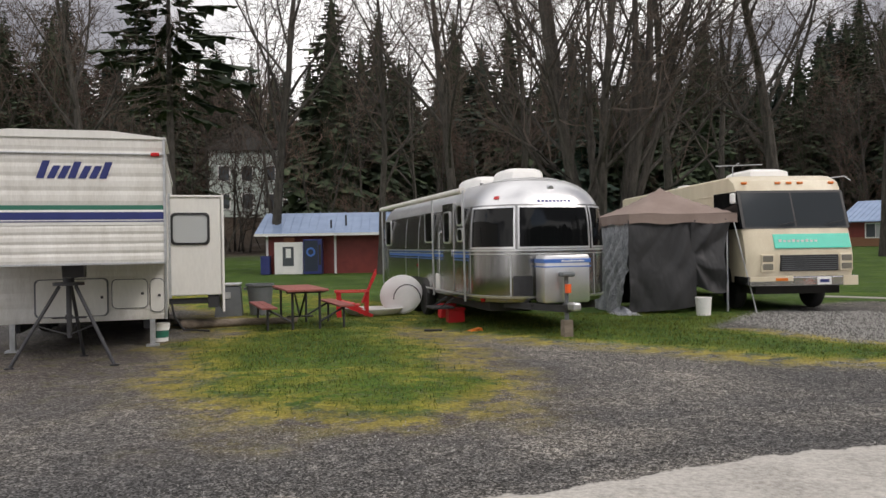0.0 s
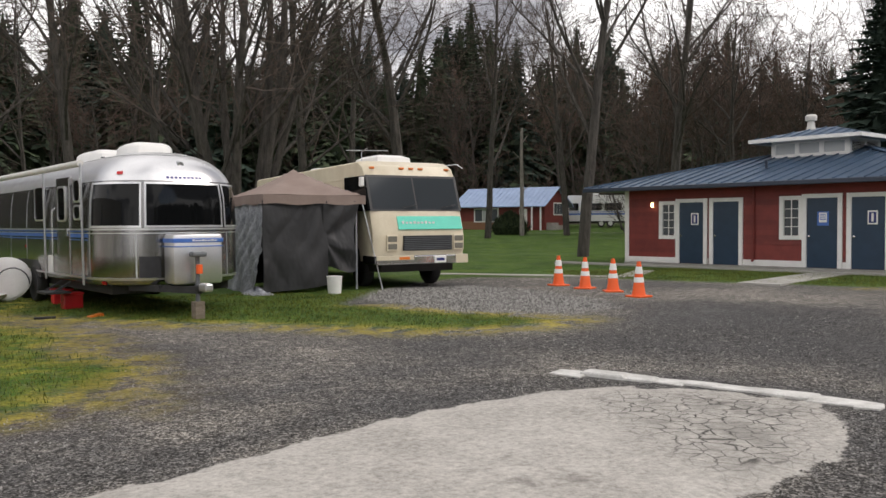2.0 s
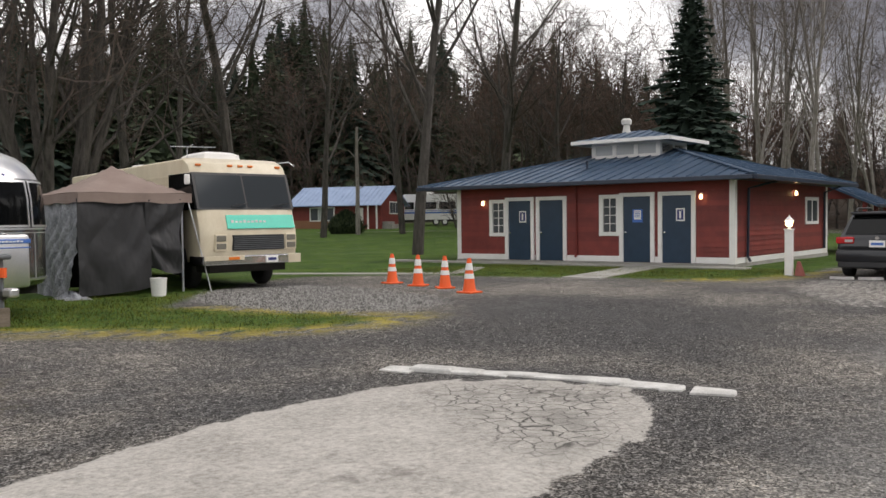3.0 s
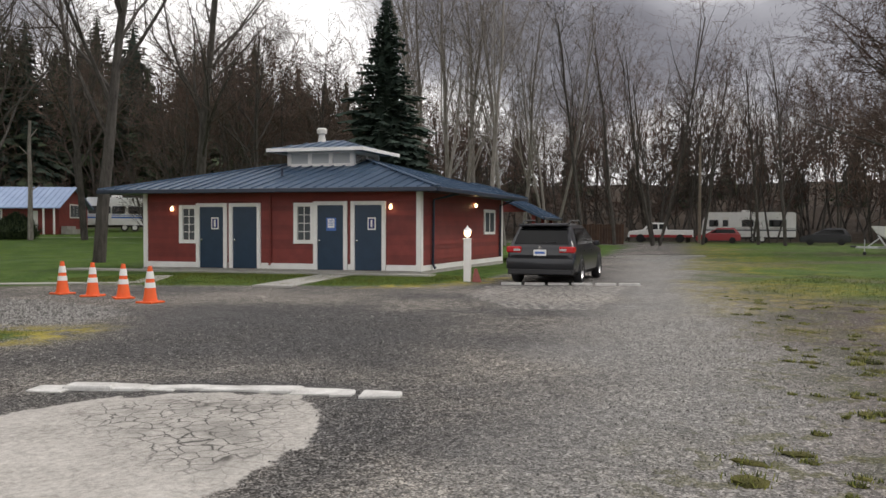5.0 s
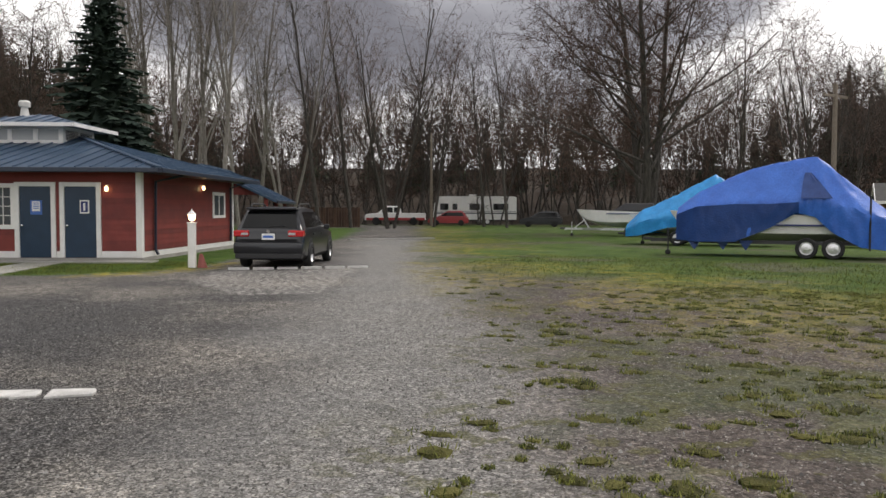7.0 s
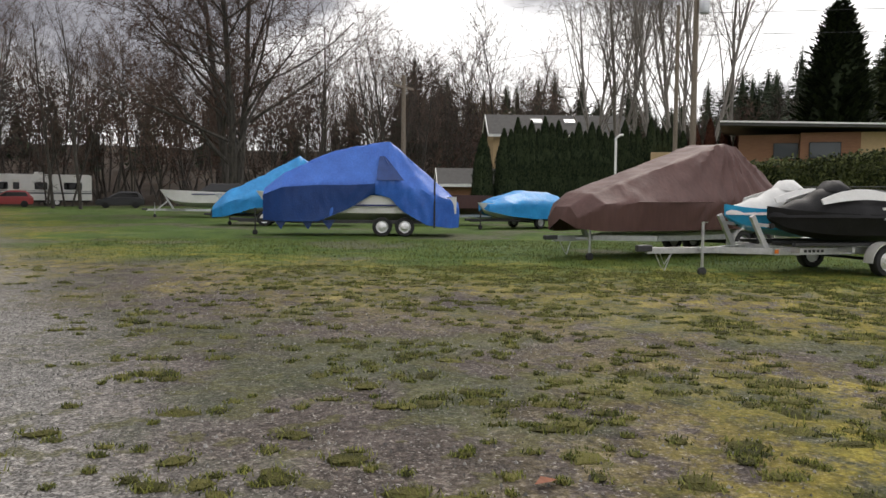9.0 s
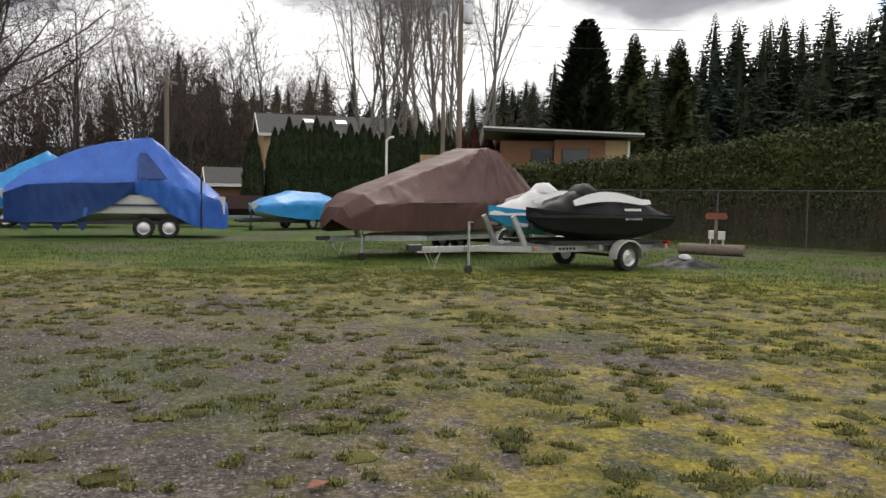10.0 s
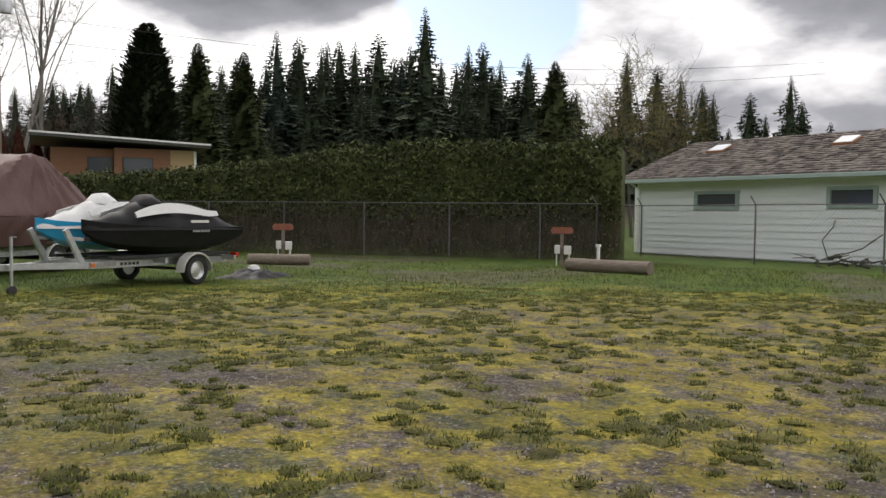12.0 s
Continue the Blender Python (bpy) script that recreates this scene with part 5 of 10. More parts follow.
def silver_camper():
    th = thing("camper_trailer", pose(-1.1, 14.02, 0, 0, 0, 25), "polished aluminium rounded travel trailer with a blue side stripe", "trailer")
    runs = [i * 0.1 for i in range(0, 23)] + [2.6, 3.4, 4.2, 5.0, 5.8, 6.6, 7.4, 8.2, 9.1]
    b, cap = Shape(), Shape()

    def level(z, out=0.0):
        right = [camper_point(max(q, 1e-6), z, out) for q in runs]
        left = [camper_point(-max(q, 1e-6), z, out) for q in reversed(runs[1:])]
        i = camper_inset(z)
        back = []
        w = 1.22 - i
        for k in range(9):
            a = math.pi * k / 8
            c, s_ = math.cos(a), math.sin(a)
            back.append((w * math.copysign(abs(c) ** 0.5, c), 8.05 - 0.3 * i + 0.72 * (1 - 0.7 * i) * abs(s_) ** 0.6, z))
        return right + back[1:-1] + left

    b.rings([level(z) for z, _ in CAMPER_SKIN])
    part("shell", b, "aluminium", th, "riveted aluminium shell", smooth=True)
    # thin overlay in lighter metal: the roof's sky reflection is put into its colour
    cap.rings([level(z, 0.005) for z in (2.2, 2.25, 2.31, 2.37, 2.44, 2.5, 2.56, 2.6, 2.64)], caps=False)
    cap.rings([[(x, y, z + 0.006) for x, y, z in level(q)] for q in (2.64, 2.7, 2.74)], caps=False)
    part("roof_cap", cap, "bright_aluminium", th, "aluminium roof dome with the sky's reflection put into a brighter colour", smooth=True)
    # seams of the riveted panels
    for q in (-0.78, 0.78, -1.72, 1.72, -3.1, -4.4, -5.7, -7.0, 3.1, 4.4, 5.7, 7.0):
        part("panel_seam", camper_patch(q - 0.012, q + 0.012, 0.6, 1.36 if abs(q) < 1 else 2.5, 0.006, 1, 14), "galvanised", th)
    # three front windows, the outer ones swept round the corners
    for q0, q1 in ((-1.62, -0.7), (-0.66, 0.66), (0.7, 1.62)):
        f = Shape()
        for a0, a1, z0, z1 in ((q0, q1, 1.44, 1.475), (q0, q1, 2.14, 2.17), (q0, q0 + 0.03, 1.475, 2.14), (q1 - 0.03, q1, 1.475, 2.14)):
            e_ = camper_patch(a0, a1, z0, z1, 0.03, 12 if a1 - a0 > 0.1 else 1, 1 if z1 - z0 < 0.1 else 5)
            f.add(e_.v, e_.f)
        ob = part("front_window", f, "bright_aluminium", th, smooth=True)
        part("pane", camper_patch(q0 + 0.03, q1 - 0.03, 1.475, 2.14, 0.018, 14, 5), "dark_glass", ob, smooth=True)
    for nm, z0, z1, o in (("belt_rail", 1.4, 1.43, 0.018), ("belt_rail", 1.345, 1.36, 0.01), ("bumper_rail", 0.6, 0.635, 0.02)):
        part(nm, camper_patch(-9.0, 9.0, z0, z1, o, 90, 1), "bright_aluminium", th)
    part("blue_stripe", camper_patch(-8.9, -1.8, 1.28, 1.34, 0.008, 20, 1), "blue_stripe", th)
    part("thin_stripe", camper_patch(-8.9, -1.8, 1.375, 1.395, 0.008, 20, 1), "blue_stripe", th)
    part("thin_stripe", camper_patch(-8.9, -1.8, 1.235, 1.25, 0.008, 20, 1), "blue_stripe", th)
    # the side with windows, door, hatch
    for y0, y1, z0, z1 in ((7.1, 7.8, 1.55, 2.15), (2.75, 3.4, 1.6, 2.2), (0.55, 0.9, 1.9, 2.24), (0.55, 0.9, 1.6, 1.8)):
        framed_window(th, "x", y0, y1, z0, z1, -1.205, -1, "dark_glass", "bright_aluminium", 0.03)
    do = part("door", Shape().box(-1.236, -1.17, 1.12, 1.9, 0.6, 2.32, 0.02), "aluminium", th, "rounded aluminium entry door")
    framed_window(do, "x", 1.3, 1.74, 1.58, 2.14, -1.236, -1, "dark_glass", "bright_aluminium", 0.03)
    part("door_handle", Shape().box(-1.27, -1.236, 1.16, 1.24, 1.3, 1.42, 0.008), "chrome", do)
    part("grab_rail", Shape().pipe([(-1.22, 2.0, 0.9), (-1.28, 2.0, 0.95), (-1.28, 2.0, 1.75), (-1.22, 2.0, 1.8)], 0.013), "chrome", th)
    part("service_hatch", Shape().box(-1.238, -1.2, 2.2, 2.5, 0.62, 0.94, 0.01), "white_paint", th)
    part("side_lamp", Shape().box(-1.24, -1.21, 4.1, 4.16, 1.05, 1.1, 0.01), "tail_red", th)
    part("door_step", Shape().box(-1.62, -1.2, 1.2, 1.8, 0.3, 0.34, 0.01).bar((-1.2, 1.25, 0.5), (-1.5, 1.25, 0.32), 0.03, 0.03).bar((-1.2, 1.75, 0.5), (-1.5, 1.75, 0.32), 0.03, 0.03), "dark_steel", th)
    # awning along the roof edge with its two arms
    aw = part("awning", Shape().tube((-1.28, 0.3, 2.5), (-1.28, 8.1, 2.5), 0.055, n=12), "grimy_white", th, "rolled white awning", smooth=True)
    for y in (0.3, 2.55, 8.0):
        part("awning_arm", Shape().pipe([(-1.28, y, 2.5), (-1.27, y, 1.5), (-1.26, y, 0.5)], 0.02, 6), "galvanised", aw)
    # roof
    for y, w, l, h in ((0.9, 0.36, 0.5, 0.2), (2.9, 0.42, 0.75, 0.2)):
        s = Shape()
        s.rings([[(x * w * q, y + v * l * q, z) for x, v in ((-0.8, -1), (0.8, -1), (1, -0.8), (1, 0.8), (0.8, 1), (-0.8, 1), (-1, 0.8), (-1, -0.8))] for q, z in ((1.0, 2.69), (1.0, 2.73), (0.97, 2.69 + h * 0.75), (0.88, 2.69 + h), (0.7, 2.73 + h), (0.3, 2.75 + h))])
        part("roof_unit", s, "white_paint", th, "white rooftop air conditioner", smooth=True)
    part("roof_vent", Shape().tube((-0.4, 1.9, 2.6), (-0.4, 1.9, 2.75), 0.04), "dark_steel", th)
    # front fittings
    for k in range(9):
        part("name_stroke", camper_patch(-0.3 + 0.076 * k, -0.245 + 0.076 * k, 2.23, 2.275, 0.014, 1, 1), "navy_trim", th)
    part("badge", Shape().tube((0.03, -0.4, 2.52), (0.03, -0.64, 2.47), 0.055, n=14), "galvanised", th)
    part("marker_lamp", camper_patch(-1.12, -1.02, 2.3, 2.35, 0.02, 2, 1), "tail_red", th)
    part("marker_lamp", camper_patch(-1.36, -1.28, 0.53, 0.58, 0.02, 2, 1), "tail_red", th)
    part("rock_guard", camper_patch(-0.74, -0.42, 0.64, 0.98, 0.012, 3, 2), "dark_steel", th)
    part("step_plate", camper_patch(-0.36, 0.2, 0.52, 0.6, 0.012, 3, 1), "galvanised", th)
    # gas bottle cover on the drawbar
    tongue = part("drawbar", Shape().bar((-0.75, -0.4, 0.48), (-0.1, -1.62, 0.46), 0.07, 0.11).bar((0.55, -0.4, 0.48), (-0.1, -1.62, 0.46), 0.07, 0.11).box(-0.16, -0.04, -1.85, -1.5, 0.44, 0.54, 0.02).bar((-0.5, -0.98, 0.5), (0.3, -0.98, 0.5), 0.05, 0.05), "dark_steel", th)
    part("coupler", Shape().box(-0.17, -0.03, -1.98, -1.72, 0.45, 0.58, 0.03), "galvanised", tongue)
    gb = part("bottle_cover", Shape().box(-0.42, 0.4, -1.4, -0.98, 0.54, 1.34, 0.05), "bright_aluminium", th, "aluminium gas bottle cover with a blue band", smooth=True)
    part("cover_band", Shape().box(-0.426, 0.406, -1.408, -0.97, 1.2, 1.27, 0.01), "blue_stripe", gb)
    part("cover_band", Shape().box(-0.426, 0.406, -1.406, -0.97, 1.13, 1.15, 0.006), "blue_stripe", gb)
    lettering(gb, "name_stroke", -0.12, 0.3, 1.22, 1.25, -1.409, 8, "white_paint", 0.2)
    jk = part("tongue_jack", Shape().tube((-0.1, -1.55, 0.12), (-0.1, -1.55, 0.98), 0.035).box(-0.22, 0.02, -1.66, -1.48, 0.98, 1.06, 0.03), "grey_plastic", th)
    part("jack_motor", Shape().tube((-0.1, -1.62, 0.72), (-0.1, -1.62, 0.86), 0.05), "cone_orange", jk)
    part("jack_foot", Shape().box(-0.18, -0.02, -1.63, -1.47, 0.0, 0.28, 0.01), "old_wood", jk, "weathered timber block")
    part("underbody", Shape().box(-1.0, 1.0, -0.3, 7.2, 0.36, 0.56), "underside", th)
    for y in (3.55, 4.5):
        for x, o in ((-1.14, -1), (1.14, 1)):
            wheel(th, x, y, 0.36, 0.36, 0.2, "galvanised", o)
    part("wheel_arch", Shape().prism([(3.05, 0.5), (3.12, 0.74), (3.3, 0.82), (4.75, 0.82), (4.93, 0.74), (5.0, 0.5)], -1.228, -0.9, "x"), "black_plastic", th)


silver_camper()
for x, y in ((-2.75, 14.95), (-3.1, 16.0)):
    s = Shape().box(-0.16, 0.16, -0.13, 0.13, 0.0, 0.28, 0.02)
    th = thing("crate", pose(x, y, 0, 0, 0, 24), "red plastic crate on the grass beside the camper", "crate", "red crates")
    part("bin", s, "red_plastic", th)
    part("rim", Shape().box(-0.175, 0.175, -0.145, 0.145, 0.26, 0.3, 0.01), "red_plastic", th)
solo("wheel_chock", Shape().prism([(-0.12, 0), (0.14, 0), (0.1, 0.07), (-0.1, 0.03)], -0.06, 0.06, "y"), "lamp_amber", "yellow wheel chock on the moss under the camper", "chock", m=pose(-2.15, 13.35, 0, 0, 0, 35))
solo("rubber_mat", Shape().box(-0.16, 0.16, -0.07, 0.07, 0, 0.03, 0.01), "black_rubber", "small black rubber piece on the moss", "mat", m=pose(-2.9, 13.4, 0.004, 0, 0, 10))


# ---- motorhome ----
def motorhome():
    th = thing("motorhome", pose(3.07, 17.1, 0, 0, 0, 15), "cream 1980s motorhome with a turquoise front panel", "motorhome")
    W = 2.35
    side = Shape()
    prof = [(0.18, 0.62), (0.0, 0.72), (-0.06, 1.1), (-0.02, 1.35), (0.1, 1.72), (0.42, 2.62), (0.5, 2.8), (0.8, 2.92), (8.3, 2.86), (8.35, 0.6)]

    def ring(x, k):
        return [(x, y * 1.0 + (0.06 * k if y < 0.6 else 0), z - (0.05 * k if z > 2.7 else 0)) for y, z in prof]

    side.rings([ring(0, 1), ring(0.06, 0.3), ring(0.25, 0), ring(W - 0.25, 0), ring(W - 0.06, 0.3), ring(W, 1)])
    part("body", side, "cream", th, smooth=True)
    for z in (2.05, 2.2, 2.35, 2.5):
        part("side_rib", Shape().box(-0.012, 0.002, 1.6, 8.2, z, z + 0.04, 0.004), "cream", th)
    # windscreen in two panes, leaning back
    lean = (0.42 - 0.1) / (2.62 - 1.72)

    def face(x0, x1, z0, z1, o0, o1):
        v = []
        for o in (o0, o1):
            for z in (z0, z1):
                y = 0.1 + lean * (z - 1.72) - o
                v += [(x0, y, z), (x1, y, z)]
        return v, [(0, 1, 3, 2), (4, 6, 7, 5), (0, 4, 5, 1), (2, 3, 7, 6), (0, 2, 6, 4), (1, 5, 7, 3)]

    fr = Shape()
    fr.add(*face(0.0, W, 1.76, 2.58, -0.02, 0.008))
    ws = part("windscreen", fr, "black_plastic", th, "two-part dark windscreen")
    for x0, x1 in ((0.06, W / 2 - 0.02), (W / 2 + 0.02, W - 0.06)):
        part("pane", Shape().add(*face(x0, x1, 1.8, 2.53, 0.0, 0.014)), "windscreen_glass", ws)
    for x in (0.75, 1.75):
        part("wiper", Shape().bar((x, 0.02, 1.83), (x + 0.42, 0.06, 1.9), 0.015, 0.02), "black_plastic", ws)
    for sx, o in ((0.0, -1), (W, 1)):
        part("side_glass", Shape().prism([(0.14, 1.76), (1.5, 1.76), (1.5, 2.56), (0.43, 2.56)], sx - 0.03, sx + 0.03, "x"), "dark_glass", th)
        if o < 0:
            ob = part("mirror", Shape().box(sx + o * 0.16 - 0.05, sx + o * 0.16 + 0.05, 0.18, 0.3, 2.3, 2.52, 0.03), "white_paint", th)
            part("mirror_arm", Shape().pipe([(sx, 0.3, 2.3), (sx + o * 0.16, 0.24, 2.34)], 0.014).pipe([(sx, 0.42, 2.55), (sx + o * 0.16, 0.24, 2.48)], 0.014), "black_plastic", ob)
    # nose: panel, grille, lamps
    part("front_panel", Shape().prism([(0.02, 1.36), (0.085, 1.62), (0.06, 1.64), (-0.045, 1.36), (-0.05, 1.34)], 0.62, W - 0.06, "x"), "teal_panel", th, "turquoise panel with a band of white marks")
    lettering(th, "name_stroke", 0.72, 1.6, 1.47, 1.53, 0.012, 9, "white_paint", 0.0, 0.4, 0.02)
    gr = part("grille", Shape().box(0.72, W - 0.36, -0.075, -0.02, 0.86, 1.2, 0.012), "black_plastic", th)
    for k in range(7):
        z = 0.895 + k * 0.042
        part("bar", Shape().box(0.74, W - 0.38, -0.092, -0.07, z, z + 0.014), "grey_plastic", gr)
    for x0 in (0.33, W - 0.3):
        hb = part("lamp_housing", Shape().box(x0 - 0.03, x0 + 0.25, -0.085, -0.03, 0.86, 1.22, 0.015), "cream", th)
        for z in (0.9, 1.07):
            part("headlight", Shape().box(x0, x0 + 0.22, -0.1, -0.08, z, z + 0.12, 0.012), "lamp_glass", hb)
    bp = part("bumper", Shape().box(-0.03, W - 0.04, -0.24, -0.04, 0.56, 0.76, 0.03).box(-0.03, 0.05, -0.1, 0.5, 0.56, 0.76, 0.02).box(W - 0.1, W - 0.02, -0.1, 0.5, 0.56, 0.76, 0.02), "chrome", th, "chromed front bumper")
    part("bumper_guard", Shape().box(-0.035, 0.9, -0.252, -0.23, 0.66, 0.76, 0.006), "cream", bp)
    part("bumper_guard", Shape().box(W - 0.36, W - 0.04, -0.252, -0.23, 0.56, 0.76, 0.006), "cream", bp)
    pl = part("number_plate", Shape().box(1.42, 1.72, -0.262, -0.245, 0.58, 0.74, 0.006), "white_paint", bp)
    part("plate_mark", Shape().box(1.47, 1.67, -0.266, -0.262, 0.63, 0.69), "navy_trim", pl)
    part("turn_lamp", Shape().box(0.52, 0.78, -0.262, -0.25, 0.67, 0.73, 0.006), "lamp_amber", bp)
    for x in (0.2, 0.95, 1.2, 1.45, W - 0.2):
        part("roof_lamp", Shape().box(x - 0.06, x + 0.06, 0.44, 0.5, 2.72, 2.77, 0.01), "lamp_amber", th)
    # roof
    part("roof_unit", Shape().rings([[(x, y, 2.9) for x, y in ((0.7, 1.2), (1.6, 1.2), (1.6, 2.5), (0.7, 2.5))], [(x, y, 3.06) for x, y in ((0.72, 1.24), (1.58, 1.24), (1.58, 2.48), (0.72, 2.48))], [(x, y, 3.13) for x, y in ((0.85, 1.45), (1.45, 1.45), (1.45, 2.35), (0.85, 2.35))]]), "white_paint", th, "white rooftop air conditioner")
    part("roof_vent", Shape().box(0.5, 0.95, 4.6, 5.1, 2.86, 3.0, 0.04), "white_paint", th)
    part("roof_vent", Shape().box(0.9, 1.3, 6.9, 7.4, 2.86, 3.02, 0.04), "white_paint", th)
    part("aerial", Shape().pipe([(0.2, 1.0, 2.85), (0.2, 1.0, 3.14), (0.2, 0.7, 3.2)], 0.01).bar((-0.2, 0.95, 3.16), (0.9, 1.05, 3.2), 0.02, 0.02), "galvanised", th)
    part("roof_rack", Shape().pipe([(2.2, 0.8, 2.85), (2.6, 0.7, 2.9), (2.72, 0.65, 2.8)], 0.012), "galvanised", th)
    part("underbody", Shape().box(0.25, W - 0.25, 0.1, 8.2, 0.38, 0.66), "underside", th)
    for y in (1.15, 5.9):
        for x, o in ((0.28, -1), (W - 0.28, 1)):
            wheel(th, x, y, 0.38, 0.38, 0.24, "grimy_white", o)
    part("wheel_arch", Shape().prism([(0.65, 0.6), (0.75, 0.9), (0.95, 1.02), (1.35, 1.02), (1.55, 0.9), (1.65, 0.6)], -0.006, 0.02, "x"), "black_plastic", th)


motorhome()


# ---- canopy with tarps ----
def canopy():
    th = thing("canopy", pose(0.76, 16.7, 0, 0, 0, 17), "tan pop-up canopy closed in with hanging tarps", "canopy")
    W, D = 2.1, 2.3
    for x, y in ((0.03, 0.03), (W - 0.03, 0.03), (0.03, D), (W - 0.03, D)):
        part("leg", Shape().box(x - 0.02, x + 0.02, y - 0.02, y + 0.02, 0, 2.0), "galvanised", th)
    roof = Shape()

    def grid(fn, nu, nv):
        v = [fn(i / nu, j / nv) for i in range(nu + 1) for j in range(nv + 1)]
        f = [(i * (nv + 1) + j, (i + 1) * (nv + 1) + j, (i + 1) * (nv + 1) + j + 1, i * (nv + 1) + j + 1) for i in range(nu) for j in range(nv)]
        return v, f

    def top(u, v):
        x, y = -0.12 + u * (W + 0.26), -0.12 + v * (D + 0.24)
        d = max(abs(u - 0.5), abs(v - 0.5)) * 2
        sag = 0.05 * math.sin(math.pi * d) * (1 - 0.6 * abs(abs(u - 0.5) - abs(v - 0.5)) * 2)
        return (x, y, 2.1 + 0.62 * (1 - d) - sag + 0.012 * math.sin(9 * u + 5 * v))

    roof.add(*grid(top, 16, 16))
    part("roof_cloth", roof, "tan_canopy", th, "faded tan fabric roof", smooth=True)
    val = Shape()
    per = [(-0.12, -0.12), (W + 0.14, -0.12), (W + 0.14, D + 0.12), (-0.12, D + 0.12)]
    ring_t, ring_b = [], []
    for i in range(4):
        (x0, y0), (x1, y1) = per[i], per[(i + 1) % 4]
        for k in range(16):
            t = k / 16
            x, y = x0 + (x1 - x0) * t, y0 + (y1 - y0) * t
            ring_t.append((x, y, 2.1))
            ring_b.append((x + 0.012 * math.sin(k * 2.1), y + 0.014 * math.sin(k * 1.7), 1.9 + 0.02 * math.sin(k * 0.9)))
    val.rings([ring_t, ring_b], caps=False)
    part("valance", val, "tan_canopy", th, smooth=True)

    def crease(x, z, seed):
        return 0.055 * noise.noise((x * 1.7 + 0.5 * z, z * 0.8, seed)) + 0.03 * noise.noise((x * 4.5 - 1.6 * z, z * 1.7, seed + 3)) + 0.012 * abs(noise.noise((x * 11 + 3 * z, z * 6, seed + 7)))

    def front(u, v):
        x = -0.14 + u * (0.62 * W + 0.12 + 0.05 * v)
        z = 1.98 - v * (1.92 - 0.1 * u * u)
        pull = 0.05 * math.sin(2.2 * math.pi * (u + 0.45 * v)) * v
        return (x, -0.05 - 1.5 * abs(crease(x, z, 2.0)) - pull - 0.05 * v, z)

    fr = Shape()
    fr.add(*grid(front, 50, 40))
    part("front_tarp", fr, "dark_tarp", th, "dark grey tarp hanging in folds", smooth=True)

    def gathered(u, v):
        waist = math.exp(-((v - 0.5) / 0.3) ** 2)
        x0 = 0.58 * W + 0.03 * v
        x1 = W * (1.0 - 0.05 * v) - 0.12 * waist
        x = x0 + (x1 - x0) * u
        z = 1.98 - v * (1.32 + 0.22 * u + 0.1 * math.sin(3 * u))
        ray = 0.05 * math.sin(9 * math.atan2(u + 0.05, 0.62 - v if abs(0.62 - v) > 0.05 else 0.05)) * min(1.0, 2.2 * u) * (0.4 + v)
        return (x, -0.07 - ray - 1.3 * abs(crease(x, z, 5.0)) - 0.1 * v * u, z)

    fr = Shape()
    fr.add(*grid(gathered, 36, 40))
    part("front_tarp", fr, "dark_tarp", th, "dark grey tarp gathered to one side", smooth=True)

    def left(u, v):
        z = 1.98 - v * 1.96
        fold = 0.06 * abs(math.sin(8 * u + 6 * v)) * v + 0.045 * abs(math.sin(15 * u - 11 * v + math.sin(7 * v))) + 0.03 * abs(math.sin(23 * u + 29 * v))
        return (-0.02 - fold - 0.24 * v * v * (1 - u * 0.4), 0.0 + u * D, z)

    lf = Shape()
    lf.add(*grid(left, 34, 34))
    part("side_tarp", lf, "silver_tarp", th, "crumpled silver tarp", smooth=True)
    heap = Shape()
    heap.add(*grid(lambda u, v: (-0.42 + 0.5 * u, -0.3 + 0.9 * v, 0.01 + 0.14 * math.sin(math.pi * u) * math.sin(math.pi * v) + 0.05 * math.sin(13 * u + 7 * v) * math.sin(math.pi * v) * math.sin(math.pi * u)), 24, 24))
    part("tarp_heap", heap, "silver_tarp", th, smooth=True)
    bk = Shape()
    bk.add(*grid(lambda u, v: (u * W, D + 0.03 * math.sin(12 * u) * v, 1.98 - v * 1.9), 20, 8))
    part("back_tarp", bk, "dark_tarp", th, smooth=True)
    rt = Shape()
    rt.add(*grid(lambda u, v: (W + 0.03 * math.sin(15 * u) * v, u * D, 1.98 - v * 1.5), 20, 8))
    part("right_tarp", rt, "dark_tarp", th, smooth=True)
    part("guy_pole", Shape().tube((W + 0.06, -0.12, 1.9), (2.5, -0.4, 0.0), 0.014), "galvanised", th)


canopy()
bucket(2.12, 16.45, 0, 0.16, 0.38, "white_paint", "white plastic bucket standing before the dark tarp")


# ---- washhouse ----
SKEW = Matrix(((1, 0.084, 0, 0), (0, 1, 0, 0), (0, 0, 1, 0), (0, 0, 0, 1)))


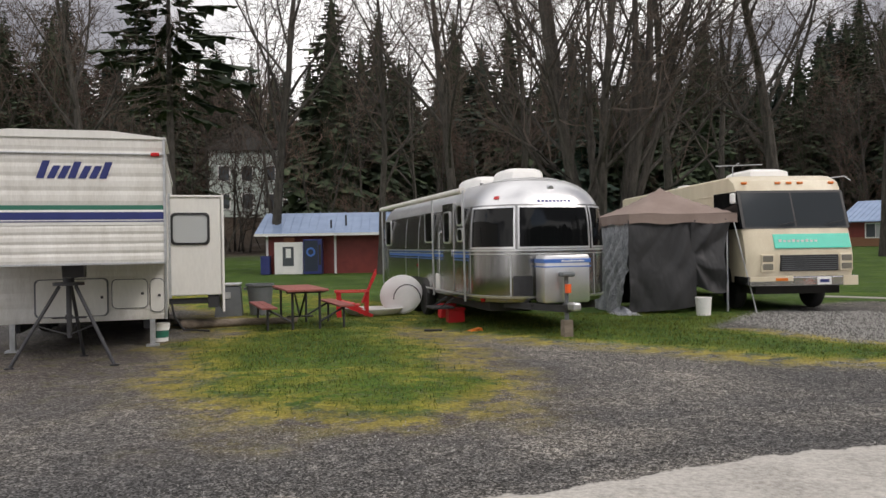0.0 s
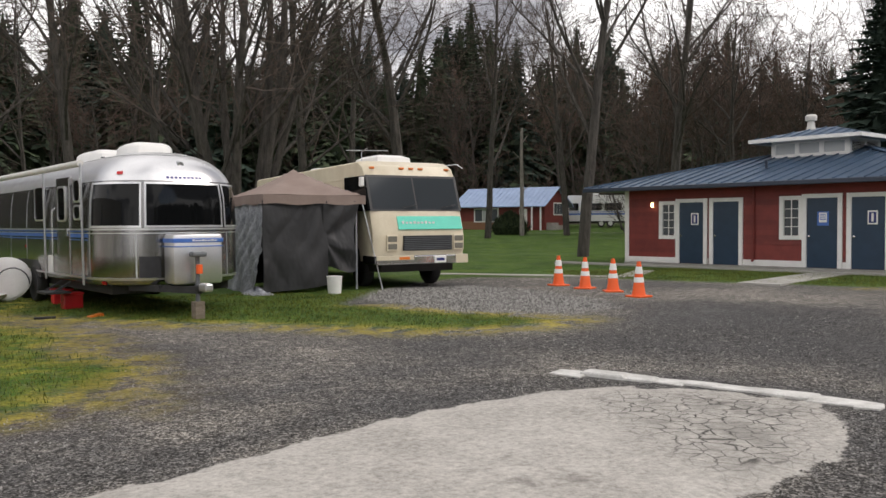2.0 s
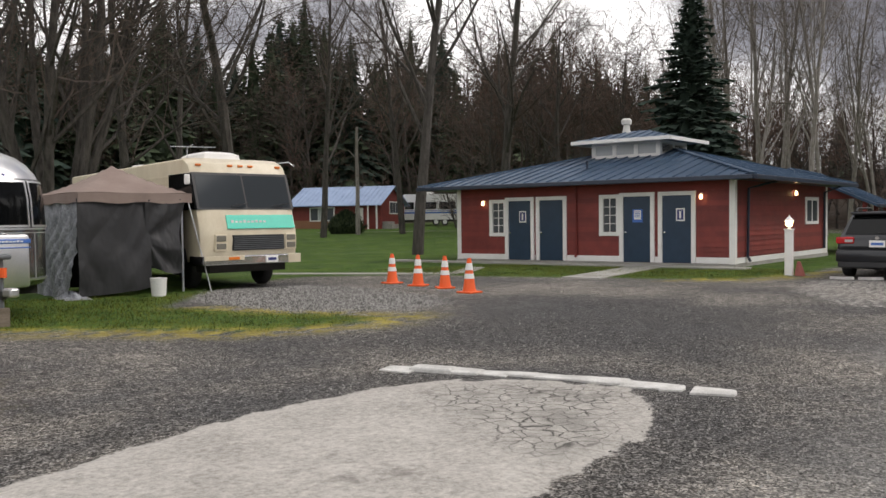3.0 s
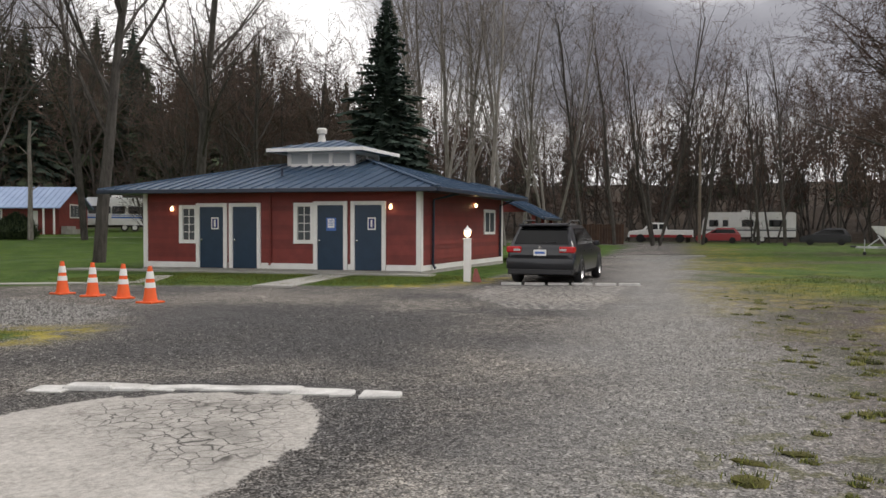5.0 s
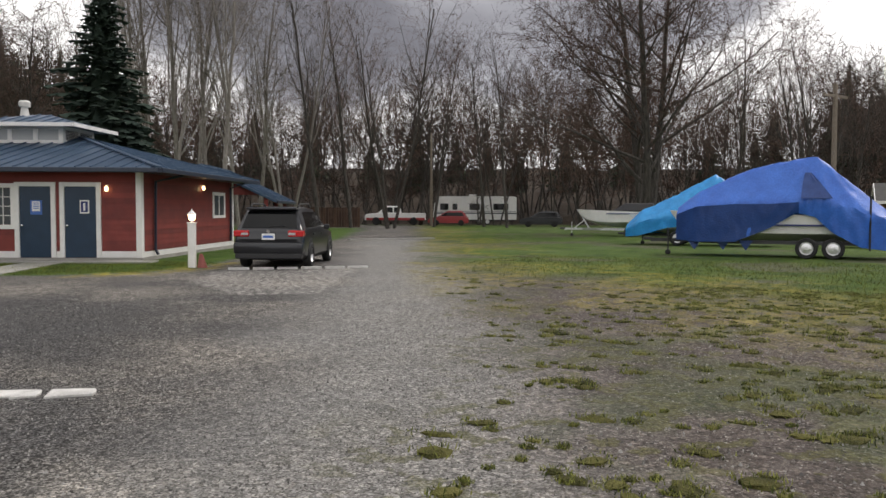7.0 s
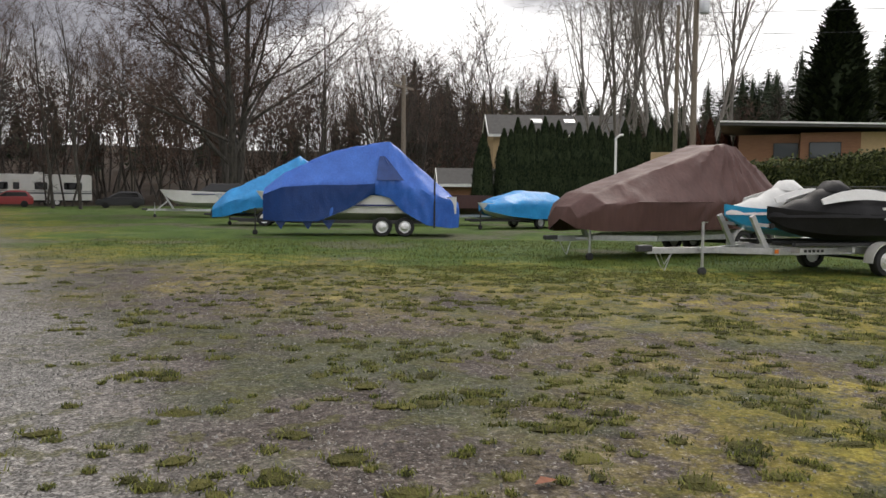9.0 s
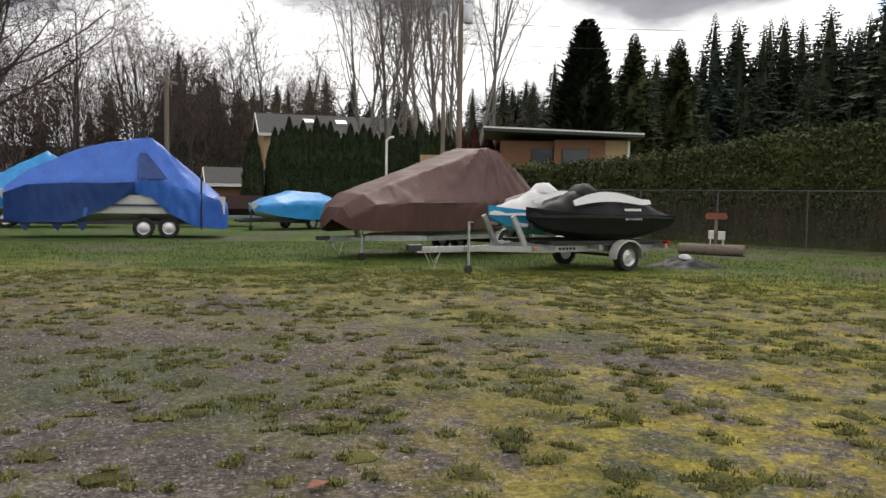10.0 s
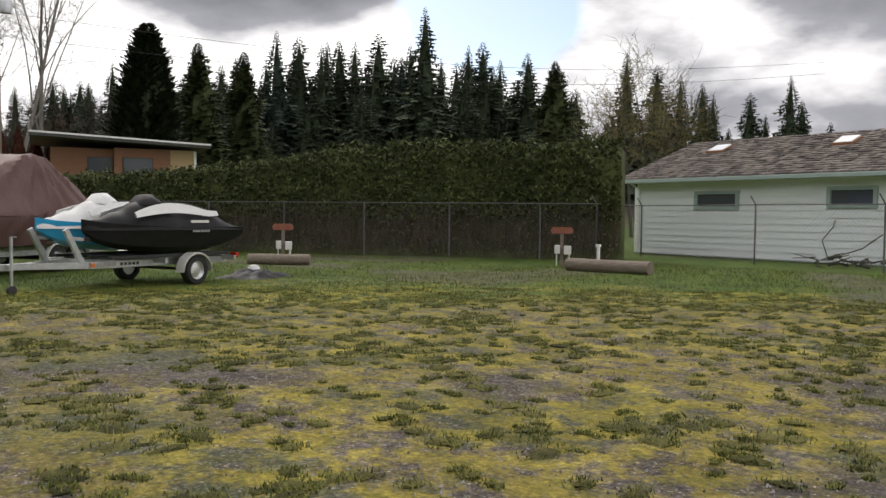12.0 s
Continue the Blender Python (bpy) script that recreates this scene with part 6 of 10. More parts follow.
def washhouse():
    th = thing("washhouse", pose(13.28, 24.8, 0, 0, 0, -62.2), "red clapboard washhouse with a blue metal hip roof and white trim", "building")
    L, D, H = 9.53, 8.8, 2.55

    def p(name, shape, mt, parent=th, label="", smooth=False):
        return part(name, shape.move(SKEW), mt, parent, label, smooth)

    p("foundation", Shape().box(-0.05, L + 0.05, -0.05, D + 0.05, -0.1, 0.11), "concrete")
    p("wall_core", Shape().box(0.06, L - 0.06, 0.06, D - 0.06, 0.1, H), "barn_red")
    doors = [(2.06, 2.92, 0.12, 2.08), (3.25, 4.11, 0.12, 2.08), (6.18, 7.05, 0.12, 2.12), (7.42, 8.3, 0.12, 2.12)]
    wins = [(1.44, 1.88, 1.02, 2.02), (5.51, 5.95, 1.04, 2.08)]
    gaps = [(a - 0.14, b + 0.14, 0.1, z1 + 0.13) for a, b, _, z1 in doors] + [(a - 0.14, b + 0.1, z0 - 0.13, z1 + 0.13) for a, b, z0, z1 in wins]
    z = 0.3
    while z < H - 0.01:
        z1 = min(z + 0.15, H)
        cuts = sorted((a, b) for a, b, g0, g1 in gaps if g0 < (z + z1) / 2 < g1)
        x = 0.13
        for a, b in cuts + [(L - 0.13, L)]:
            if a - x > 0.04:
                s = Shape()
                s.prism([(-0.002, z1), (-0.02, z + 0.004), (-0.02, z), (0.05, z), (0.05, z1)], x, a, "x")
                p("siding_board", s, "barn_red")
            x = max(x, b)
        s = Shape()
        s.prism([(L + 0.002, z1), (L + 0.02, z + 0.004), (L + 0.02, z), (L - 0.05, z), (L - 0.05, z1)], 0.13, D - 0.13, "y")
        p("siding_board", s, "barn_red")
        z = z1
    x = 0.13
    for a, b, g0, g1 in sorted(gaps):
        if g0 < 0.2:
            if a - x > 0.05:
                p("skirting_board", Shape().box(x, a, -0.03, 0.05, 0.12, 0.3), "white_paint")
            x = b
    p("skirting_board", Shape().box(x, L - 0.12, -0.03, 0.05, 0.12, 0.3), "white_paint")
    p("skirting_board", Shape().box(L - 0.05, L + 0.03, 0.13, D - 0.12, 0.12, 0.28), "white_paint")
    for x0, x1, y0, y1 in ((-0.03, 0.13, -0.035, 0.1), (L - 0.13, L + 0.035, -0.035, 0.13), (L - 0.1, L + 0.035, D - 0.13, D + 0.03)):
        p("corner_post", Shape().box(x0, x1, y0, y1, 0.11, H, 0.008), "white_paint")
    for k, (a, b, z0, z1) in enumerate(doors):
        d = p("door", Shape().box(a, b, 0.0, 0.05, z0, z1, 0.006), "dark_blue_door", th, "dark blue flush door in a white frame")
        p("door_frame", Shape().box(a - 0.13, a, -0.04, 0.06, 0.12, z1 + 0.12, 0.006).box(b, b + 0.13, -0.04, 0.06, 0.12, z1 + 0.12, 0.006).box(a, b, -0.04, 0.06, z1, z1 + 0.12, 0.006), "white_paint", d)
        p("knob", Shape().turn([(0.001, -0.07), (0.03, -0.065), (0.035, -0.05), (0.015, -0.03), (0.02, 0.0)], (a + 0.09, 0, 1.02), 12, "y"), "chrome", d, smooth=True)
        if k == 2:
            sg = p("notice", Shape().box(a + 0.3, a + 0.62, -0.012, 0.0, 1.33, 1.73), "blue_stripe", d)
            p("paper", Shape().box(a + 0.35, a + 0.57, -0.016, -0.012, 1.42, 1.7), "white_paint", sg, "white notice sheet")
            for zz in (1.49, 1.54, 1.59, 1.64):
                p("text_line", Shape().box(a + 0.38, a + 0.54, -0.018, -0.016, zz, zz + 0.02), "blue_stripe", sg)
        elif k != 1:
            sg = p("door_sign", Shape().box(a + 0.42, a + 0.68, -0.012, 0.0, 1.36, 1.74), "white_paint", d, "white sign with a plain dark mark")
            p("sign_field", Shape().box(a + 0.455, a + 0.645, -0.016, -0.012, 1.4, 1.7), "navy_trim", sg)
            p("sign_mark", Shape().box(a + 0.52, a + 0.58, -0.02, -0.016, 1.44, 1.66), "white_paint", sg)
    for a, b, z0, z1 in wins:
        w = p("window", Shape().box(a - 0.13, a, -0.04, 0.06, z0 - 0.12, z1 + 0.12, 0.006).box(b, b + 0.1, -0.04, 0.06, z0 - 0.12, z1 + 0.12, 0.006).box(a, b, -0.04, 0.06, z1, z1 + 0.12, 0.006).box(a, b, -0.05, 0.06, z0 - 0.12, z0, 0.006), "white_paint")
        for i in range(2):
            for j in range(4):
                w0, w1 = a + (b - a) * i / 2 + 0.01, a + (b - a) * (i + 1) / 2 - 0.01
                h0, h1 = z0 + (z1 - z0) * j / 4 + 0.01, z0 + (z1 - z0) * (j + 1) / 4 - 0.01
                p("pane", Shape().box(w0, w1, 0.01, 0.02, h0, h1), "window_glass", w)
        bars = Shape().box((a + b) / 2 - 0.01, (a + b) / 2 + 0.01, -0.01, 0.02, z0, z1)
        for j in (1, 2, 3):
            zz = z0 + (z1 - z0) * j / 4
            bars.box(a, b, -0.01, 0.02, zz - 0.01, zz + 0.01)
        p("glazing_bars", bars, "white_paint", w)
    # side window
    w = p("window", Shape().box(L - 0.02, L + 0.05, 6.3, 6.42, 1.18, 2.12).box(L - 0.02, L + 0.05, 7.6, 7.72, 1.18, 2.12).box(L - 0.02, L + 0.05, 6.42, 7.6, 2.0, 2.12).box(L - 0.02, L + 0.05, 6.42, 7.6, 1.18, 1.28).box(L, L + 0.04, 6.98, 7.04, 1.28, 2.0), "white_paint")
    p("pane", Shape().box(L + 0.022, L + 0.03, 6.42, 7.6, 1.28, 2.0), "window_glass", w)
    # wall lamps that burn by day
    for x, y, zz, nx in ((1.1, -0.02, 2.0, 0), (8.62, -0.02, 2.04, 0), (L + 0.02, 5.1, 2.2, 1)):
        s = Shape().turn([(0.001, -0.05), (0.035, -0.05), (0.05, 0.0), (0.045, 0.06), (0.02, 0.09), (0.001, 0.09)], (x + 0.08 * nx, y - 0.08 * (1 - nx), zz), 14)
        lp = p("wall_lamp", Shape().box(x - 0.03, x + 0.03 + 0.06 * nx, y - 0.07 * (1 - nx), y + 0.02, zz + 0.09, zz + 0.13, 0.008), "white_paint")
        p("globe", s, "lit_bulb", lp, "glowing warm glass globe", True)
    p("downpipe", Shape().pipe([(4.6, -0.05, 2.6), (4.6, -0.06, 0.35), (4.6, -0.12, 0.25)], 0.035), "barn_red")
    p("downpipe", Shape().pipe([(L + 0.7, 1.4, 2.5), (L + 0.08, 0.9, 2.3), (L + 0.07, 0.85, 0.3), (L + 0.15, 0.85, 0.16)], 0.04), "slate_trim", label="dark blue downpipe")
    p("downpipe", Shape().pipe([(L + 0.7, 8.0, 2.5), (L + 0.08, 8.3, 2.3), (L + 0.07, 8.3, 0.3)], 0.04), "slate_trim")
    # hip roof
    x0, x1, y0, y1, ze = -1.15, L + 0.8, -0.75, D + 0.75, 2.62
    rx0, rx1, ry, zr = 3.85, 5.85, 4.2, 3.86
    eave = [(x0, y0), (x1, y0), (x1, y1), (x0, y1)]
    s = Shape()
    s.add([(x, y, ze) for x, y in eave] + [(rx0, ry, zr), (rx1, ry, zr)] + [(x, y, ze - 0.06) for x, y in eave], [(0, 1, 5, 4), (1, 2, 5), (2, 3, 4, 5), (3, 0, 4), (6, 9, 8, 7)])
    roof = p("roof", s, "metal_roof", label="blue standing-seam metal hip roof")
    n = 28
    for k in range(n):
        x = x0 + (x1 - x0) * (k + 0.5) / n
        t = min(1.0, (x - x0) / (rx0 - x0)) if x < rx0 else min(1.0, (x1 - x) / (x1 - rx1))
        p("roof_seam", Shape().bar((x, y0, ze + 0.015), (x, y0 + (ry - y0) * t, ze + (zr - ze) * t + 0.015), 0.035, 0.05), "metal_roof", roof)
    for k in range(22):
        y = y0 + (y1 - y0) * (k + 0.5) / 22
        t = (y - y0) / (ry - y0) if y < ry else (y1 - y) / (y1 - ry)
        p("roof_seam", Shape().bar((x1, y, ze + 0.015), (x1 + (rx1 - x1) * t, y, ze + (zr - ze) * t + 0.015), 0.035, 0.05), "metal_roof", roof)
    for a, b in (((x0, y0), (rx0, ry)), ((x1, y0), (rx1, ry)), ((x1, y1), (rx1, ry))):
        p("hip_cap", Shape().bar((*a, ze + 0.03), (*b, zr + 0.03), 0.16, 0.04), "metal_roof", roof)
    p("gutter", Shape().box(x0, x1, y0 - 0.09, y0 + 0.02, ze - 0.13, ze - 0.0, 0.02), "slate_trim", roof, "dark blue gutter")
    p("gutter", Shape().box(x1 - 0.02, x1 + 0.09, y0, y1, ze - 0.13, ze - 0.0, 0.02), "slate_trim", roof, "dark blue gutter")
    p("soffit", Shape().box(x0 + 0.03, x1 - 0.03, y0 + 0.03, y1 - 0.03, ze - 0.1, ze - 0.062), "slate_trim", roof)
    p("roof_pipe", Shape().tube((4.4, 1.0, 3.1), (4.4, 1.0, 3.36), 0.04), "slate_trim", roof)
    # lantern on top
    cx0, cx1, cy0, cy1 = 3.45, 5.95, 3.0, 5.1
    lan = p("roof_lantern", Shape().box(cx0, cx1, cy0, cy1, 3.4, 3.66, 0.01).box(cx0, cx1, cy0, cy1, 4.0, 4.14), "white_paint", label="white louvred roof lantern")
    for k in range(4):
        x = cx0 + (cx1 - cx0 - 0.14) * k / 3
        p("lantern_post", Shape().box(x, x + 0.14, cy0 - 0.01, cy0 + 0.1, 3.64, 4.02), "white_paint", lan)
        if k < 3:
            p("lantern_pane", Shape().box(x + 0.14, x + 0.14 + (cx1 - cx0 - 0.14) / 3 - 0.14, cy0 + 0.04, cy0 + 0.06, 3.66, 4.0), "frost_glass", lan)
    for k in range(3):
        y = cy0 + (cy1 - cy0 - 0.14) * k / 2
        p("lantern_post", Shape().box(cx1 - 0.1, cx1 + 0.01, y, y + 0.14, 3.64, 4.02), "white_paint", lan)
    for k in range(7):
        zz = 3.67 + k * 0.048
        p("louvre", Shape().bar((cx1 - 0.04, cy0 + 0.1, zz), (cx1 - 0.04, cy1 - 0.1, zz), 0.06, 0.014), "grimy_white", lan)
    p("lantern_core", Shape().box(cx0 + 0.15, cx1 - 0.15, cy0 + 0.15, cy1 - 0.15, 3.5, 4.1), "underside", lan)
    a, b, c, d = cx0 - 0.5, cx1 + 0.55, cy0 - 0.5, cy1 + 0.55
    m = ((a + b) / 2, (c + d) / 2)
    s = Shape()
    s.add([(a, c, 4.16), (b, c, 4.16), (b, d, 4.16), (a, d, 4.16), (m[0] - 0.3, m[1], 4.56), (m[0] + 0.3, m[1], 4.56), (a, c, 4.1), (b, c, 4.1), (b, d, 4.1), (a, d, 4.1)], [(0, 1, 5, 4), (1, 2, 5), (2, 3, 4, 5), (3, 0, 4), (6, 9, 8, 7)])
    lr = p("lantern_roof", s, "metal_roof", lan)
    for k in range(9):
        x = a + (b - a) * (k + 0.5) / 9
        t = min(1.0, min(x - a, b - x) / (m[0] - 0.3 - a))
        p("roof_seam", Shape().bar((x, c, 4.175), (x, c + (m[1] - c) * t, 4.175 + 0.4 * t), 0.03, 0.04), "metal_roof", lr)
    p("lantern_fascia", Shape().box(a, b, c - 0.03, c, 4.05, 4.17).box(b, b + 0.03, c, d, 4.05, 4.17).box(a - 0.03, a, c, d, 4.05, 4.17), "white_paint", lan)
    p("vent_stack", Shape().turn([(0.19, 4.4), (0.12, 4.75), (0.1, 4.9), (0.17, 4.92), (0.18, 5.06), (0.13, 5.12), (0.001, 5.13)], (4.3, 3.9, -0.12), 16), "grimy_white", lan, smooth=True)


washhouse()


def carport():
    th = thing("carport", pose(13.28, 24.8, 0, 0, 0, -62.2), "open red shed with a dark blue gable roof behind the washhouse", "shed")
    y0, y1 = 10.4, 16.0
    s = Shape().prism([(5.6, 1.95), (8.6, 3.35), (11.7, 1.88), (11.7, 1.78), (8.6, 3.22), (5.6, 1.85)], y0, y1, "y")
    rf = part("roof", s, "metal_roof", th)
    for k in range(12):
        y = y0 + (y1 - y0) * (k + 0.5) / 12
        part("roof_seam", Shape().bar((8.62, y, 3.37), (11.7, y, 1.9), 0.04, 0.04), "metal_roof", rf)
    part("gutter", Shape().box(11.68, 11.8, y0, y1, 1.76, 1.88, 0.02), "slate_trim", rf)
    for y in (10.6, 13.2, 15.8):
        part("post", Shape().box(11.2, 11.35, y - 0.07, y + 0.07, 0, 1.98), "barn_red", th)
    part("gable", Shape().prism([(6.2, 2.1), (8.6, 3.2), (11.0, 2.1)], y0 + 0.25, y0 + 0.32, "y"), "barn_red", th)
    part("back_wall", Shape().box(6.2, 6.3, 10.5, 15.9, 0, 2.1), "barn_red", th)
    for z0, z1 in ((0.5, 0.62), (0.9, 1.05), (1.4, 1.5)):
        part("rail", Shape().box(11.22, 11.32, 10.6, 15.8, z0, z1), "barn_red", th)


carport()


# ---- paths, kerbs, cones ----
def slab_path(name, pts, w, label, z=0.03, mt="concrete"):
    s = Shape()
    for (xa, ya), (xb, yb) in zip(pts, pts[1:]):
        s.bar((xa, ya, z - 0.04), (xb, yb, z - 0.04), w, 0.1)
    return solo(name, s, mt, label, "path", "structure")


slab_path("pavement", [(11.75, 15.5), (17.5, 19.0)], 1.0, "pale concrete walk across the lawn to the doors")
slab_path("pavement", [(11.6, 26.6), (17.45, 15.6)], 0.7, "narrow concrete walk along the washhouse", 0.05)
slab_path("pavement", [(5.6, 22.2), (10.2, 18.9), (12.0, 21.2)], 0.55, "narrow concrete walk beside the lawn", 0.02)
slab_path("pavement", [(-2, 73), (40, 54)], 0.9, "far concrete walk across the lawn", 0.6)
slab_path("pavement", [(35.2, 20.3), (39.2, 17.6)], 0.4, "pale concrete edge at the road's end", 0.05)


def worn_strip():
    th = thing("kerb_strip", pose(0, 0, 0), "broken white-painted concrete strip across the road", "kerb", kind="structure")
    r = random.Random(8)
    a, b = Vector((3.0, 6.66)), Vector((5.03, 4.12))
    cuts = [0, 0.09, 0.21, 0.29, 0.38, 0.46, 0.56, 0.62, 0.72, 0.83, 0.87, 0.91, 1.0]
    d = (b - a)
    nrm = Vector((d.y, -d.x)).normalized()
    for t0, t1 in zip(cuts, cuts[1:]):
        w0, w1 = r.uniform(0.07, 0.15) + 0.1 * max(0, 0.25 - t0), r.uniform(0.07, 0.15) + 0.1 * max(0, 0.25 - t1)
        if t0 == 0.87:
            continue
        p0, p1 = a + d * (t0 - 0.008), a + d * (t1 + 0.008)
        bow = -0.17 * math.sin(math.pi * (t0 + t1) / 2)
        p0, p1 = p0 + nrm * bow, p1 + nrm * bow
        h = r.uniform(0.012, 0.045)
        base = [(p0 - nrm * w0), (p1 - nrm * w1), (p1 + d.normalized() * r.uniform(-0.02, 0.02)), (p1 + nrm * w1), (p0 + nrm * w0)]
        mid = (p0 + p1) / 2
        top = [mid + (q - mid) * 0.9 for q in base]
        part("block", Shape().rings([[(q.x, q.y, 0.0) for q in base], [(q.x, q.y, h * 0.7) for q in base], [(q.x, q.y, h) for q in top]]), "worn_white_strip", th)


worn_strip()


def stall_line():
    th = thing("kerb_strip", pose(0, 0, 0), "row of white concrete blocks along the parking bay", "kerb", kind="structure")
    a, b = Vector((16.35, 12.2)), Vector((18.6, 9.45))
    for k in range(6):
        p0, p1 = a.lerp(b, k / 6 + 0.012), a.lerp(b, (k + 1) / 6 - 0.012)
        part("block", Shape().bar((p0.x, p0.y, 0.02), (p1.x, p1.y, 0.02), 0.16, 0.07), "worn_white_strip", th)


stall_line()


def cone():
    th = thing("traffic_cone", pose(0, 0, 0), "orange traffic cone with two white bands", "traffic cone", "cones by the road")
    part("base", Shape().box(-0.19, 0.19, -0.19, 0.19, 0, 0.035, 0.01), "cone_orange", th)
    part("body", Shape().turn([(0.145, 0.03), (0.125, 0.09), (0.045, 0.66), (0.035, 0.7), (0.025, 0.7), (0.02, 0.6)], n=20), "cone_orange", th, smooth=True)

    def r(z):
        return 0.129 - (z - 0.09) * 0.1404

    for z0, z1 in ((0.29, 0.39), (0.46, 0.6)):
        part("band", Shape().turn([(r(z0) + 0.003, z0), (r(z1) + 0.003, z1), (r(z1) - 0.002, z1), (r(z0) - 0.002, z0)], n=20), "reflective", th, "white reflective band", True)
    return th


CONES = [(7.42, 16.95, 10), (7.62, 15.93, 40), (7.83, 15.0, 75), (7.74, 13.72, 20)]
c0 = cone()
c0.matrix_world = pose(CONES[0][0], CONES[0][1], 0, 0, 0, CONES[0][2])
for x, y, a in CONES[1:]:
    copy_thing(c0, pose(x, y, 0, 0, 0, a))


def lamp_post():
    th = thing("lamp_post", pose(16.5, 13.42, 0, 0, 0, 30) @ Matrix.Diagonal((1, 1, 0.89, 1)), "square white wooden lamp post with a small lantern", "lamp")
    part("post", Shape().box(-0.09, 0.09, -0.09, 0.09, 0, 1.28, 0.01), "white_paint", th)
    part("post_cap", Shape().box(-0.11, 0.11, -0.11, 0.11, 1.27, 1.3, 0.006), "white_paint", th)
    ln = part("lantern", Shape().turn([(0.05, 1.3), (0.03, 1.34), (0.05, 1.36)], n=8), "white_paint", th)
    part("lantern_cap", Shape().turn([(0.125, 1.52), (0.06, 1.6), (0.015, 1.64), (0.015, 1.68), (0.001, 1.69)], n=8), "white_paint", ln)
    part("globe", Shape().turn([(0.05, 1.36), (0.085, 1.4), (0.095, 1.5), (0.09, 1.52)], n=8), "lit_bulb", ln, "glowing glass")
    return th


lamp_post()
solo("traffic_cone", Shape().turn([(0.13, 0), (0.12, 0.04), (0.04, 0.36), (0.001, 0.37)], n=16), "faded_red_wood", "small faded cone leaning on the lamp post", "traffic cone", m=pose(16.62, 13.2, 0, 0, -6, 0), smooth=True)


# ---- parked cars ----
def car_body(outline, w):
    """A body from an outline of (y, z) pairs, its flanks drawn in a little."""
    s = Shape()
    h = w / 2
    s.rings([[(x, y, z) for y, z in outline] for x in (-h + 0.07, h - 0.07)])
    cy = sum(y for y, _ in outline) / len(outline)
    for sx in (-1, 1):
        s.rings([[(sx * (h - 0.07), y, z) for y, z in outline], [(sx * h, cy + (y - cy) * 0.985, 0.62 + (z - 0.62) * 0.9) for y, z in outline]])
    return s


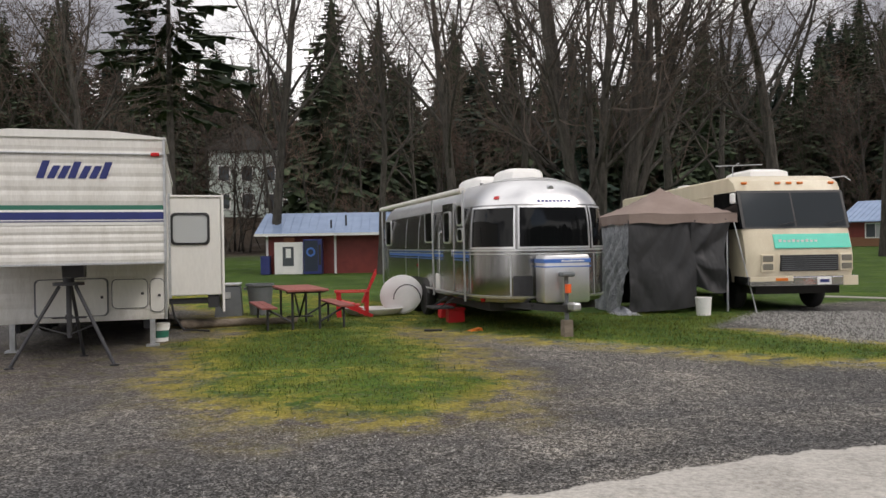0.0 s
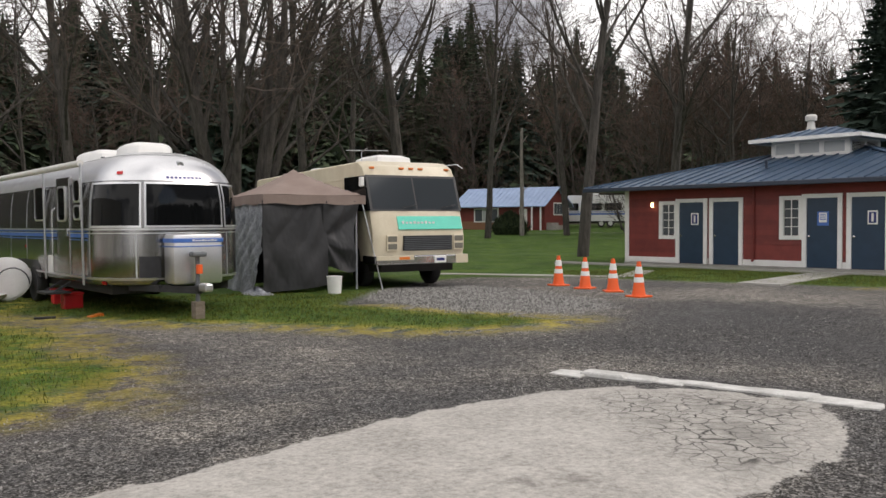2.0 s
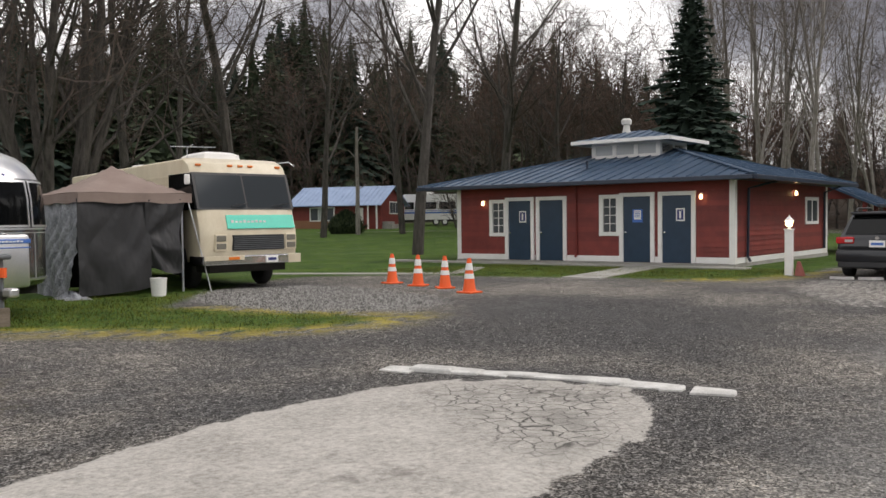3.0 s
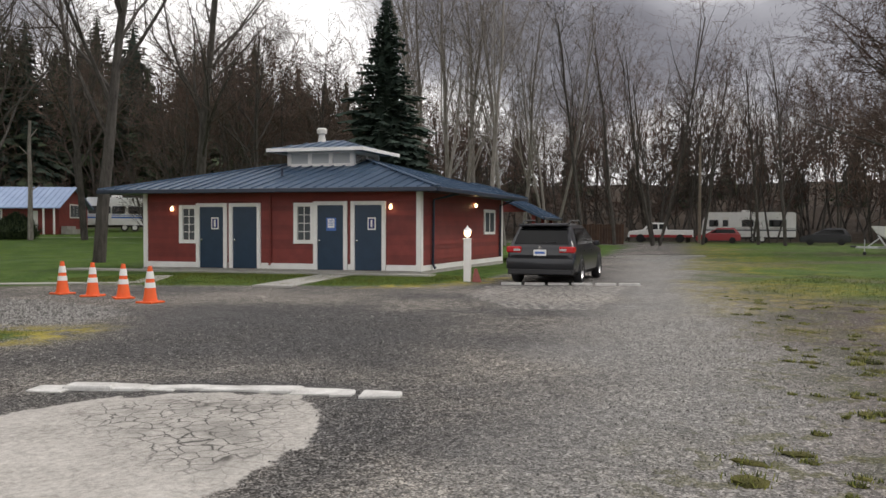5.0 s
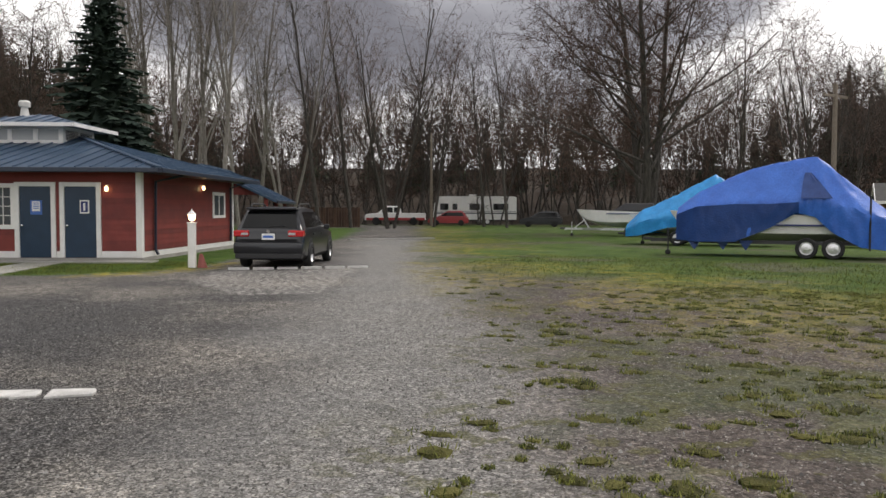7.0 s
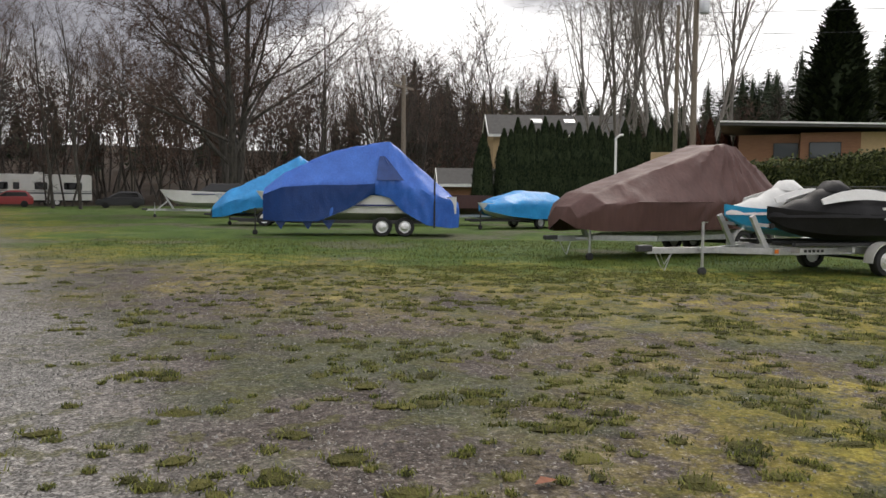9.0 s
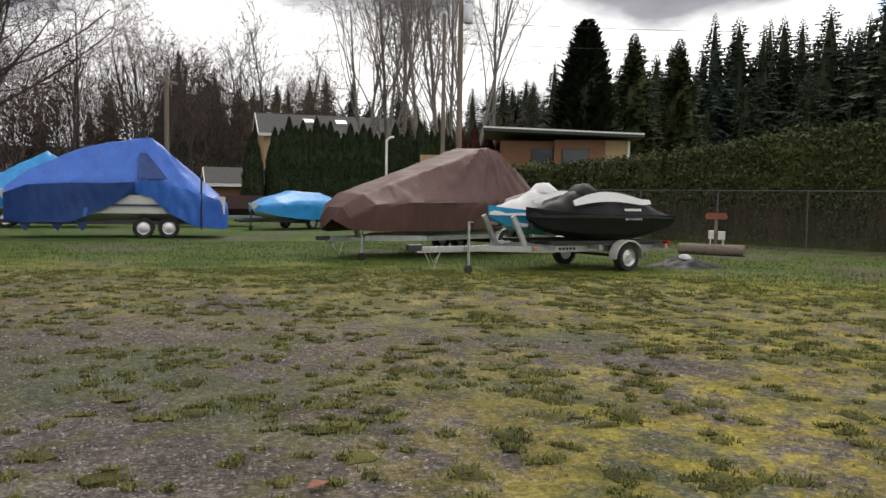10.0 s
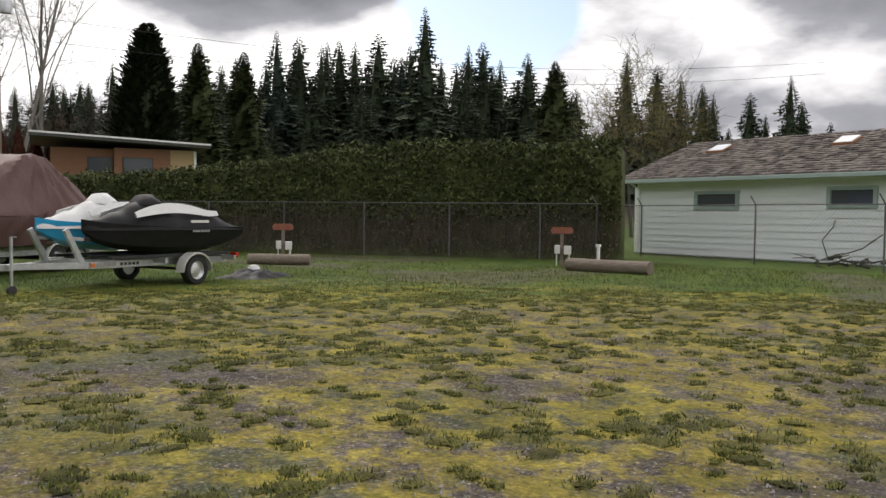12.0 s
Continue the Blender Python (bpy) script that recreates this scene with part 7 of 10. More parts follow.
def estate_car():
    th = thing("car", pose(16.95, 11.38, 0, 0, 0, -67) @ Matrix.Scale(0.97, 4), "dark grey estate car seen from behind, parked in a bay", "car")
    # local y runs forward from the tail: y, half width, underside, belt, half width of the roof, roof
    rings = []
    for y, w, zb, belt, wt, roof in ((0.0, 0.74, 0.42, 0.66, 0.7, 0.72), (-0.03, 0.84, 0.36, 0.72, 0.78, 0.78), (0.02, 0.88, 0.3, 0.9, 0.8, 0.96), (0.09, 0.9, 0.27, 0.98, 0.8, 1.03), (0.25, 0.915, 0.24, 1.0, 0.76, 1.25), (0.44, 0.92, 0.22, 1.0, 0.7, 1.47), (0.58, 0.92, 0.22, 1.0, 0.68, 1.56), (0.95, 0.92, 0.22, 1.0, 0.67, 1.6), (1.6, 0.92, 0.22, 0.99, 0.67, 1.615), (2.4, 0.92, 0.22, 0.98, 0.67, 1.575), (2.8, 0.92, 0.22, 0.97, 0.7, 1.38), (3.3, 0.92, 0.22, 0.96, 0.76, 1.06), (3.55, 0.92, 0.22, 0.95, 0.78, 0.98), (4.3, 0.9, 0.24, 0.86, 0.72, 0.9), (4.62, 0.82, 0.3, 0.72, 0.66, 0.76), (4.75, 0.68, 0.4, 0.6, 0.56, 0.64)):
        half = [(w * 0.86, zb), (w * 0.985, zb + 0.12), (w, 0.56 if belt > 0.7 else zb + 0.16), (w * 0.99, 0.78 if belt > 0.9 else (zb + belt) / 2 + 0.05), (w * 0.965, belt), (wt + (w * 0.965 - wt) * 0.5, belt + (roof - belt) * 0.5), (wt, belt + (roof - belt) * 0.93), (wt * 0.86, belt + (roof - belt) * 0.99), (wt * 0.45, roof)]
        rings.append([(x, y, z) for x, z in half] + [(-x, y, z) for x, z in reversed(half)])
    part("body", Shape().rings(rings), "car_grey", th, smooth=True)
    for sx in (-1, 1):
        for y in (0.95, 3.75):
            part("wheel_arch", Shape().prism([(y + 0.42 * math.cos(q * math.pi / 10), 0.34 + 0.42 * math.sin(q * math.pi / 10)) for q in range(11)], min(sx * 0.9, sx * 0.926), max(sx * 0.9, sx * 0.926), "x"), "black_plastic", th)
        for y in (1.3, 2.35):
            part("door_handle", Shape().box(min(sx * 0.9, sx * 0.935), max(sx * 0.9, sx * 0.935), y, y + 0.2, 0.86, 0.9, 0.01), "car_grey", th)
    part("rear_glass", Shape().add([(-0.72, 0.1, 1.06), (0.72, 0.1, 1.06), (0.62, 0.39, 1.47), (-0.62, 0.39, 1.47), (-0.72, 0.2, 1.06), (0.72, 0.2, 1.06), (0.62, 0.5, 1.47), (-0.62, 0.5, 1.47)], [(0, 1, 2, 3), (4, 7, 6, 5), (0, 4, 5, 1), (3, 2, 6, 7), (0, 3, 7, 4), (1, 5, 6, 2)]), "dark_glass", th)
    part("spoiler", Shape().box(-0.66, 0.66, 0.3, 0.62, 1.53, 1.59, 0.025), "car_grey", th)
    for sx in (-1, 1):
        part("side_glass", Shape().add([(sx * 0.868, 0.5, 1.06), (sx * 0.868, 3.2, 1.04), (sx * 0.735, 2.45, 1.48), (sx * 0.72, 0.75, 1.47), (sx * 0.8, 0.5, 1.06), (sx * 0.8, 3.2, 1.04), (sx * 0.67, 2.45, 1.48), (sx * 0.66, 0.75, 1.47)], [(0, 1, 2, 3), (4, 7, 6, 5), (0, 4, 5, 1), (3, 2, 6, 7), (0, 3, 7, 4), (1, 5, 6, 2)]), "dark_glass", th)
        part("roof_rail", Shape().pipe([(sx * 0.62, 0.65, 1.6), (sx * 0.63, 0.85, 1.68), (sx * 0.63, 2.0, 1.69), (sx * 0.62, 2.25, 1.6)], 0.022), "black_plastic", th)
        tl = part("tail_light", Shape().box(min(sx * 0.5, sx * 0.9), max(sx * 0.5, sx * 0.9), -0.035, 0.25, 0.84, 1.0, 0.03), "tail_red", th)
        part("clear_lens", Shape().box(min(sx * 0.52, sx * 0.7), max(sx * 0.52, sx * 0.7), -0.045, -0.03, 0.88, 0.94, 0.008), "frost_glass", tl)
        part("reflector", Shape().box(min(sx * 0.76, sx * 0.88), max(sx * 0.76, sx * 0.88), -0.05, 0.0, 0.5, 0.62, 0.01), "tail_red", th)
        part("mirror", Shape().box(min(sx * 0.9, sx * 1.06), max(sx * 0.9, sx * 1.06), 2.85, 2.98, 0.98, 1.12, 0.03), "car_grey", th)
        for y in (0.95, 3.75):
            wheel(th, sx * 0.835, y, 0.34, 0.34, 0.22, "bright_aluminium", sx)
    part("bumper", Shape().box(-0.9, 0.9, -0.07, 0.2, 0.4, 0.7, 0.05), "car_grey", th, smooth=True)
    part("bumper_trim", Shape().box(-0.86, 0.86, -0.05, 0.3, 0.27, 0.42, 0.03), "black_plastic", th)
    pl = part("number_plate", Shape().box(-0.17, 0.17, -0.035, -0.01, 0.76, 0.92, 0.006), "white_paint", th)
    part("plate_mark", Shape().box(-0.13, 0.13, -0.038, -0.035, 0.81, 0.87), "blue_stripe", pl)
    part("badge", Shape().tube((0, -0.02, 0.98), (0, -0.04, 0.975), 0.045, n=14), "chrome", th)
    part("wiper", Shape().bar((-0.02, 0.12, 1.1), (0.4, 0.13, 1.12), 0.02, 0.02), "black_plastic", th)


estate_car()


def small_car(x, y, rz, mt, label):
    th = thing("car", pose(x, y, height_at(x, y), 0, 0, rz), label, "car")
    low = [(0.0, 0.4), (0.03, 0.85), (0.9, 0.92), (3.0, 0.92), (3.9, 0.72), (4.05, 0.5), (4.0, 0.25), (0.1, 0.25)]
    part("body", car_body(low, 1.7), mt, th, smooth=True)
    part("cabin", Shape().rings([[(-0.8, 0.1, 0.88), (0.8, 0.1, 0.88), (0.8, 3.1, 0.88), (-0.8, 3.1, 0.88)], [(-0.66, 0.5, 1.35), (0.66, 0.5, 1.35), (0.66, 2.2, 1.37), (-0.66, 2.2, 1.37)], [(-0.55, 0.7, 1.46), (0.55, 0.7, 1.46), (0.55, 1.9, 1.47), (-0.55, 1.9, 1.47)]]), mt, th, smooth=True)
    for sx in (-1, 1):
        part("side_glass", Shape().add([(sx * 0.8, 0.45, 0.95), (sx * 0.8, 2.8, 0.95), (sx * 0.69, 2.15, 1.32), (sx * 0.69, 0.65, 1.32), (sx * 0.74, 0.45, 0.95), (sx * 0.74, 2.8, 0.95), (sx * 0.6, 2.15, 1.32), (sx * 0.6, 0.65, 1.32)], [(0, 1, 2, 3), (4, 7, 6, 5), (0, 4, 5, 1), (3, 2, 6, 7), (0, 3, 7, 4), (1, 5, 6, 2)]), "dark_glass", th)
        for yy in (0.75, 3.2):
            wheel(th, sx * 0.76, yy, 0.3, 0.3, 0.2, "galvanised", sx)


def pickup(x, y, rz):
    th = thing("pickup_truck", pose(x, y, height_at(x, y), 0, 0, rz), "white extended-cab pickup truck with a dark lower side", "pickup truck")
    low = [(0, 0.55), (0, 1.22), (2.4, 1.24), (2.45, 1.24), (4.6, 1.24), (4.7, 1.24), (6.0, 1.12), (6.15, 0.9), (6.15, 0.5)]
    part("body", car_body(low, 2.0), "car_white", th, smooth=True)
    part("side_band", Shape().box(-1.01, 1.01, 0.1, 6.0, 0.5, 0.76, 0.02), "car_red", th, "dark red lower side")
    part("cabin", Shape().rings([[(-0.95, 2.4, 1.22), (0.95, 2.4, 1.22), (0.95, 4.85, 1.22), (-0.95, 4.85, 1.22)], [(-0.8, 2.6, 1.85), (0.8, 2.6, 1.85), (0.8, 4.1, 1.87), (-0.8, 4.1, 1.87)], [(-0.7, 2.75, 1.93), (0.7, 2.75, 1.93), (0.7, 3.95, 1.94), (-0.7, 3.95, 1.94)]]), "car_white", th, smooth=True)
    for sx in (-1, 1):
        for a, b in ((2.65, 3.2), (3.32, 4.45)):
            part("side_glass", Shape().add([(sx * 0.95, a, 1.28), (sx * 0.95, b, 1.28), (sx * 0.83, min(b, 4.1), 1.8), (sx * 0.83, a + 0.04, 1.8), (sx * 0.88, a, 1.28), (sx * 0.88, b, 1.28), (sx * 0.76, min(b, 4.1), 1.8), (sx * 0.76, a + 0.04, 1.8)], [(0, 1, 2, 3), (4, 7, 6, 5), (0, 4, 5, 1), (3, 2, 6, 7), (0, 3, 7, 4), (1, 5, 6, 2)]), "dark_glass", th)
        for yy in (1.25, 5.0):
            wheel(th, sx * 0.88, yy, 0.42, 0.42, 0.27, "galvanised", sx)
    part("bumper", Shape().box(-0.98, 0.98, 6.05, 6.3, 0.5, 0.75, 0.04), "chrome", th)


def white_camper(x, y, rz, length, label, band="blue_stripe"):
    th = thing("travel_trailer", pose(x, y, height_at(x, y), 0, 0, rz), label, "trailer")
    h = length / 2
    part("body", Shape().prism([(-h, 0.6), (-h + 0.05, 0.55), (h, 0.55), (h, 2.85), (h - 0.2, 3.0), (-h + 0.7, 3.0), (-h + 0.15, 2.2)], -1.2, 1.2, "y"), "white_paint", th)
    part("side_band", Shape().box(-h + 0.2, h - 0.02, -1.21, -1.2, 1.15, 1.3), band, th)
    part("side_band", Shape().box(-h + 0.2, h - 0.02, -1.21, -1.2, 1.4, 1.45), band, th)
    for a, b in ((-h + 0.8, -h + 1.6), (-0.5, 0.5), (h - 2.4, h - 0.9)):
        framed_window(th, "y", a, b, 1.6, 2.2, -1.2, -1, "dark_glass", "black_plastic", 0.04)
    d = part("door", Shape().box(-h + 2.0, -h + 2.65, -1.22, -1.2, 0.7, 2.5, 0.005), "white_metal", th)
    framed_window(d, "y", -h + 2.1, -h + 2.55, 1.6, 2.2, -1.22, -1, "dark_glass", "black_plastic", 0.03)
    for xx in (0.5, 1.35):
        wl_ = wheel(th, 0, 0, 0, 0.34, 0.22, "white_paint", 1)
        wl_.matrix_basis = pose(xx, -1.08, 0.34, 0, 0, -90)
    part("drawbar", Shape().bar((-h, -0.4, 0.5), (-h - 1.1, 0, 0.5), 0.08, 0.1).bar((-h, 0.4, 0.5), (-h - 1.1, 0, 0.5), 0.08, 0.1), "dark_steel", th)
    part("roof_unit", Shape().box(-0.6, 0.3, -0.35, 0.35, 3.0, 3.22, 0.05), "white_paint", th)
    part("underbody", Shape().box(-h + 0.3, h - 0.2, -1.0, 1.0, 0.38, 0.56), "underside", th)
    part("jack_leg", Shape().box(-h + 0.4, -h + 0.48, -0.9, -0.82, 0.0, 0.56).box(h - 0.5, h - 0.42, -0.9, -0.82, 0.0, 0.56), "dark_steel", th)


pickup(*polar(63.9, 84), 28)
white_camper(*polar(67.3, 88), -67, 8.8, "white travel trailer with dark windows beyond the field", "grey_plastic")
small_car(*polar(66.9, 82), 24, "car_red", "small red car parked before the white trailer")
small_car(*polar(73.4, 78), 16, "car_grey", "dark car parked beyond the boats")
th = thing("plank_fence", pose(0, 0, 0), "brown plank fence at the far end of the road", "fence")
for k in range(20):
    (xa, ya), (xb, yb) = polar(55.8 + 0.18 * k, 72), polar(55.8 + 0.18 * k + 0.165, 72)
    part("board", Shape().bar((xa, ya, 0.85), (xb, yb, 0.85), 0.03, 1.7 + 0.04 * (k % 3)), "dark_cedar", th)
white_camper(*polar(25.5, 80), -26, 6.5, "white travel trailer with a blue band on the far lawn")
small_car(*polar(24.1, 92), 62, "car_red", "red car behind the far house")


# ---- the pop machine shed ----
def far_shed():
    th = thing("shed", pose(-17.6, 42.0, height_at(-17, 42), 0, 0, 12), "small red shed with a pale blue metal roof", "shed")
    L = 8.5
    part("wall", Shape().box(0, L, 0, 4.0, -0.1, 2.3), "barn_red", th)
    s = Shape().add([(-0.5, -0.7, 2.2), (L + 0.5, -0.7, 2.2), (L + 0.5, 2.0, 3.42), (-0.3, 2.0, 3.42), (L + 0.5, 4.7, 2.2), (-0.5, 4.7, 2.2), (-0.5, -0.7, 2.12), (L + 0.5, -0.7, 2.12), (L + 0.5, 4.7, 2.12), (-0.5, 4.7, 2.12)], [(0, 1, 2, 3), (3, 2, 4, 5), (6, 9, 8, 7), (0, 6, 7, 1), (0, 3, 5, 9, 6), (1, 7, 8, 4, 2)])
    rf = part("roof", s, "pale_roof", th, "pale blue standing-seam roof")
    for k in range(19):
        x = -0.3 + (L + 0.6) * (k + 0.5) / 19
        part("roof_seam", Shape().bar((x, -0.7, 2.22), (x, 2.0, 3.44), 0.04, 0.04), "pale_roof", rf)
    part("roof_pipe", Shape().tube((4.4, 0.3, 2.6), (4.4, 0.3, 3.2), 0.05).tube((3.6, 0.0, 2.5), (3.6, 0.0, 2.95), 0.05), "dark_steel", rf)
    part("fascia", Shape().box(-0.5, L + 0.5, -0.74, -0.7, 2.08, 2.22), "white_paint", th)
    for x in (0.02, 3.75):
        part("trim_post", Shape().box(x, x + 0.12, -0.03, 0.05, 0, 2.15), "white_paint", th)
    return th


shed_at = pose(-17.6, 42.0, height_at(-17, 42), 0, 0, 12)
far_shed()
v = thing("vending_machine", shed_at @ pose(0.55, -0.55, 0), "white drinks cooler cabinet beside the shed wall", "vending machine")
part("cabinet", Shape().box(0, 1.55, 0, 0.5, 0, 1.75, 0.02), "white_paint", v)
part("window", Shape().box(0.45, 1.05, -0.012, 0.0, 0.45, 1.5), "window_glass", v)
part("top_sign", Shape().box(0.5, 1.1, 0.1, 0.2, 1.75, 2.0, 0.01), "sign_wood", v, "small brown sign board")
part("paper", Shape().box(0.62, 0.9, -0.016, -0.012, 0.9, 1.4), "white_paint", v)
v = thing("vending_machine", shed_at @ pose(2.15, -0.75, 0), "dark blue drinks vending machine with a pale swirl", "vending machine")
part("cabinet", Shape().box(0, 1.0, 0, 0.7, 0, 1.9, 0.02), "navy_trim", v)
part("front_picture", Shape().box(0.05, 0.78, -0.012, 0.0, 0.15, 1.82), "slate_trim", v)
part("swirl", Shape().torus((0.4, -0.014, 1.2), 0.2, 0.05, "y", 20, 6, 0.2), "blue_stripe", v)
part("slot_panel", Shape().box(0.82, 0.96, -0.014, 0.0, 0.5, 1.6), "black_plastic", v)
v = thing("litter_bin", shed_at @ pose(-0.2, -0.6, 0), "dark blue litter bin beside the shed", "bin")
part("bin_body", Shape().box(0, 0.5, 0, 0.5, 0, 0.95, 0.03), "navy_trim", v)
part("lid", Shape().box(-0.02, 0.52, -0.02, 0.52, 0.95, 1.02, 0.02), "navy_trim", v)


def column_bush(seed, h, w, n=3200):
    r = random.Random(seed)
    s = Shape()
    s.turn([(w * 0.36, 0.0), (w * 0.42, h * 0.3), (w * 0.34, h * 0.65), (w * 0.15, h * 0.92), (0.001, h)], n=9)
    for _ in range(n):
        k = r.random() ** 0.85
        z = h * k
        rad = w * 0.5 * (1 - k ** 2.6) ** 0.8 * (0.85 + 0.3 * noise.noise((k * 9, r.random() * 2, seed)))
        a = r.uniform(0, math.tau)
        p = Vector((rad * math.cos(a), rad * math.sin(a), z))
        q = Vector((math.cos(a) * 0.06, math.sin(a) * 0.06, r.uniform(0.12, 0.3)))
        t = Vector((-math.sin(a), math.cos(a), 0)) * r.uniform(0.03, 0.09)
        s.add([p - t, p + t, p + q], [(0, 1, 2)])
    return s.mesh("crown")


# ---- red house on the far lawn ----
def red_house():
    x, y = polar(16.0, 76)
    th = thing("house", pose(x, y, height_at(x, y) - 0.1, 0, 0, -45) @ Matrix.Scale(0.82, 4), "low red clapboard house with a pale metal roof", "house")
    part("wall", Shape().box(0, 10.5, 0, 7, 0, 2.75).prism([(0, 2.75), (7, 2.75), (3.5, 4.6)], 10.38, 10.5, "x"), "barn_red", th)
    part("plinth", Shape().box(-0.03, 7, -0.05, 0.0, 0, 1.0), "brown_cedar", th, "brick plinth")
    s = Shape().add([(-0.5, -0.7, 2.6), (10.9, -0.7, 2.6), (10.9, 3.5, 4.75), (-0.5, 3.5, 4.75), (10.9, 7.7, 2.6), (-0.5, 7.7, 2.6), (-0.5, -0.7, 2.5), (10.9, -0.7, 2.5), (10.9, 7.7, 2.5), (-0.5, 7.7, 2.5), (10.9, 3.5, 4.62), (-0.5, 3.5, 4.62)], [(0, 1, 2, 3), (3, 2, 4, 5), (6, 11, 10, 7), (11, 9, 8, 10), (0, 6, 7, 1), (1, 7, 10, 2), (2, 10, 8, 4), (0, 3, 11, 6), (3, 5, 9, 11)])
    rf = part("roof", s, "pale_roof", th, "pale blue metal roof")
    for k in range(20):
        xx = -0.4 + 11.2 * (k + 0.5) / 20
        part("roof_seam", Shape().bar((xx, -0.7, 2.62), (xx, 3.5, 4.77), 0.05, 0.05), "pale_roof", rf)
    for a, b, z0, z1 in ((2.2, 5.0, 1.0, 2.3),):
        w = part("window", Shape().box(a - 0.12, b + 0.12, -0.06, 0.0, z0 - 0.12, z1 + 0.12), "white_paint", th)
        for k in range(3):
            part("pane", Shape().box(a + (b - a) * k / 3 + 0.03, a + (b - a) * (k + 1) / 3 - 0.03, -0.08, -0.06, z0, z1), "frost_glass" if k == 1 else "window_glass", w)
    w = part("window", Shape().box(10.5, 10.56, 2.5, 5.0, 1.6, 3.0), "white_paint", th)
    for k in range(3):
        part("pane", Shape().box(10.56, 10.58, 2.6 + 0.8 * k, 3.3 + 0.8 * k, 1.72, 2.88), "window_glass", w)
    part("porch_post", Shape().box(9.2, 9.35, -0.6, -0.45, 0, 2.6).box(10.2, 10.35, -0.6, -0.45, 0, 2.6), "white_paint", th)
    part("door", Shape().box(7.6, 8.5, -0.05, 0.0, 0.2, 2.3), "white_metal", th)
    part("steps", Shape().box(10.5, 11.6, 0.5, 2.5, 0, 0.5).box(10.5, 11.1, 0.5, 2.5, 0.5, 0.8), "concrete", th)


red_house()


x, y = polar(19.6, 64)
th = thing("bush", pose(x, y, height_at(x, y)), "rounded dark evergreen shrub before the red house", "bush")
part("crown", column_bush(8, 1.7, 3.4, 1500), "cypress_leaf", th)
x, y = polar(20.4, 62)
sn = Shape()
pts = limb(sn, (0, 0, -0.2), (0.02, 0, 1), 8.2, 0.2, 7, 8, random.Random(4), 0.05, 0.02, 0.5)
for q, dx in ((3, 0.9), (5, -0.7), (6, 0.5)):
    limb(sn, pts[q], (dx, 0.2, 0.6), 0.9, 0.06, 3, 5, random.Random(q), 0.1, 0.0)
th = thing("dead_tree", pose(x, y, height_at(x, y)), "pale broken trunk of a dead tree", "tree")
part("trunk", sn, "pale_bark", th, smooth=True)


# the hillside house among the trees
def hill_house():
    x, y = polar(-23.4, 106)
    th = thing("house", pose(x, y, height_at(x, y) - 0.5, 0, 0, 20), "tall pale green house half hidden by trees", "house")
    part("wall", Shape().box(-4.5, 4.5, 0, 8, 0, 9), "pale_green_wall", th)
    part("roof", Shape().prism([(-5, 8.9), (5, 8.9), (0, 12.2)], -0.5, 8.5, "y"), "grey_shingle", th)
    for a in (-3.4, -0.6, 2.2):
        for z0 in (1.5, 5.0):
            w = part("window", Shape().box(a, a + 1.5, -0.06, 0.02, z0, z0 + 2.0), "white_paint", th)
            part("pane", Shape().box(a + 0.12, a + 1.38, -0.09, -0.06, z0 + 0.12, z0 + 1.88), "window_glass", w)
    part("balcony", Shape().box(4.5, 7.0, 0, 5, 2.6, 2.8).box(6.85, 7.0, 0, 0.15, 0, 3.8).box(4.5, 7.0, -0.05, 0.05, 3.6, 3.75), "white_paint", th)


hill_house()


# ---- picnic corner ----
def picnic_table():
    th = thing("picnic_table", pose(-5.64, 14.15, 0, 0, 0, 29.4), "picnic table with faded red planks on a black steel frame", "table")
    for k in range(5):
        x = -0.38 + k * 0.152
        part("top_plank", Shape().box(x, x + 0.142, -1.0, 1.0, 0.72, 0.76, 0.008), "faded_red_wood", th)
    for sx in (-1, 1):
        for k in range(2):
            x = sx * 0.7 - 0.14 + k * 0.145
            part("bench_plank", Shape().box(x, x + 0.138, -1.0, 1.0, 0.42, 0.455, 0.008), "faded_red_wood", th)
    for y in (-0.72, 0.72):
        f = Shape()
        for sx in (-1, 1):
            f.tube((sx * 0.25, y, 0.0), (sx * 0.25, y, 0.72), 0.024, n=8)
            f.tube((sx * 0.25, y, 0.15), (sx * 0.7, y, 0.4), 0.02, n=8)
            f.tube((sx * 0.7, y, 0.0), (sx * 0.7, y, 0.42), 0.022, n=8)
        f.tube((-0.36, y, 0.7), (0.36, y, 0.7), 0.02, n=8)
        part("leg_frame", f, "dark_steel", th)
    part("brace", Shape().tube((0, -0.7, 0.7), (0, 0, 0.2), 0.018).tube((0, 0.7, 0.7), (0, 0, 0.2), 0.018).tube((-0.25, 0, 0.2), (0.25, 0, 0.2), 0.018), "dark_steel", th)


picnic_table()


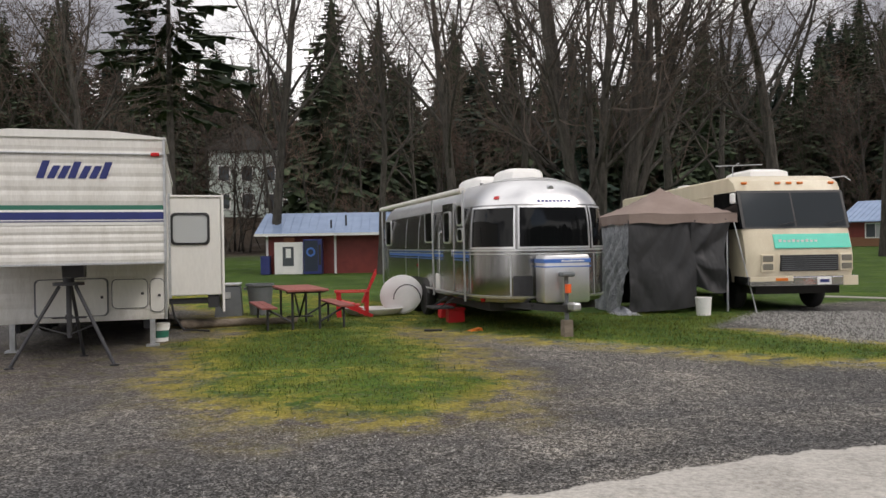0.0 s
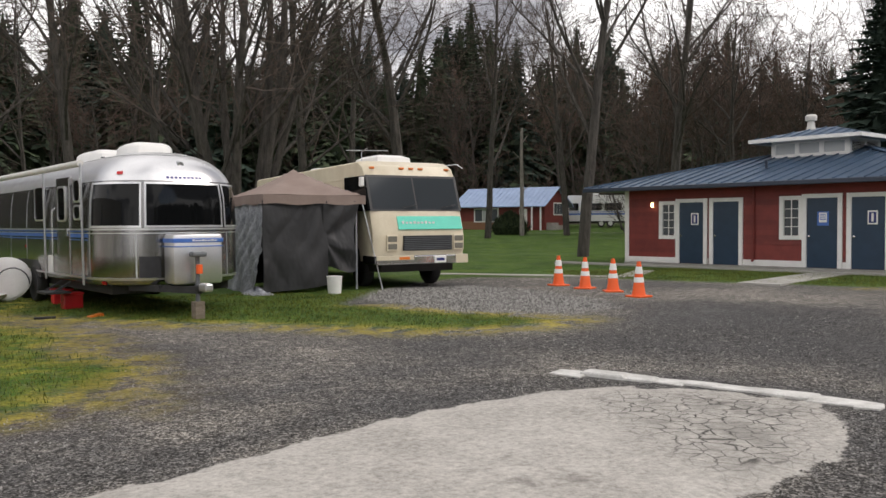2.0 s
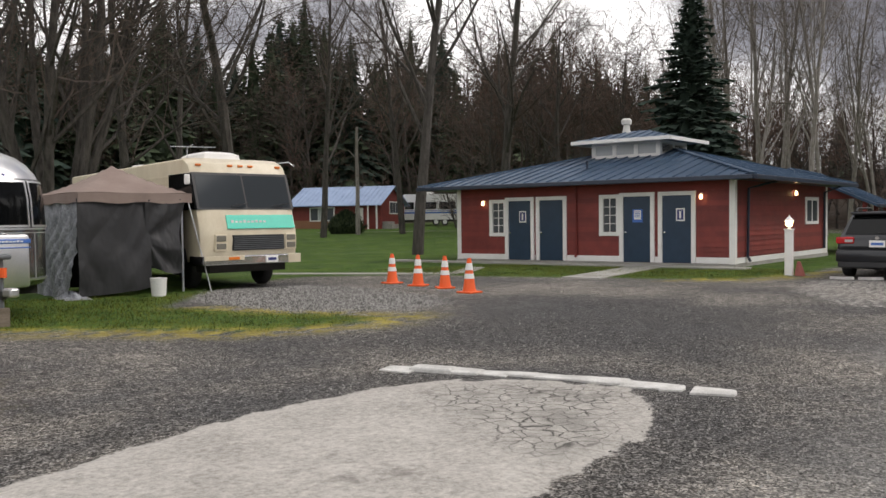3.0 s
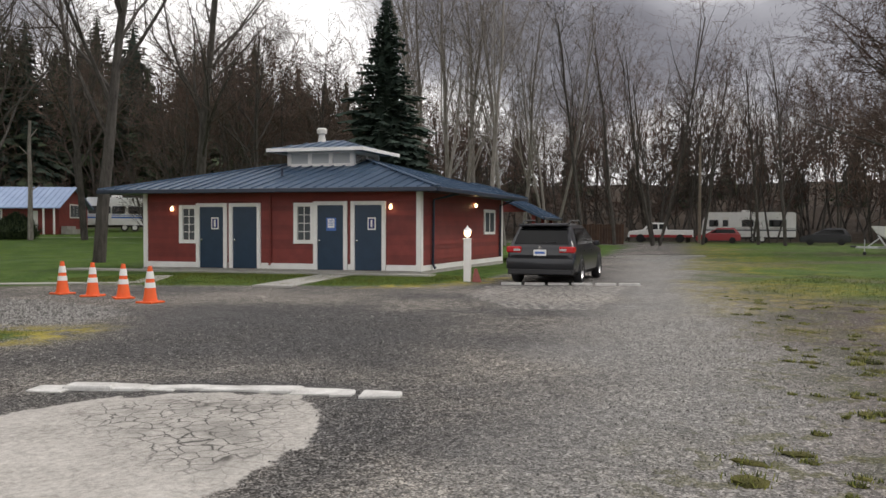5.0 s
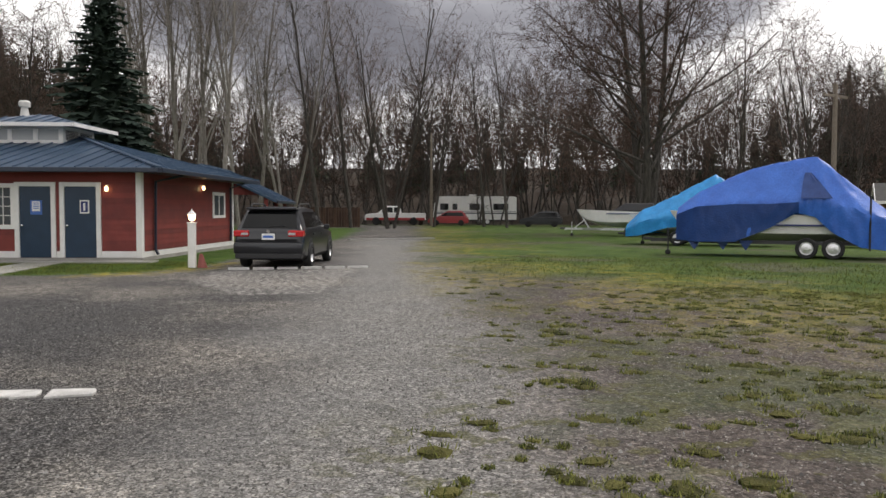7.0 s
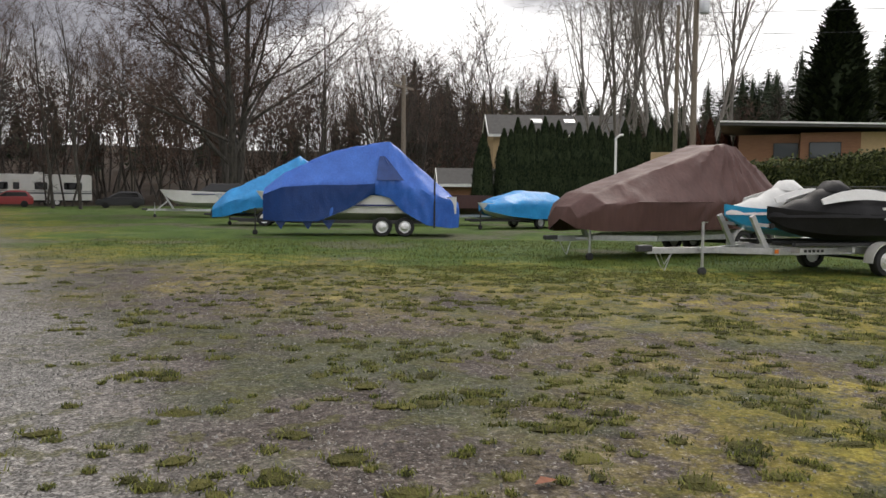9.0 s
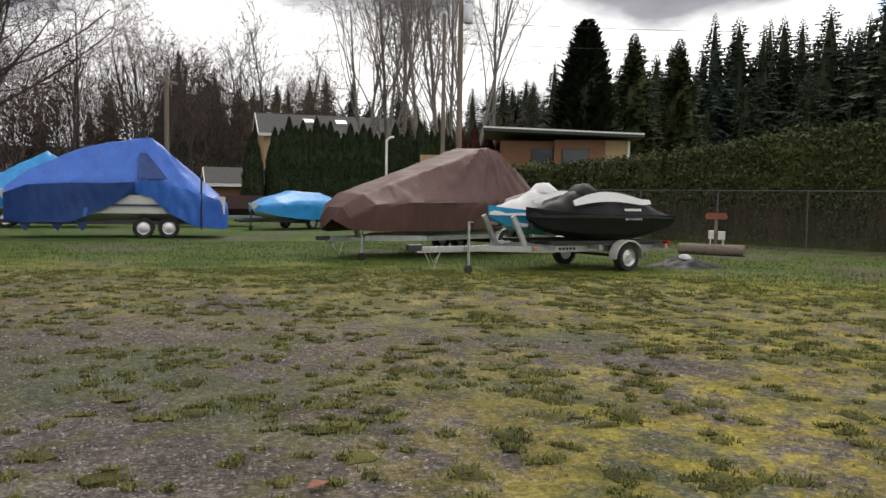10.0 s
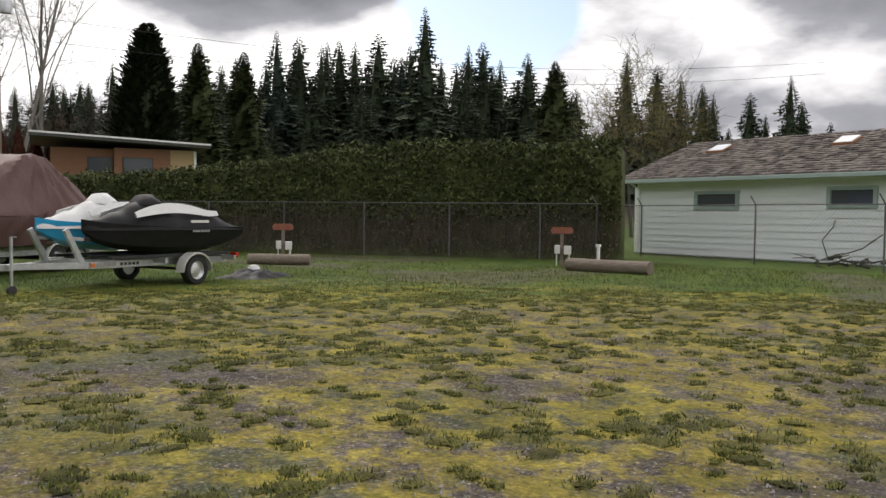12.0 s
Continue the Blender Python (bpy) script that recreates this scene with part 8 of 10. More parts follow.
def lawn_chair():
    th = thing("lawn_chair", pose(-5.2, 16.3, 0, 0, 0, -72), "red plastic slatted lawn chair on the grass", "chair")
    # local -y is the front
    for k in range(5):
        x = -0.25 + k * 0.103
        part("back_slat", Shape().add([(x, 0.18, 0.3), (x + 0.09, 0.18, 0.3), (x + 0.09, 0.48, 1.02 - 0.04 * abs(k - 2)), (x, 0.48, 1.02 - 0.04 * abs(k - 2)), (x, 0.21, 0.3), (x + 0.09, 0.21, 0.3), (x + 0.09, 0.51, 1.02 - 0.04 * abs(k - 2)), (x, 0.51, 1.02 - 0.04 * abs(k - 2))], [(0, 1, 2, 3), (4, 7, 6, 5), (0, 4, 5, 1), (3, 2, 6, 7), (0, 3, 7, 4), (1, 5, 6, 2)]), "red_plastic", th)
    for k in range(5):
        y = -0.35 + k * 0.11
        part("seat_slat", Shape().bar((-0.26, y, 0.36 - 0.025 * k), (0.26, y, 0.36 - 0.025 * k), 0.1, 0.025), "red_plastic", th)
    for sx in (-1, 1):
        x = sx * 0.31
        part("armrest", Shape().box(x - 0.06, x + 0.06, -0.4, 0.34, 0.54, 0.565, 0.008), "red_plastic", th)
        part("front_leg", Shape().box(x - 0.02, x + 0.02, -0.36, -0.26, 0, 0.54), "red_plastic", th)
        part("rear_leg", Shape().bar((x, 0.4, 0.02), (x, -0.3, 0.34), 0.03, 0.09).bar((x, 0.28, 0.1), (x, 0.3, 0.55), 0.03, 0.07), "red_plastic", th)


lawn_chair()


def white_lid():
    th = thing("fibreglass_shell", pose(-4.35, 16.75, 0, 0, 0, 8), "white fibreglass tub propped against its upright lid", "tub")
    lid = Shape().turn([(0.001, 0.10), (0.3, 0.09), (0.46, 0.05), (0.5, 0.0), (0.47, -0.02), (0.3, 0.04), (0.001, 0.05)], n=28)
    lid.move(pose(0.1, 0.1, 0.44, 74, 0, -15) @ Matrix.Diagonal((1.0, 0.9, 1, 1)))
    part("lid", lid, "white_paint", th, smooth=True)
    tub = Shape().turn([(0.001, 0.02), (0.3, 0.0), (0.44, 0.05), (0.52, 0.16), (0.5, 0.18), (0.4, 0.1), (0.001, 0.07)], n=28)
    tub.move(Matrix.Translation((-0.5, -0.1, 0)) @ Matrix.Diagonal((1.25, 0.8, 1, 1)))
    part("tub", tub, "white_paint", th, smooth=True)
    part("hose", Shape().pipe([(0.25 + 0.3 * math.cos(k * 0.35), -0.12 + 0.05 * k / 9, 0.35 + 0.32 * math.sin(k * 0.35)) for k in range(10)], 0.012, 6), "dark_steel", th)


white_lid()
v = thing("litter_bin", pose(-7.45, 16.6, 0, 0, 0, 20), "dark grey plastic dustbin on the grass", "bin")
part("barrel", Shape().turn([(0.001, 0.0), (0.22, 0.0), (0.29, 0.66), (0.32, 0.67), (0.32, 0.72), (0.28, 0.72), (0.2, 0.05), (0.001, 0.05)], n=22), "grey_plastic", v, smooth=True)
part("handle", Shape().box(-0.36, -0.29, -0.06, 0.06, 0.58, 0.64, 0.01).box(0.29, 0.36, -0.06, 0.06, 0.58, 0.64, 0.01), "grey_plastic", v)
v = thing("utility_box", pose(-8.15, 16.5, 0, 0, 0, 20), "grey plastic storage box with a sloping lid on the grass", "box")
part("case", Shape().prism([(-0.3, 0), (0.3, 0), (0.26, 0.66), (-0.22, 0.7)], -0.25, 0.25, "y"), "grey_plastic", v)
part("lid", Shape().box(-0.26, 0.28, -0.28, 0.28, 0.69, 0.74, 0.015), "galvanised", v)
part("latch", Shape().box(-0.06, 0.06, -0.27, -0.25, 0.4, 0.55, 0.006), "galvanised", v)
lg = Shape()
for k in range(7):
    lg.tube((-8.4 + 0.33 * k, 13.9 + 0.12 * k, 0.07), (-7.9 + 0.33 * k, 14.25 + 0.1 * k, 0.1), 0.035, 0.02, n=6)
solo("log", Shape().tube((-7.8, 13.6, 0.09), (-5.9, 14.7, 0.07), 0.09, 0.07, n=10), "old_wood", "thin grey log lying on the grass behind the bench", "log", smooth=True)
solo("brush_heap", lg, "old_wood", "low heap of cut sticks under the slide-out", "branches", kind="stuff")


# ---- boats and trailers on the field ----
def cover(stations, seed, wrinkle=0.035, around=26, along=46, peak=None):
    """A tarp pulled over a hull: stations of (y, ridge z, ridge half-width, knuckle z, half-width, near hem z, far hem z)."""
    rings = []
    for i in range(along + 1):
        t = i / along * (len(stations) - 1)
        k = min(int(t), len(stations) - 2)
        f = t - k
        y, zr, wr, zk, w, h0, h1 = [a + (b - a) * f for a, b in zip(stations[k], stations[k + 1])]
        line = [(w * 0.93, h0), (w, zk), (wr, zr), (-wr, zr), (-w, zk), (-w * 0.93, h1)]
        seg = [math.dist(a, b) for a, b in zip(line, line[1:])]
        tot = sum(seg)
        ring = []
        for j in range(around + 1):
            d = tot * j / around
            q = 0
            while q < len(seg) - 1 and d > seg[q]:
                d -= seg[q]
                q += 1
            g = min(1.0, d / max(seg[q], 1e-6))
            x, z = line[q][0] + (line[q + 1][0] - line[q][0]) * g, line[q][1] + (line[q + 1][1] - line[q][1]) * g
            n1 = noise.noise((x * 1.3 + seed, y * 1.6, z * 1.4))
            n2 = noise.noise((x * 3.5 + seed, y * 5.5 - z * 2.0, z * 1.3 + 7))
            off = wrinkle * (1.2 * n1 + 1.0 * n2) + (wrinkle * 0.9 * math.sin(y * 9 + seed) * max(0.0, (zk - z)) if z < zk else 0)
            if peak and z > h0:
                # folds that hang from the high point
                fan = math.atan2(y - peak[0], peak[1] + 0.25 - z)
                fade = max(0.0, 1 - abs(y - peak[0]) / 2.2) * min(1.0, (peak[1] + 0.1 - z) * 1.5)
                off += peak[2] * fade * (abs(math.sin(8.5 * fan + 0.8 * noise.noise((y, z, seed)))) - 0.5 + 0.5 * math.sin(19 * fan + seed))
            ring.append((x + math.copysign(off, x) * (1 if abs(x) > wr * 0.7 else 0.3), y, z + 0.6 * off * (1 if z > zk else 0)))
        rings.append(ring)
    s = Shape()
    s.rings(rings, close=False, caps=False)
    n = around + 1
    for ring, flip in ((rings[0], 1), (rings[-1], -1)):
        cx = (0.0, ring[0][1] - 0.08 * flip, sum(p[2] for p in ring) / len(ring) * 0.9)
        s.add(ring + [cx], [(j, j + 1, n) for j in range(n - 1)])
    return s


def hull(length, w, z0, z1, y0=0.0, bow=1.6):
    """A planing hull with a raked bow at y0."""
    rings = []
    for k in range(13):
        t = k / 12
        y = y0 + length * t
        f = min(1.0, (t * length / bow)) ** 0.6
        ww = w / 2 * (0.06 + 0.94 * f)
        keel = z0 + (z1 - z0) * 0.75 * (1 - f) ** 1.5
        top = z1 + 0.16 * (1 - t) ** 2
        chine = keel + (z1 - z0) * 0.34 * f
        rings.append([(ww, y - 0.25 * (1 - f), top), (ww * 0.9, y, chine), (0.02, y, keel), (-0.02, y, keel), (-ww * 0.9, y, chine), (-ww, y - 0.25 * (1 - f), top)])
    return Shape().rings(rings)


def boat_trailer(th, length, wheel_y, w, r, mt="galvanised", rim="galvanised", jack=(0.3, 0.6), z=0.45, axles=1):
    fr = part("trailer_frame", Shape().bar((0.0, 0, z), (0.0, 1.3, z), 0.1, 0.12).bar((0.05, 1.1, z), (w / 2 - 0.25, 2.3, z), 0.08, 0.12).bar((-0.05, 1.1, z), (-w / 2 + 0.25, 2.3, z), 0.08, 0.12).bar((w / 2 - 0.25, 2.25, z), (w / 2 - 0.25, length, z), 0.08, 0.12).bar((-w / 2 + 0.25, 2.25, z), (-w / 2 + 0.25, length, z), 0.08, 0.12).bar((-w / 2 + 0.25, length - 0.1, z), (w / 2 - 0.25, length - 0.1, z), 0.08, 0.1).bar((-w / 2 + 0.25, 2.6, z), (w / 2 - 0.25, 2.6, z), 0.08, 0.1), mt, th)
    part("coupler", Shape().box(-0.06, 0.06, -0.25, 0.08, z - 0.02, z + 0.08, 0.02), "dark_steel", fr)
    jx, jy = jack
    jk = part("jack", Shape().tube((jx, jy, 0.12), (jx, jy, z + 0.42), 0.028).bar((0, jy, z), (jx, jy, z), 0.05, 0.06).bar((jx, jy, z + 0.42), (jx + 0.14, jy, z + 0.42), 0.02, 0.02), mt, th)
    part("jack_foot", Shape().turn([(0.001, -0.03), (0.09, -0.03), (0.09, 0.03), (0.001, 0.03)], (jx, jy, 0.09), 14, "x"), "black_rubber", jk)
    for k in range(axles):
        y = wheel_y + k * (2 * r + 0.1)
        part("axle", Shape().tube((-w / 2 + 0.1, y, r), (w / 2 - 0.1, y, r), 0.03), "dark_steel", th)
        for sx in (-1, 1):
            wheel(th, sx * (w / 2 - 0.08), y, r, r, 0.19, rim, sx)
    return fr


def mudguard(th, x, y, r, w, mt, length=0.0):
    s = Shape()
    rows = []
    for k in range(13):
        a = math.pi * (k / 12)
        yy = y + length * (0 if a > math.pi / 2 else 1) + (r + 0.07) * math.cos(a)
        zz = r + (r + 0.07) * math.sin(a) * 0.98
        rows.append([(x - w / 2, yy, zz), (x + w / 2, yy, zz), (x + w / 2, yy, zz - 0.03), (x - w / 2, yy, zz - 0.03)])
    s.rings(rows)
    return part("mudguard", s, mt, th, smooth=True)


# big boat under the blue tarp
th = thing("boat_trailer", pose(29.4, 4.4, 0, 0, 0, 180), "tandem boat trailer with a tall boat under a torn royal-blue tarp", "boat trailer")
boat_trailer(th, 7.0, 5.0, 2.3, 0.33, "dark_steel", "bright_aluminium", (0.35, 0.65), 0.5, 2)
part("hull", hull(6.6, 2.3, 0.5, 1.35, 0.9), "white_paint", th, "cream white hull showing under the tarp", True)
part("rub_rail", Shape().box(1.14, 1.18, 2.6, 7.3, 1.02, 1.08, 0.01), "navy_trim", th)
BLUE = [(1.0, 1.62, 0.45, 1.35, 0.9, 0.55, 0.55), (1.7, 2.15, 0.5, 1.62, 1.2, 0.5, 0.5), (2.9, 2.72, 0.5, 1.7, 1.3, 0.52, 0.5), (3.9, 3.02, 0.5, 1.7, 1.32, 0.95, 0.5), (4.7, 3.16, 0.5, 1.75, 1.32, 1.45, 0.6), (5.25, 3.22, 0.55, 1.9, 1.32, 1.3, 0.6), (5.7, 2.85, 0.6, 1.75, 1.34, 0.85, 0.6), (6.5, 2.15, 0.65, 1.5, 1.36, 0.4, 0.5), (7.3, 1.45, 0.7, 1.25, 1.2, 0.3, 0.4), (7.6, 1.15, 0.6, 0.9, 0.9, 0.32, 0.4)]
part("tarp", cover(BLUE, 3.0, 0.035, 40, 110, (5.2, 3.2, 0.07)), "blue_tarp", th, "royal-blue tarp, overlaid in darker blue low on the near side", True)
# darker blue overlay on the near side, from the knuckle down to the hem
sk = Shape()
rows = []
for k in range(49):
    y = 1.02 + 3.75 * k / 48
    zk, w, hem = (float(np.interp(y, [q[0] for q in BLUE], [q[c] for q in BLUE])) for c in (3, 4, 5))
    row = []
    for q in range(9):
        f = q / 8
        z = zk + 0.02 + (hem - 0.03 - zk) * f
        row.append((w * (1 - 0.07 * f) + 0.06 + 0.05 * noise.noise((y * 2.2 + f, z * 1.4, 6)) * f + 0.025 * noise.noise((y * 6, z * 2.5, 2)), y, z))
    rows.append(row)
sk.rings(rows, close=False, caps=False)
part("tarp_skirt", sk, "navy_tarp", th, "lower near side of the tarp in a darker blue", True)
flap = Shape()
rows = []
for k in range(13):
    g = 0.02 + 0.6 * k / 12
    half = 0.42 * (1 - k / 13) ** 0.8 + 0.03
    rows.append([(1.40 - 0.79 * g + 0.05 * noise.noise((q * 0.9, g * 7, 3)), 5.28 - 0.45 * g + half * (q / 4 - 1), 1.86 + 1.36 * g) for q in range(9)])
flap.rings(rows, close=False, caps=False)
part("loose_flap", flap, "navy_tarp", th, "dark crumpled fold where the tarp has torn", True)
part("guide_post", Shape().tube((1.3, 6.75, 0.3), (1.3, 6.75, 1.95), 0.03), "black_plastic", th)
for y in (1.6, 2.5, 3.2):
    part("tarp_corner", Shape().prism([(y - 0.22, 0.55), (y + 0.22, 0.55), (y + 0.02, 0.22)], 1.0, 1.015, "x"), "navy_tarp", th)

# boat under the bright tarp behind it
th = thing("boat_trailer", pose(37.6, 7.2, 0, 0, 0, 182), "boat on a trailer under a light cyan tarp", "boat trailer")
boat_trailer(th, 6.4, 2.5, 2.1, 0.33, "dark_steel", "bright_aluminium", (0.3, 0.9), 0.45, 1)
part("hull", hull(6.0, 2.0, 0.5, 1.2, 0.5), "white_paint", th, smooth=True)
part("tarp", cover([(0.2, 0.9, 0.3, 0.7, 0.6, 0.35, 0.4), (0.8, 1.5, 0.4, 1.0, 1.05, 0.4, 0.4), (2.0, 2.0, 0.35, 1.3, 1.15, 0.75, 0.5), (3.2, 2.7, 0.2, 1.5, 1.15, 0.9, 0.6), (3.95, 3.1, 0.1, 1.5, 1.15, 0.7, 0.6), (4.6, 2.6, 0.2, 1.4, 1.15, 0.6, 0.6), (6.2, 1.5, 0.4, 1.2, 1.05, 0.5, 0.5)], 9.0, 0.09, 26, 50), "cyan_tarp", th, "crumpled cyan tarp", True)

# small boat under a cyan tarp
th = thing("boat_trailer", pose(34.5, -4.1, 0, 0, 0, 215), "small boat on a low trailer under a cyan tarp", "boat trailer")
boat_trailer(th, 4.8, 3.2, 1.8, 0.27, "dark_steel", "galvanised", (0.25, 0.35), 0.38, 1)
part("hull", hull(4.6, 1.7, 0.4, 0.95, 0.7), "white_paint", th, smooth=True)
part("tarp", cover([(0.75, 1.1, 0.15, 1.0, 0.35, 0.75, 0.75), (1.5, 1.35, 0.3, 1.1, 0.9, 0.55, 0.55), (2.8, 1.62, 0.35, 1.12, 1.05, 0.42, 0.45), (4.2, 1.55, 0.4, 1.1, 1.05, 0.42, 0.45), (5.4, 1.15, 0.5, 1.0, 0.95, 0.5, 0.5)], 21.0, 0.04, 24, 40), "cyan_tarp", th, "cyan tarp laced over the hull", True)

# boat under the brown cover
th = thing("boat_trailer", pose(18.75, -4.6, 0, 0, 0, 208.2), "galvanised trailer with a tall boat under a brown fitted cover", "boat trailer")
boat_trailer(th, 7.0, 4.9, 2.35, 0.32, "galvanised", "galvanised", (0.5, 0.62), 0.48, 2)
part("hull", hull(6.3, 2.1, 0.55, 1.05, 0.95), "white_paint", th, smooth=True)
part("boat_cover", cover([(0.25, 1.2, 0.25, 0.95, 0.5, 0.72, 0.66), (0.7, 1.5, 0.4, 1.25, 0.9, 0.66, 0.6), (1.6, 1.78, 0.5, 1.32, 1.15, 0.66, 0.6), (2.9, 2.15, 0.55, 1.32, 1.25, 0.66, 0.6), (4.0, 2.52, 0.55, 1.32, 1.28, 0.66, 0.6), (4.8, 2.74, 0.6, 1.34, 1.28, 0.68, 0.64), (5.3, 2.66, 0.55, 1.34, 1.28, 0.66, 0.66), (6.2, 2.05, 0.6, 1.32, 1.25, 0.7, 0.7), (7.0, 1.45, 0.7, 1.2, 1.15, 0.7, 0.7), (7.2, 1.2, 0.7, 1.0, 1.0, 0.72, 0.72)], 33.0, 0.03, 48, 170, (5.0, 2.75, 0.17)), "brown_cover", th, "brown fabric cover with long folds", True)
part("cover_hem", Shape().tube((1.27, 1.3, 1.31), (1.27, 6.55, 1.31), 0.014, n=6), "brown_cover", th)
part("winch_post", Shape().bar((0.0, 0.95, 0.5), (0.0, 0.62, 1.25), 0.08, 0.1).box(-0.08, 0.08, 0.5, 0.72, 1.2, 1.34, 0.02).box(0.08, 0.22, 0.6, 0.64, 1.24, 1.28), "galvanised", th)
for sx in (-1, 1):
    mudguard(th, sx * 1.1, 4.9, 0.32, 0.24, "white_paint", 0.74)
part("safety_chain", Shape().pipe([(0.1, 0.1, 0.42), (0.14, 0.2, 0.2), (0.1, 0.3, 0.12), (0.05, 0.45, 0.4)], 0.01, 5), "galvanised", th)

# open white runabout
th = thing("boat_trailer", pose(48.3, 13.2, 0, 0, 0, 188), "white open runabout with a green canvas top on its trailer", "boat trailer")
boat_trailer(th, 5.8, 3.9, 2.0, 0.3, "galvanised", "galvanised", (0.3, 0.5), 0.42, 1)
part("winch_post", Shape().bar((0, 1.5, 0.45), (0, 1.1, 1.1), 0.08, 0.08).bar((0, 0.6, 0.45), (0, 1.2, 0.95), 0.06, 0.06), "galvanised", th)
part("hull", hull(6.0, 2.1, 0.55, 1.42, 1.0, 2.2), "white_paint", th, "glossy white hull", True)
part("canvas", cover([(3.0, 1.55, 0.5, 1.45, 0.9, 1.4, 1.4), (3.6, 1.95, 0.6, 1.5, 0.95, 1.4, 1.4), (5.2, 1.95, 0.6, 1.5, 0.95, 1.4, 1.4)], 5.0, 0.02, 16, 14), "dark_tarp", th, "dark green canvas", True)
part("rub_rail", Shape().box(1.03, 1.06, 2.6, 7.0, 1.3, 1.36, 0.01), "navy_trim", th)
# a maroon boat mostly hidden
th = thing("boat_trailer", pose(38.6, -0.4, 0, 0, 0, 190), "small maroon boat behind the blue tarp", "boat trailer")
part("hull", hull(5.0, 1.9, 0.5, 1.4, 0.0, 2.0), "brown_cover", th, smooth=True)
boat_trailer(th, 5.0, 3.0, 1.9, 0.3)


# ---- two jet skis ----
def jet_ski(m, cover_mat, hull_mat, accent, label):
    th = thing("jet_ski", m, label, "jet ski", "jet skis on the trailer")
    L = 3.5
    # lower hull
    rings = []
    for k in range(15):
        t = k / 14
        f = (min(1.0, t / 0.45)) ** 0.55
        tail = 1.0 if t < 0.8 else 1.0 - 0.9 * (t - 0.8)
        w = 0.6 * (0.05 + 0.95 * f) * tail
        keel = 0.02 + 0.42 * (1 - f) ** 1.4 + (0.15 * max(0, t - 0.8) / 0.2)
        top = 0.52 + 0.14 * (1 - f)
        rings.append([(w, L * t, top), (w * 0.96, L * t, top - 0.12), (w * 0.72, L * t, keel + 0.12 * f), (0.02, L * t, keel), (-0.02, L * t, keel), (-w * 0.72, L * t, keel + 0.12 * f), (-w * 0.96, L * t, top - 0.12), (-w, L * t, top)])
    part("hull", Shape().rings(rings), hull_mat, th, smooth=True)
    # covered deck: hood, handlebar, seat, tail
    tops = [(0.0, 0.58, 0.05), (0.25, 0.66, 0.3), (0.7, 0.8, 0.5), (1.1, 0.98, 0.56), (1.35, 1.08, 0.5), (1.55, 1.0, 0.44), (1.8, 0.93, 0.42), (2.3, 0.98, 0.4), (2.65, 0.93, 0.42), (2.9, 0.78, 0.46), (3.3, 0.6, 0.5), (3.5, 0.5, 0.4)]
    rows = []
    for i in range(45):
        y = L * i / 44
        k = 0
        while k < len(tops) - 2 and y > tops[k + 1][0]:
            k += 1
        f = (y - tops[k][0]) / (tops[k + 1][0] - tops[k][0])
        f = f * f * (3 - 2 * f)
        zt = tops[k][1] + (tops[k + 1][1] - tops[k][1]) * f
        t = y / L
        ff = (min(1.0, t / 0.45)) ** 0.55
        w = 0.62 * (0.05 + 0.95 * ff) * (1.0 if t < 0.8 else 1.0 - 0.9 * (t - 0.8))
        ring = []
        for j in range(17):
            a = math.pi * j / 16
            c, s = math.cos(a), math.sin(a)
            x = w * math.copysign(abs(c) ** 0.8, c) * (1 - 0.45 * s)
            z = 0.46 + (zt - 0.46) * abs(s) ** 0.75 + 0.012 * noise.noise((x * 6, y * 5, 3))
            ring.append((x, y, z))
        rows.append(ring)
    part("cover", Shape().rings(rows, close=False, caps=False), cover_mat, th, smooth=True)
    part("handlebar", Shape().rings([[(0.4 * sx, 1.38 + (y - 1.38) * k, 1.04 + (z - 1.04) * k - 0.1 * abs(sx)) for y, z in ((1.1, 0.98), (1.5, 0.96), (1.62, 1.04), (1.42, 1.17), (1.26, 1.15))] for sx, k in ((-1, 0.35), (-0.7, 0.7), (-0.3, 1.0), (0.3, 1.0), (0.7, 0.7), (1, 0.35))]), cover_mat, th, smooth=True)
    # a pale sweep along each flank
    for sx in (-1, 1):
        v = []
        for i in range(19):
            t = i / 18
            y = 0.75 + 2.0 * t
            zc = 0.74 + 0.12 * math.sin(math.pi * min(1, t * 1.15)) + 0.05 * t
            h = 0.045 + 0.05 * math.sin(math.pi * t) * (1.2 - t * 0.4)
            base = 0.60 - 0.10 * max(0.0, 0.3 - t)
            for dz in (-h, h):
                zz = zc + dz
                v.append((sx * (base - 0.62 * max(0.0, zz - 0.62) - 0.02), y, zz))
                v.append((sx * (base - 0.62 * max(0.0, zz - 0.62) + 0.012), y, zz))
        s = Shape()
        s.rings([[v[4 * i], v[4 * i + 1], v[4 * i + 3], v[4 * i + 2]] for i in range(19)])
        part("side_flash", s, accent, th, "white sweep on the cover", True)
        lt = Shape()
        for k in range(7):
            y = 2.0 + k * 0.065
            lt.box(min(sx * 0.585, sx * 0.612), max(sx * 0.585, sx * 0.612), y, y + 0.045, 0.42, 0.475)
        part("maker_name", lt, "galvanised", th)
        lt = Shape()
        for k in range(7):
            y = 2.0 + k * 0.065
            lt.box(min(sx * 0.545, sx * 0.575), max(sx * 0.545, sx * 0.575), y, y + 0.048, 0.6, 0.65)
        part("cover_name", lt, "white_paint", th)
    return th


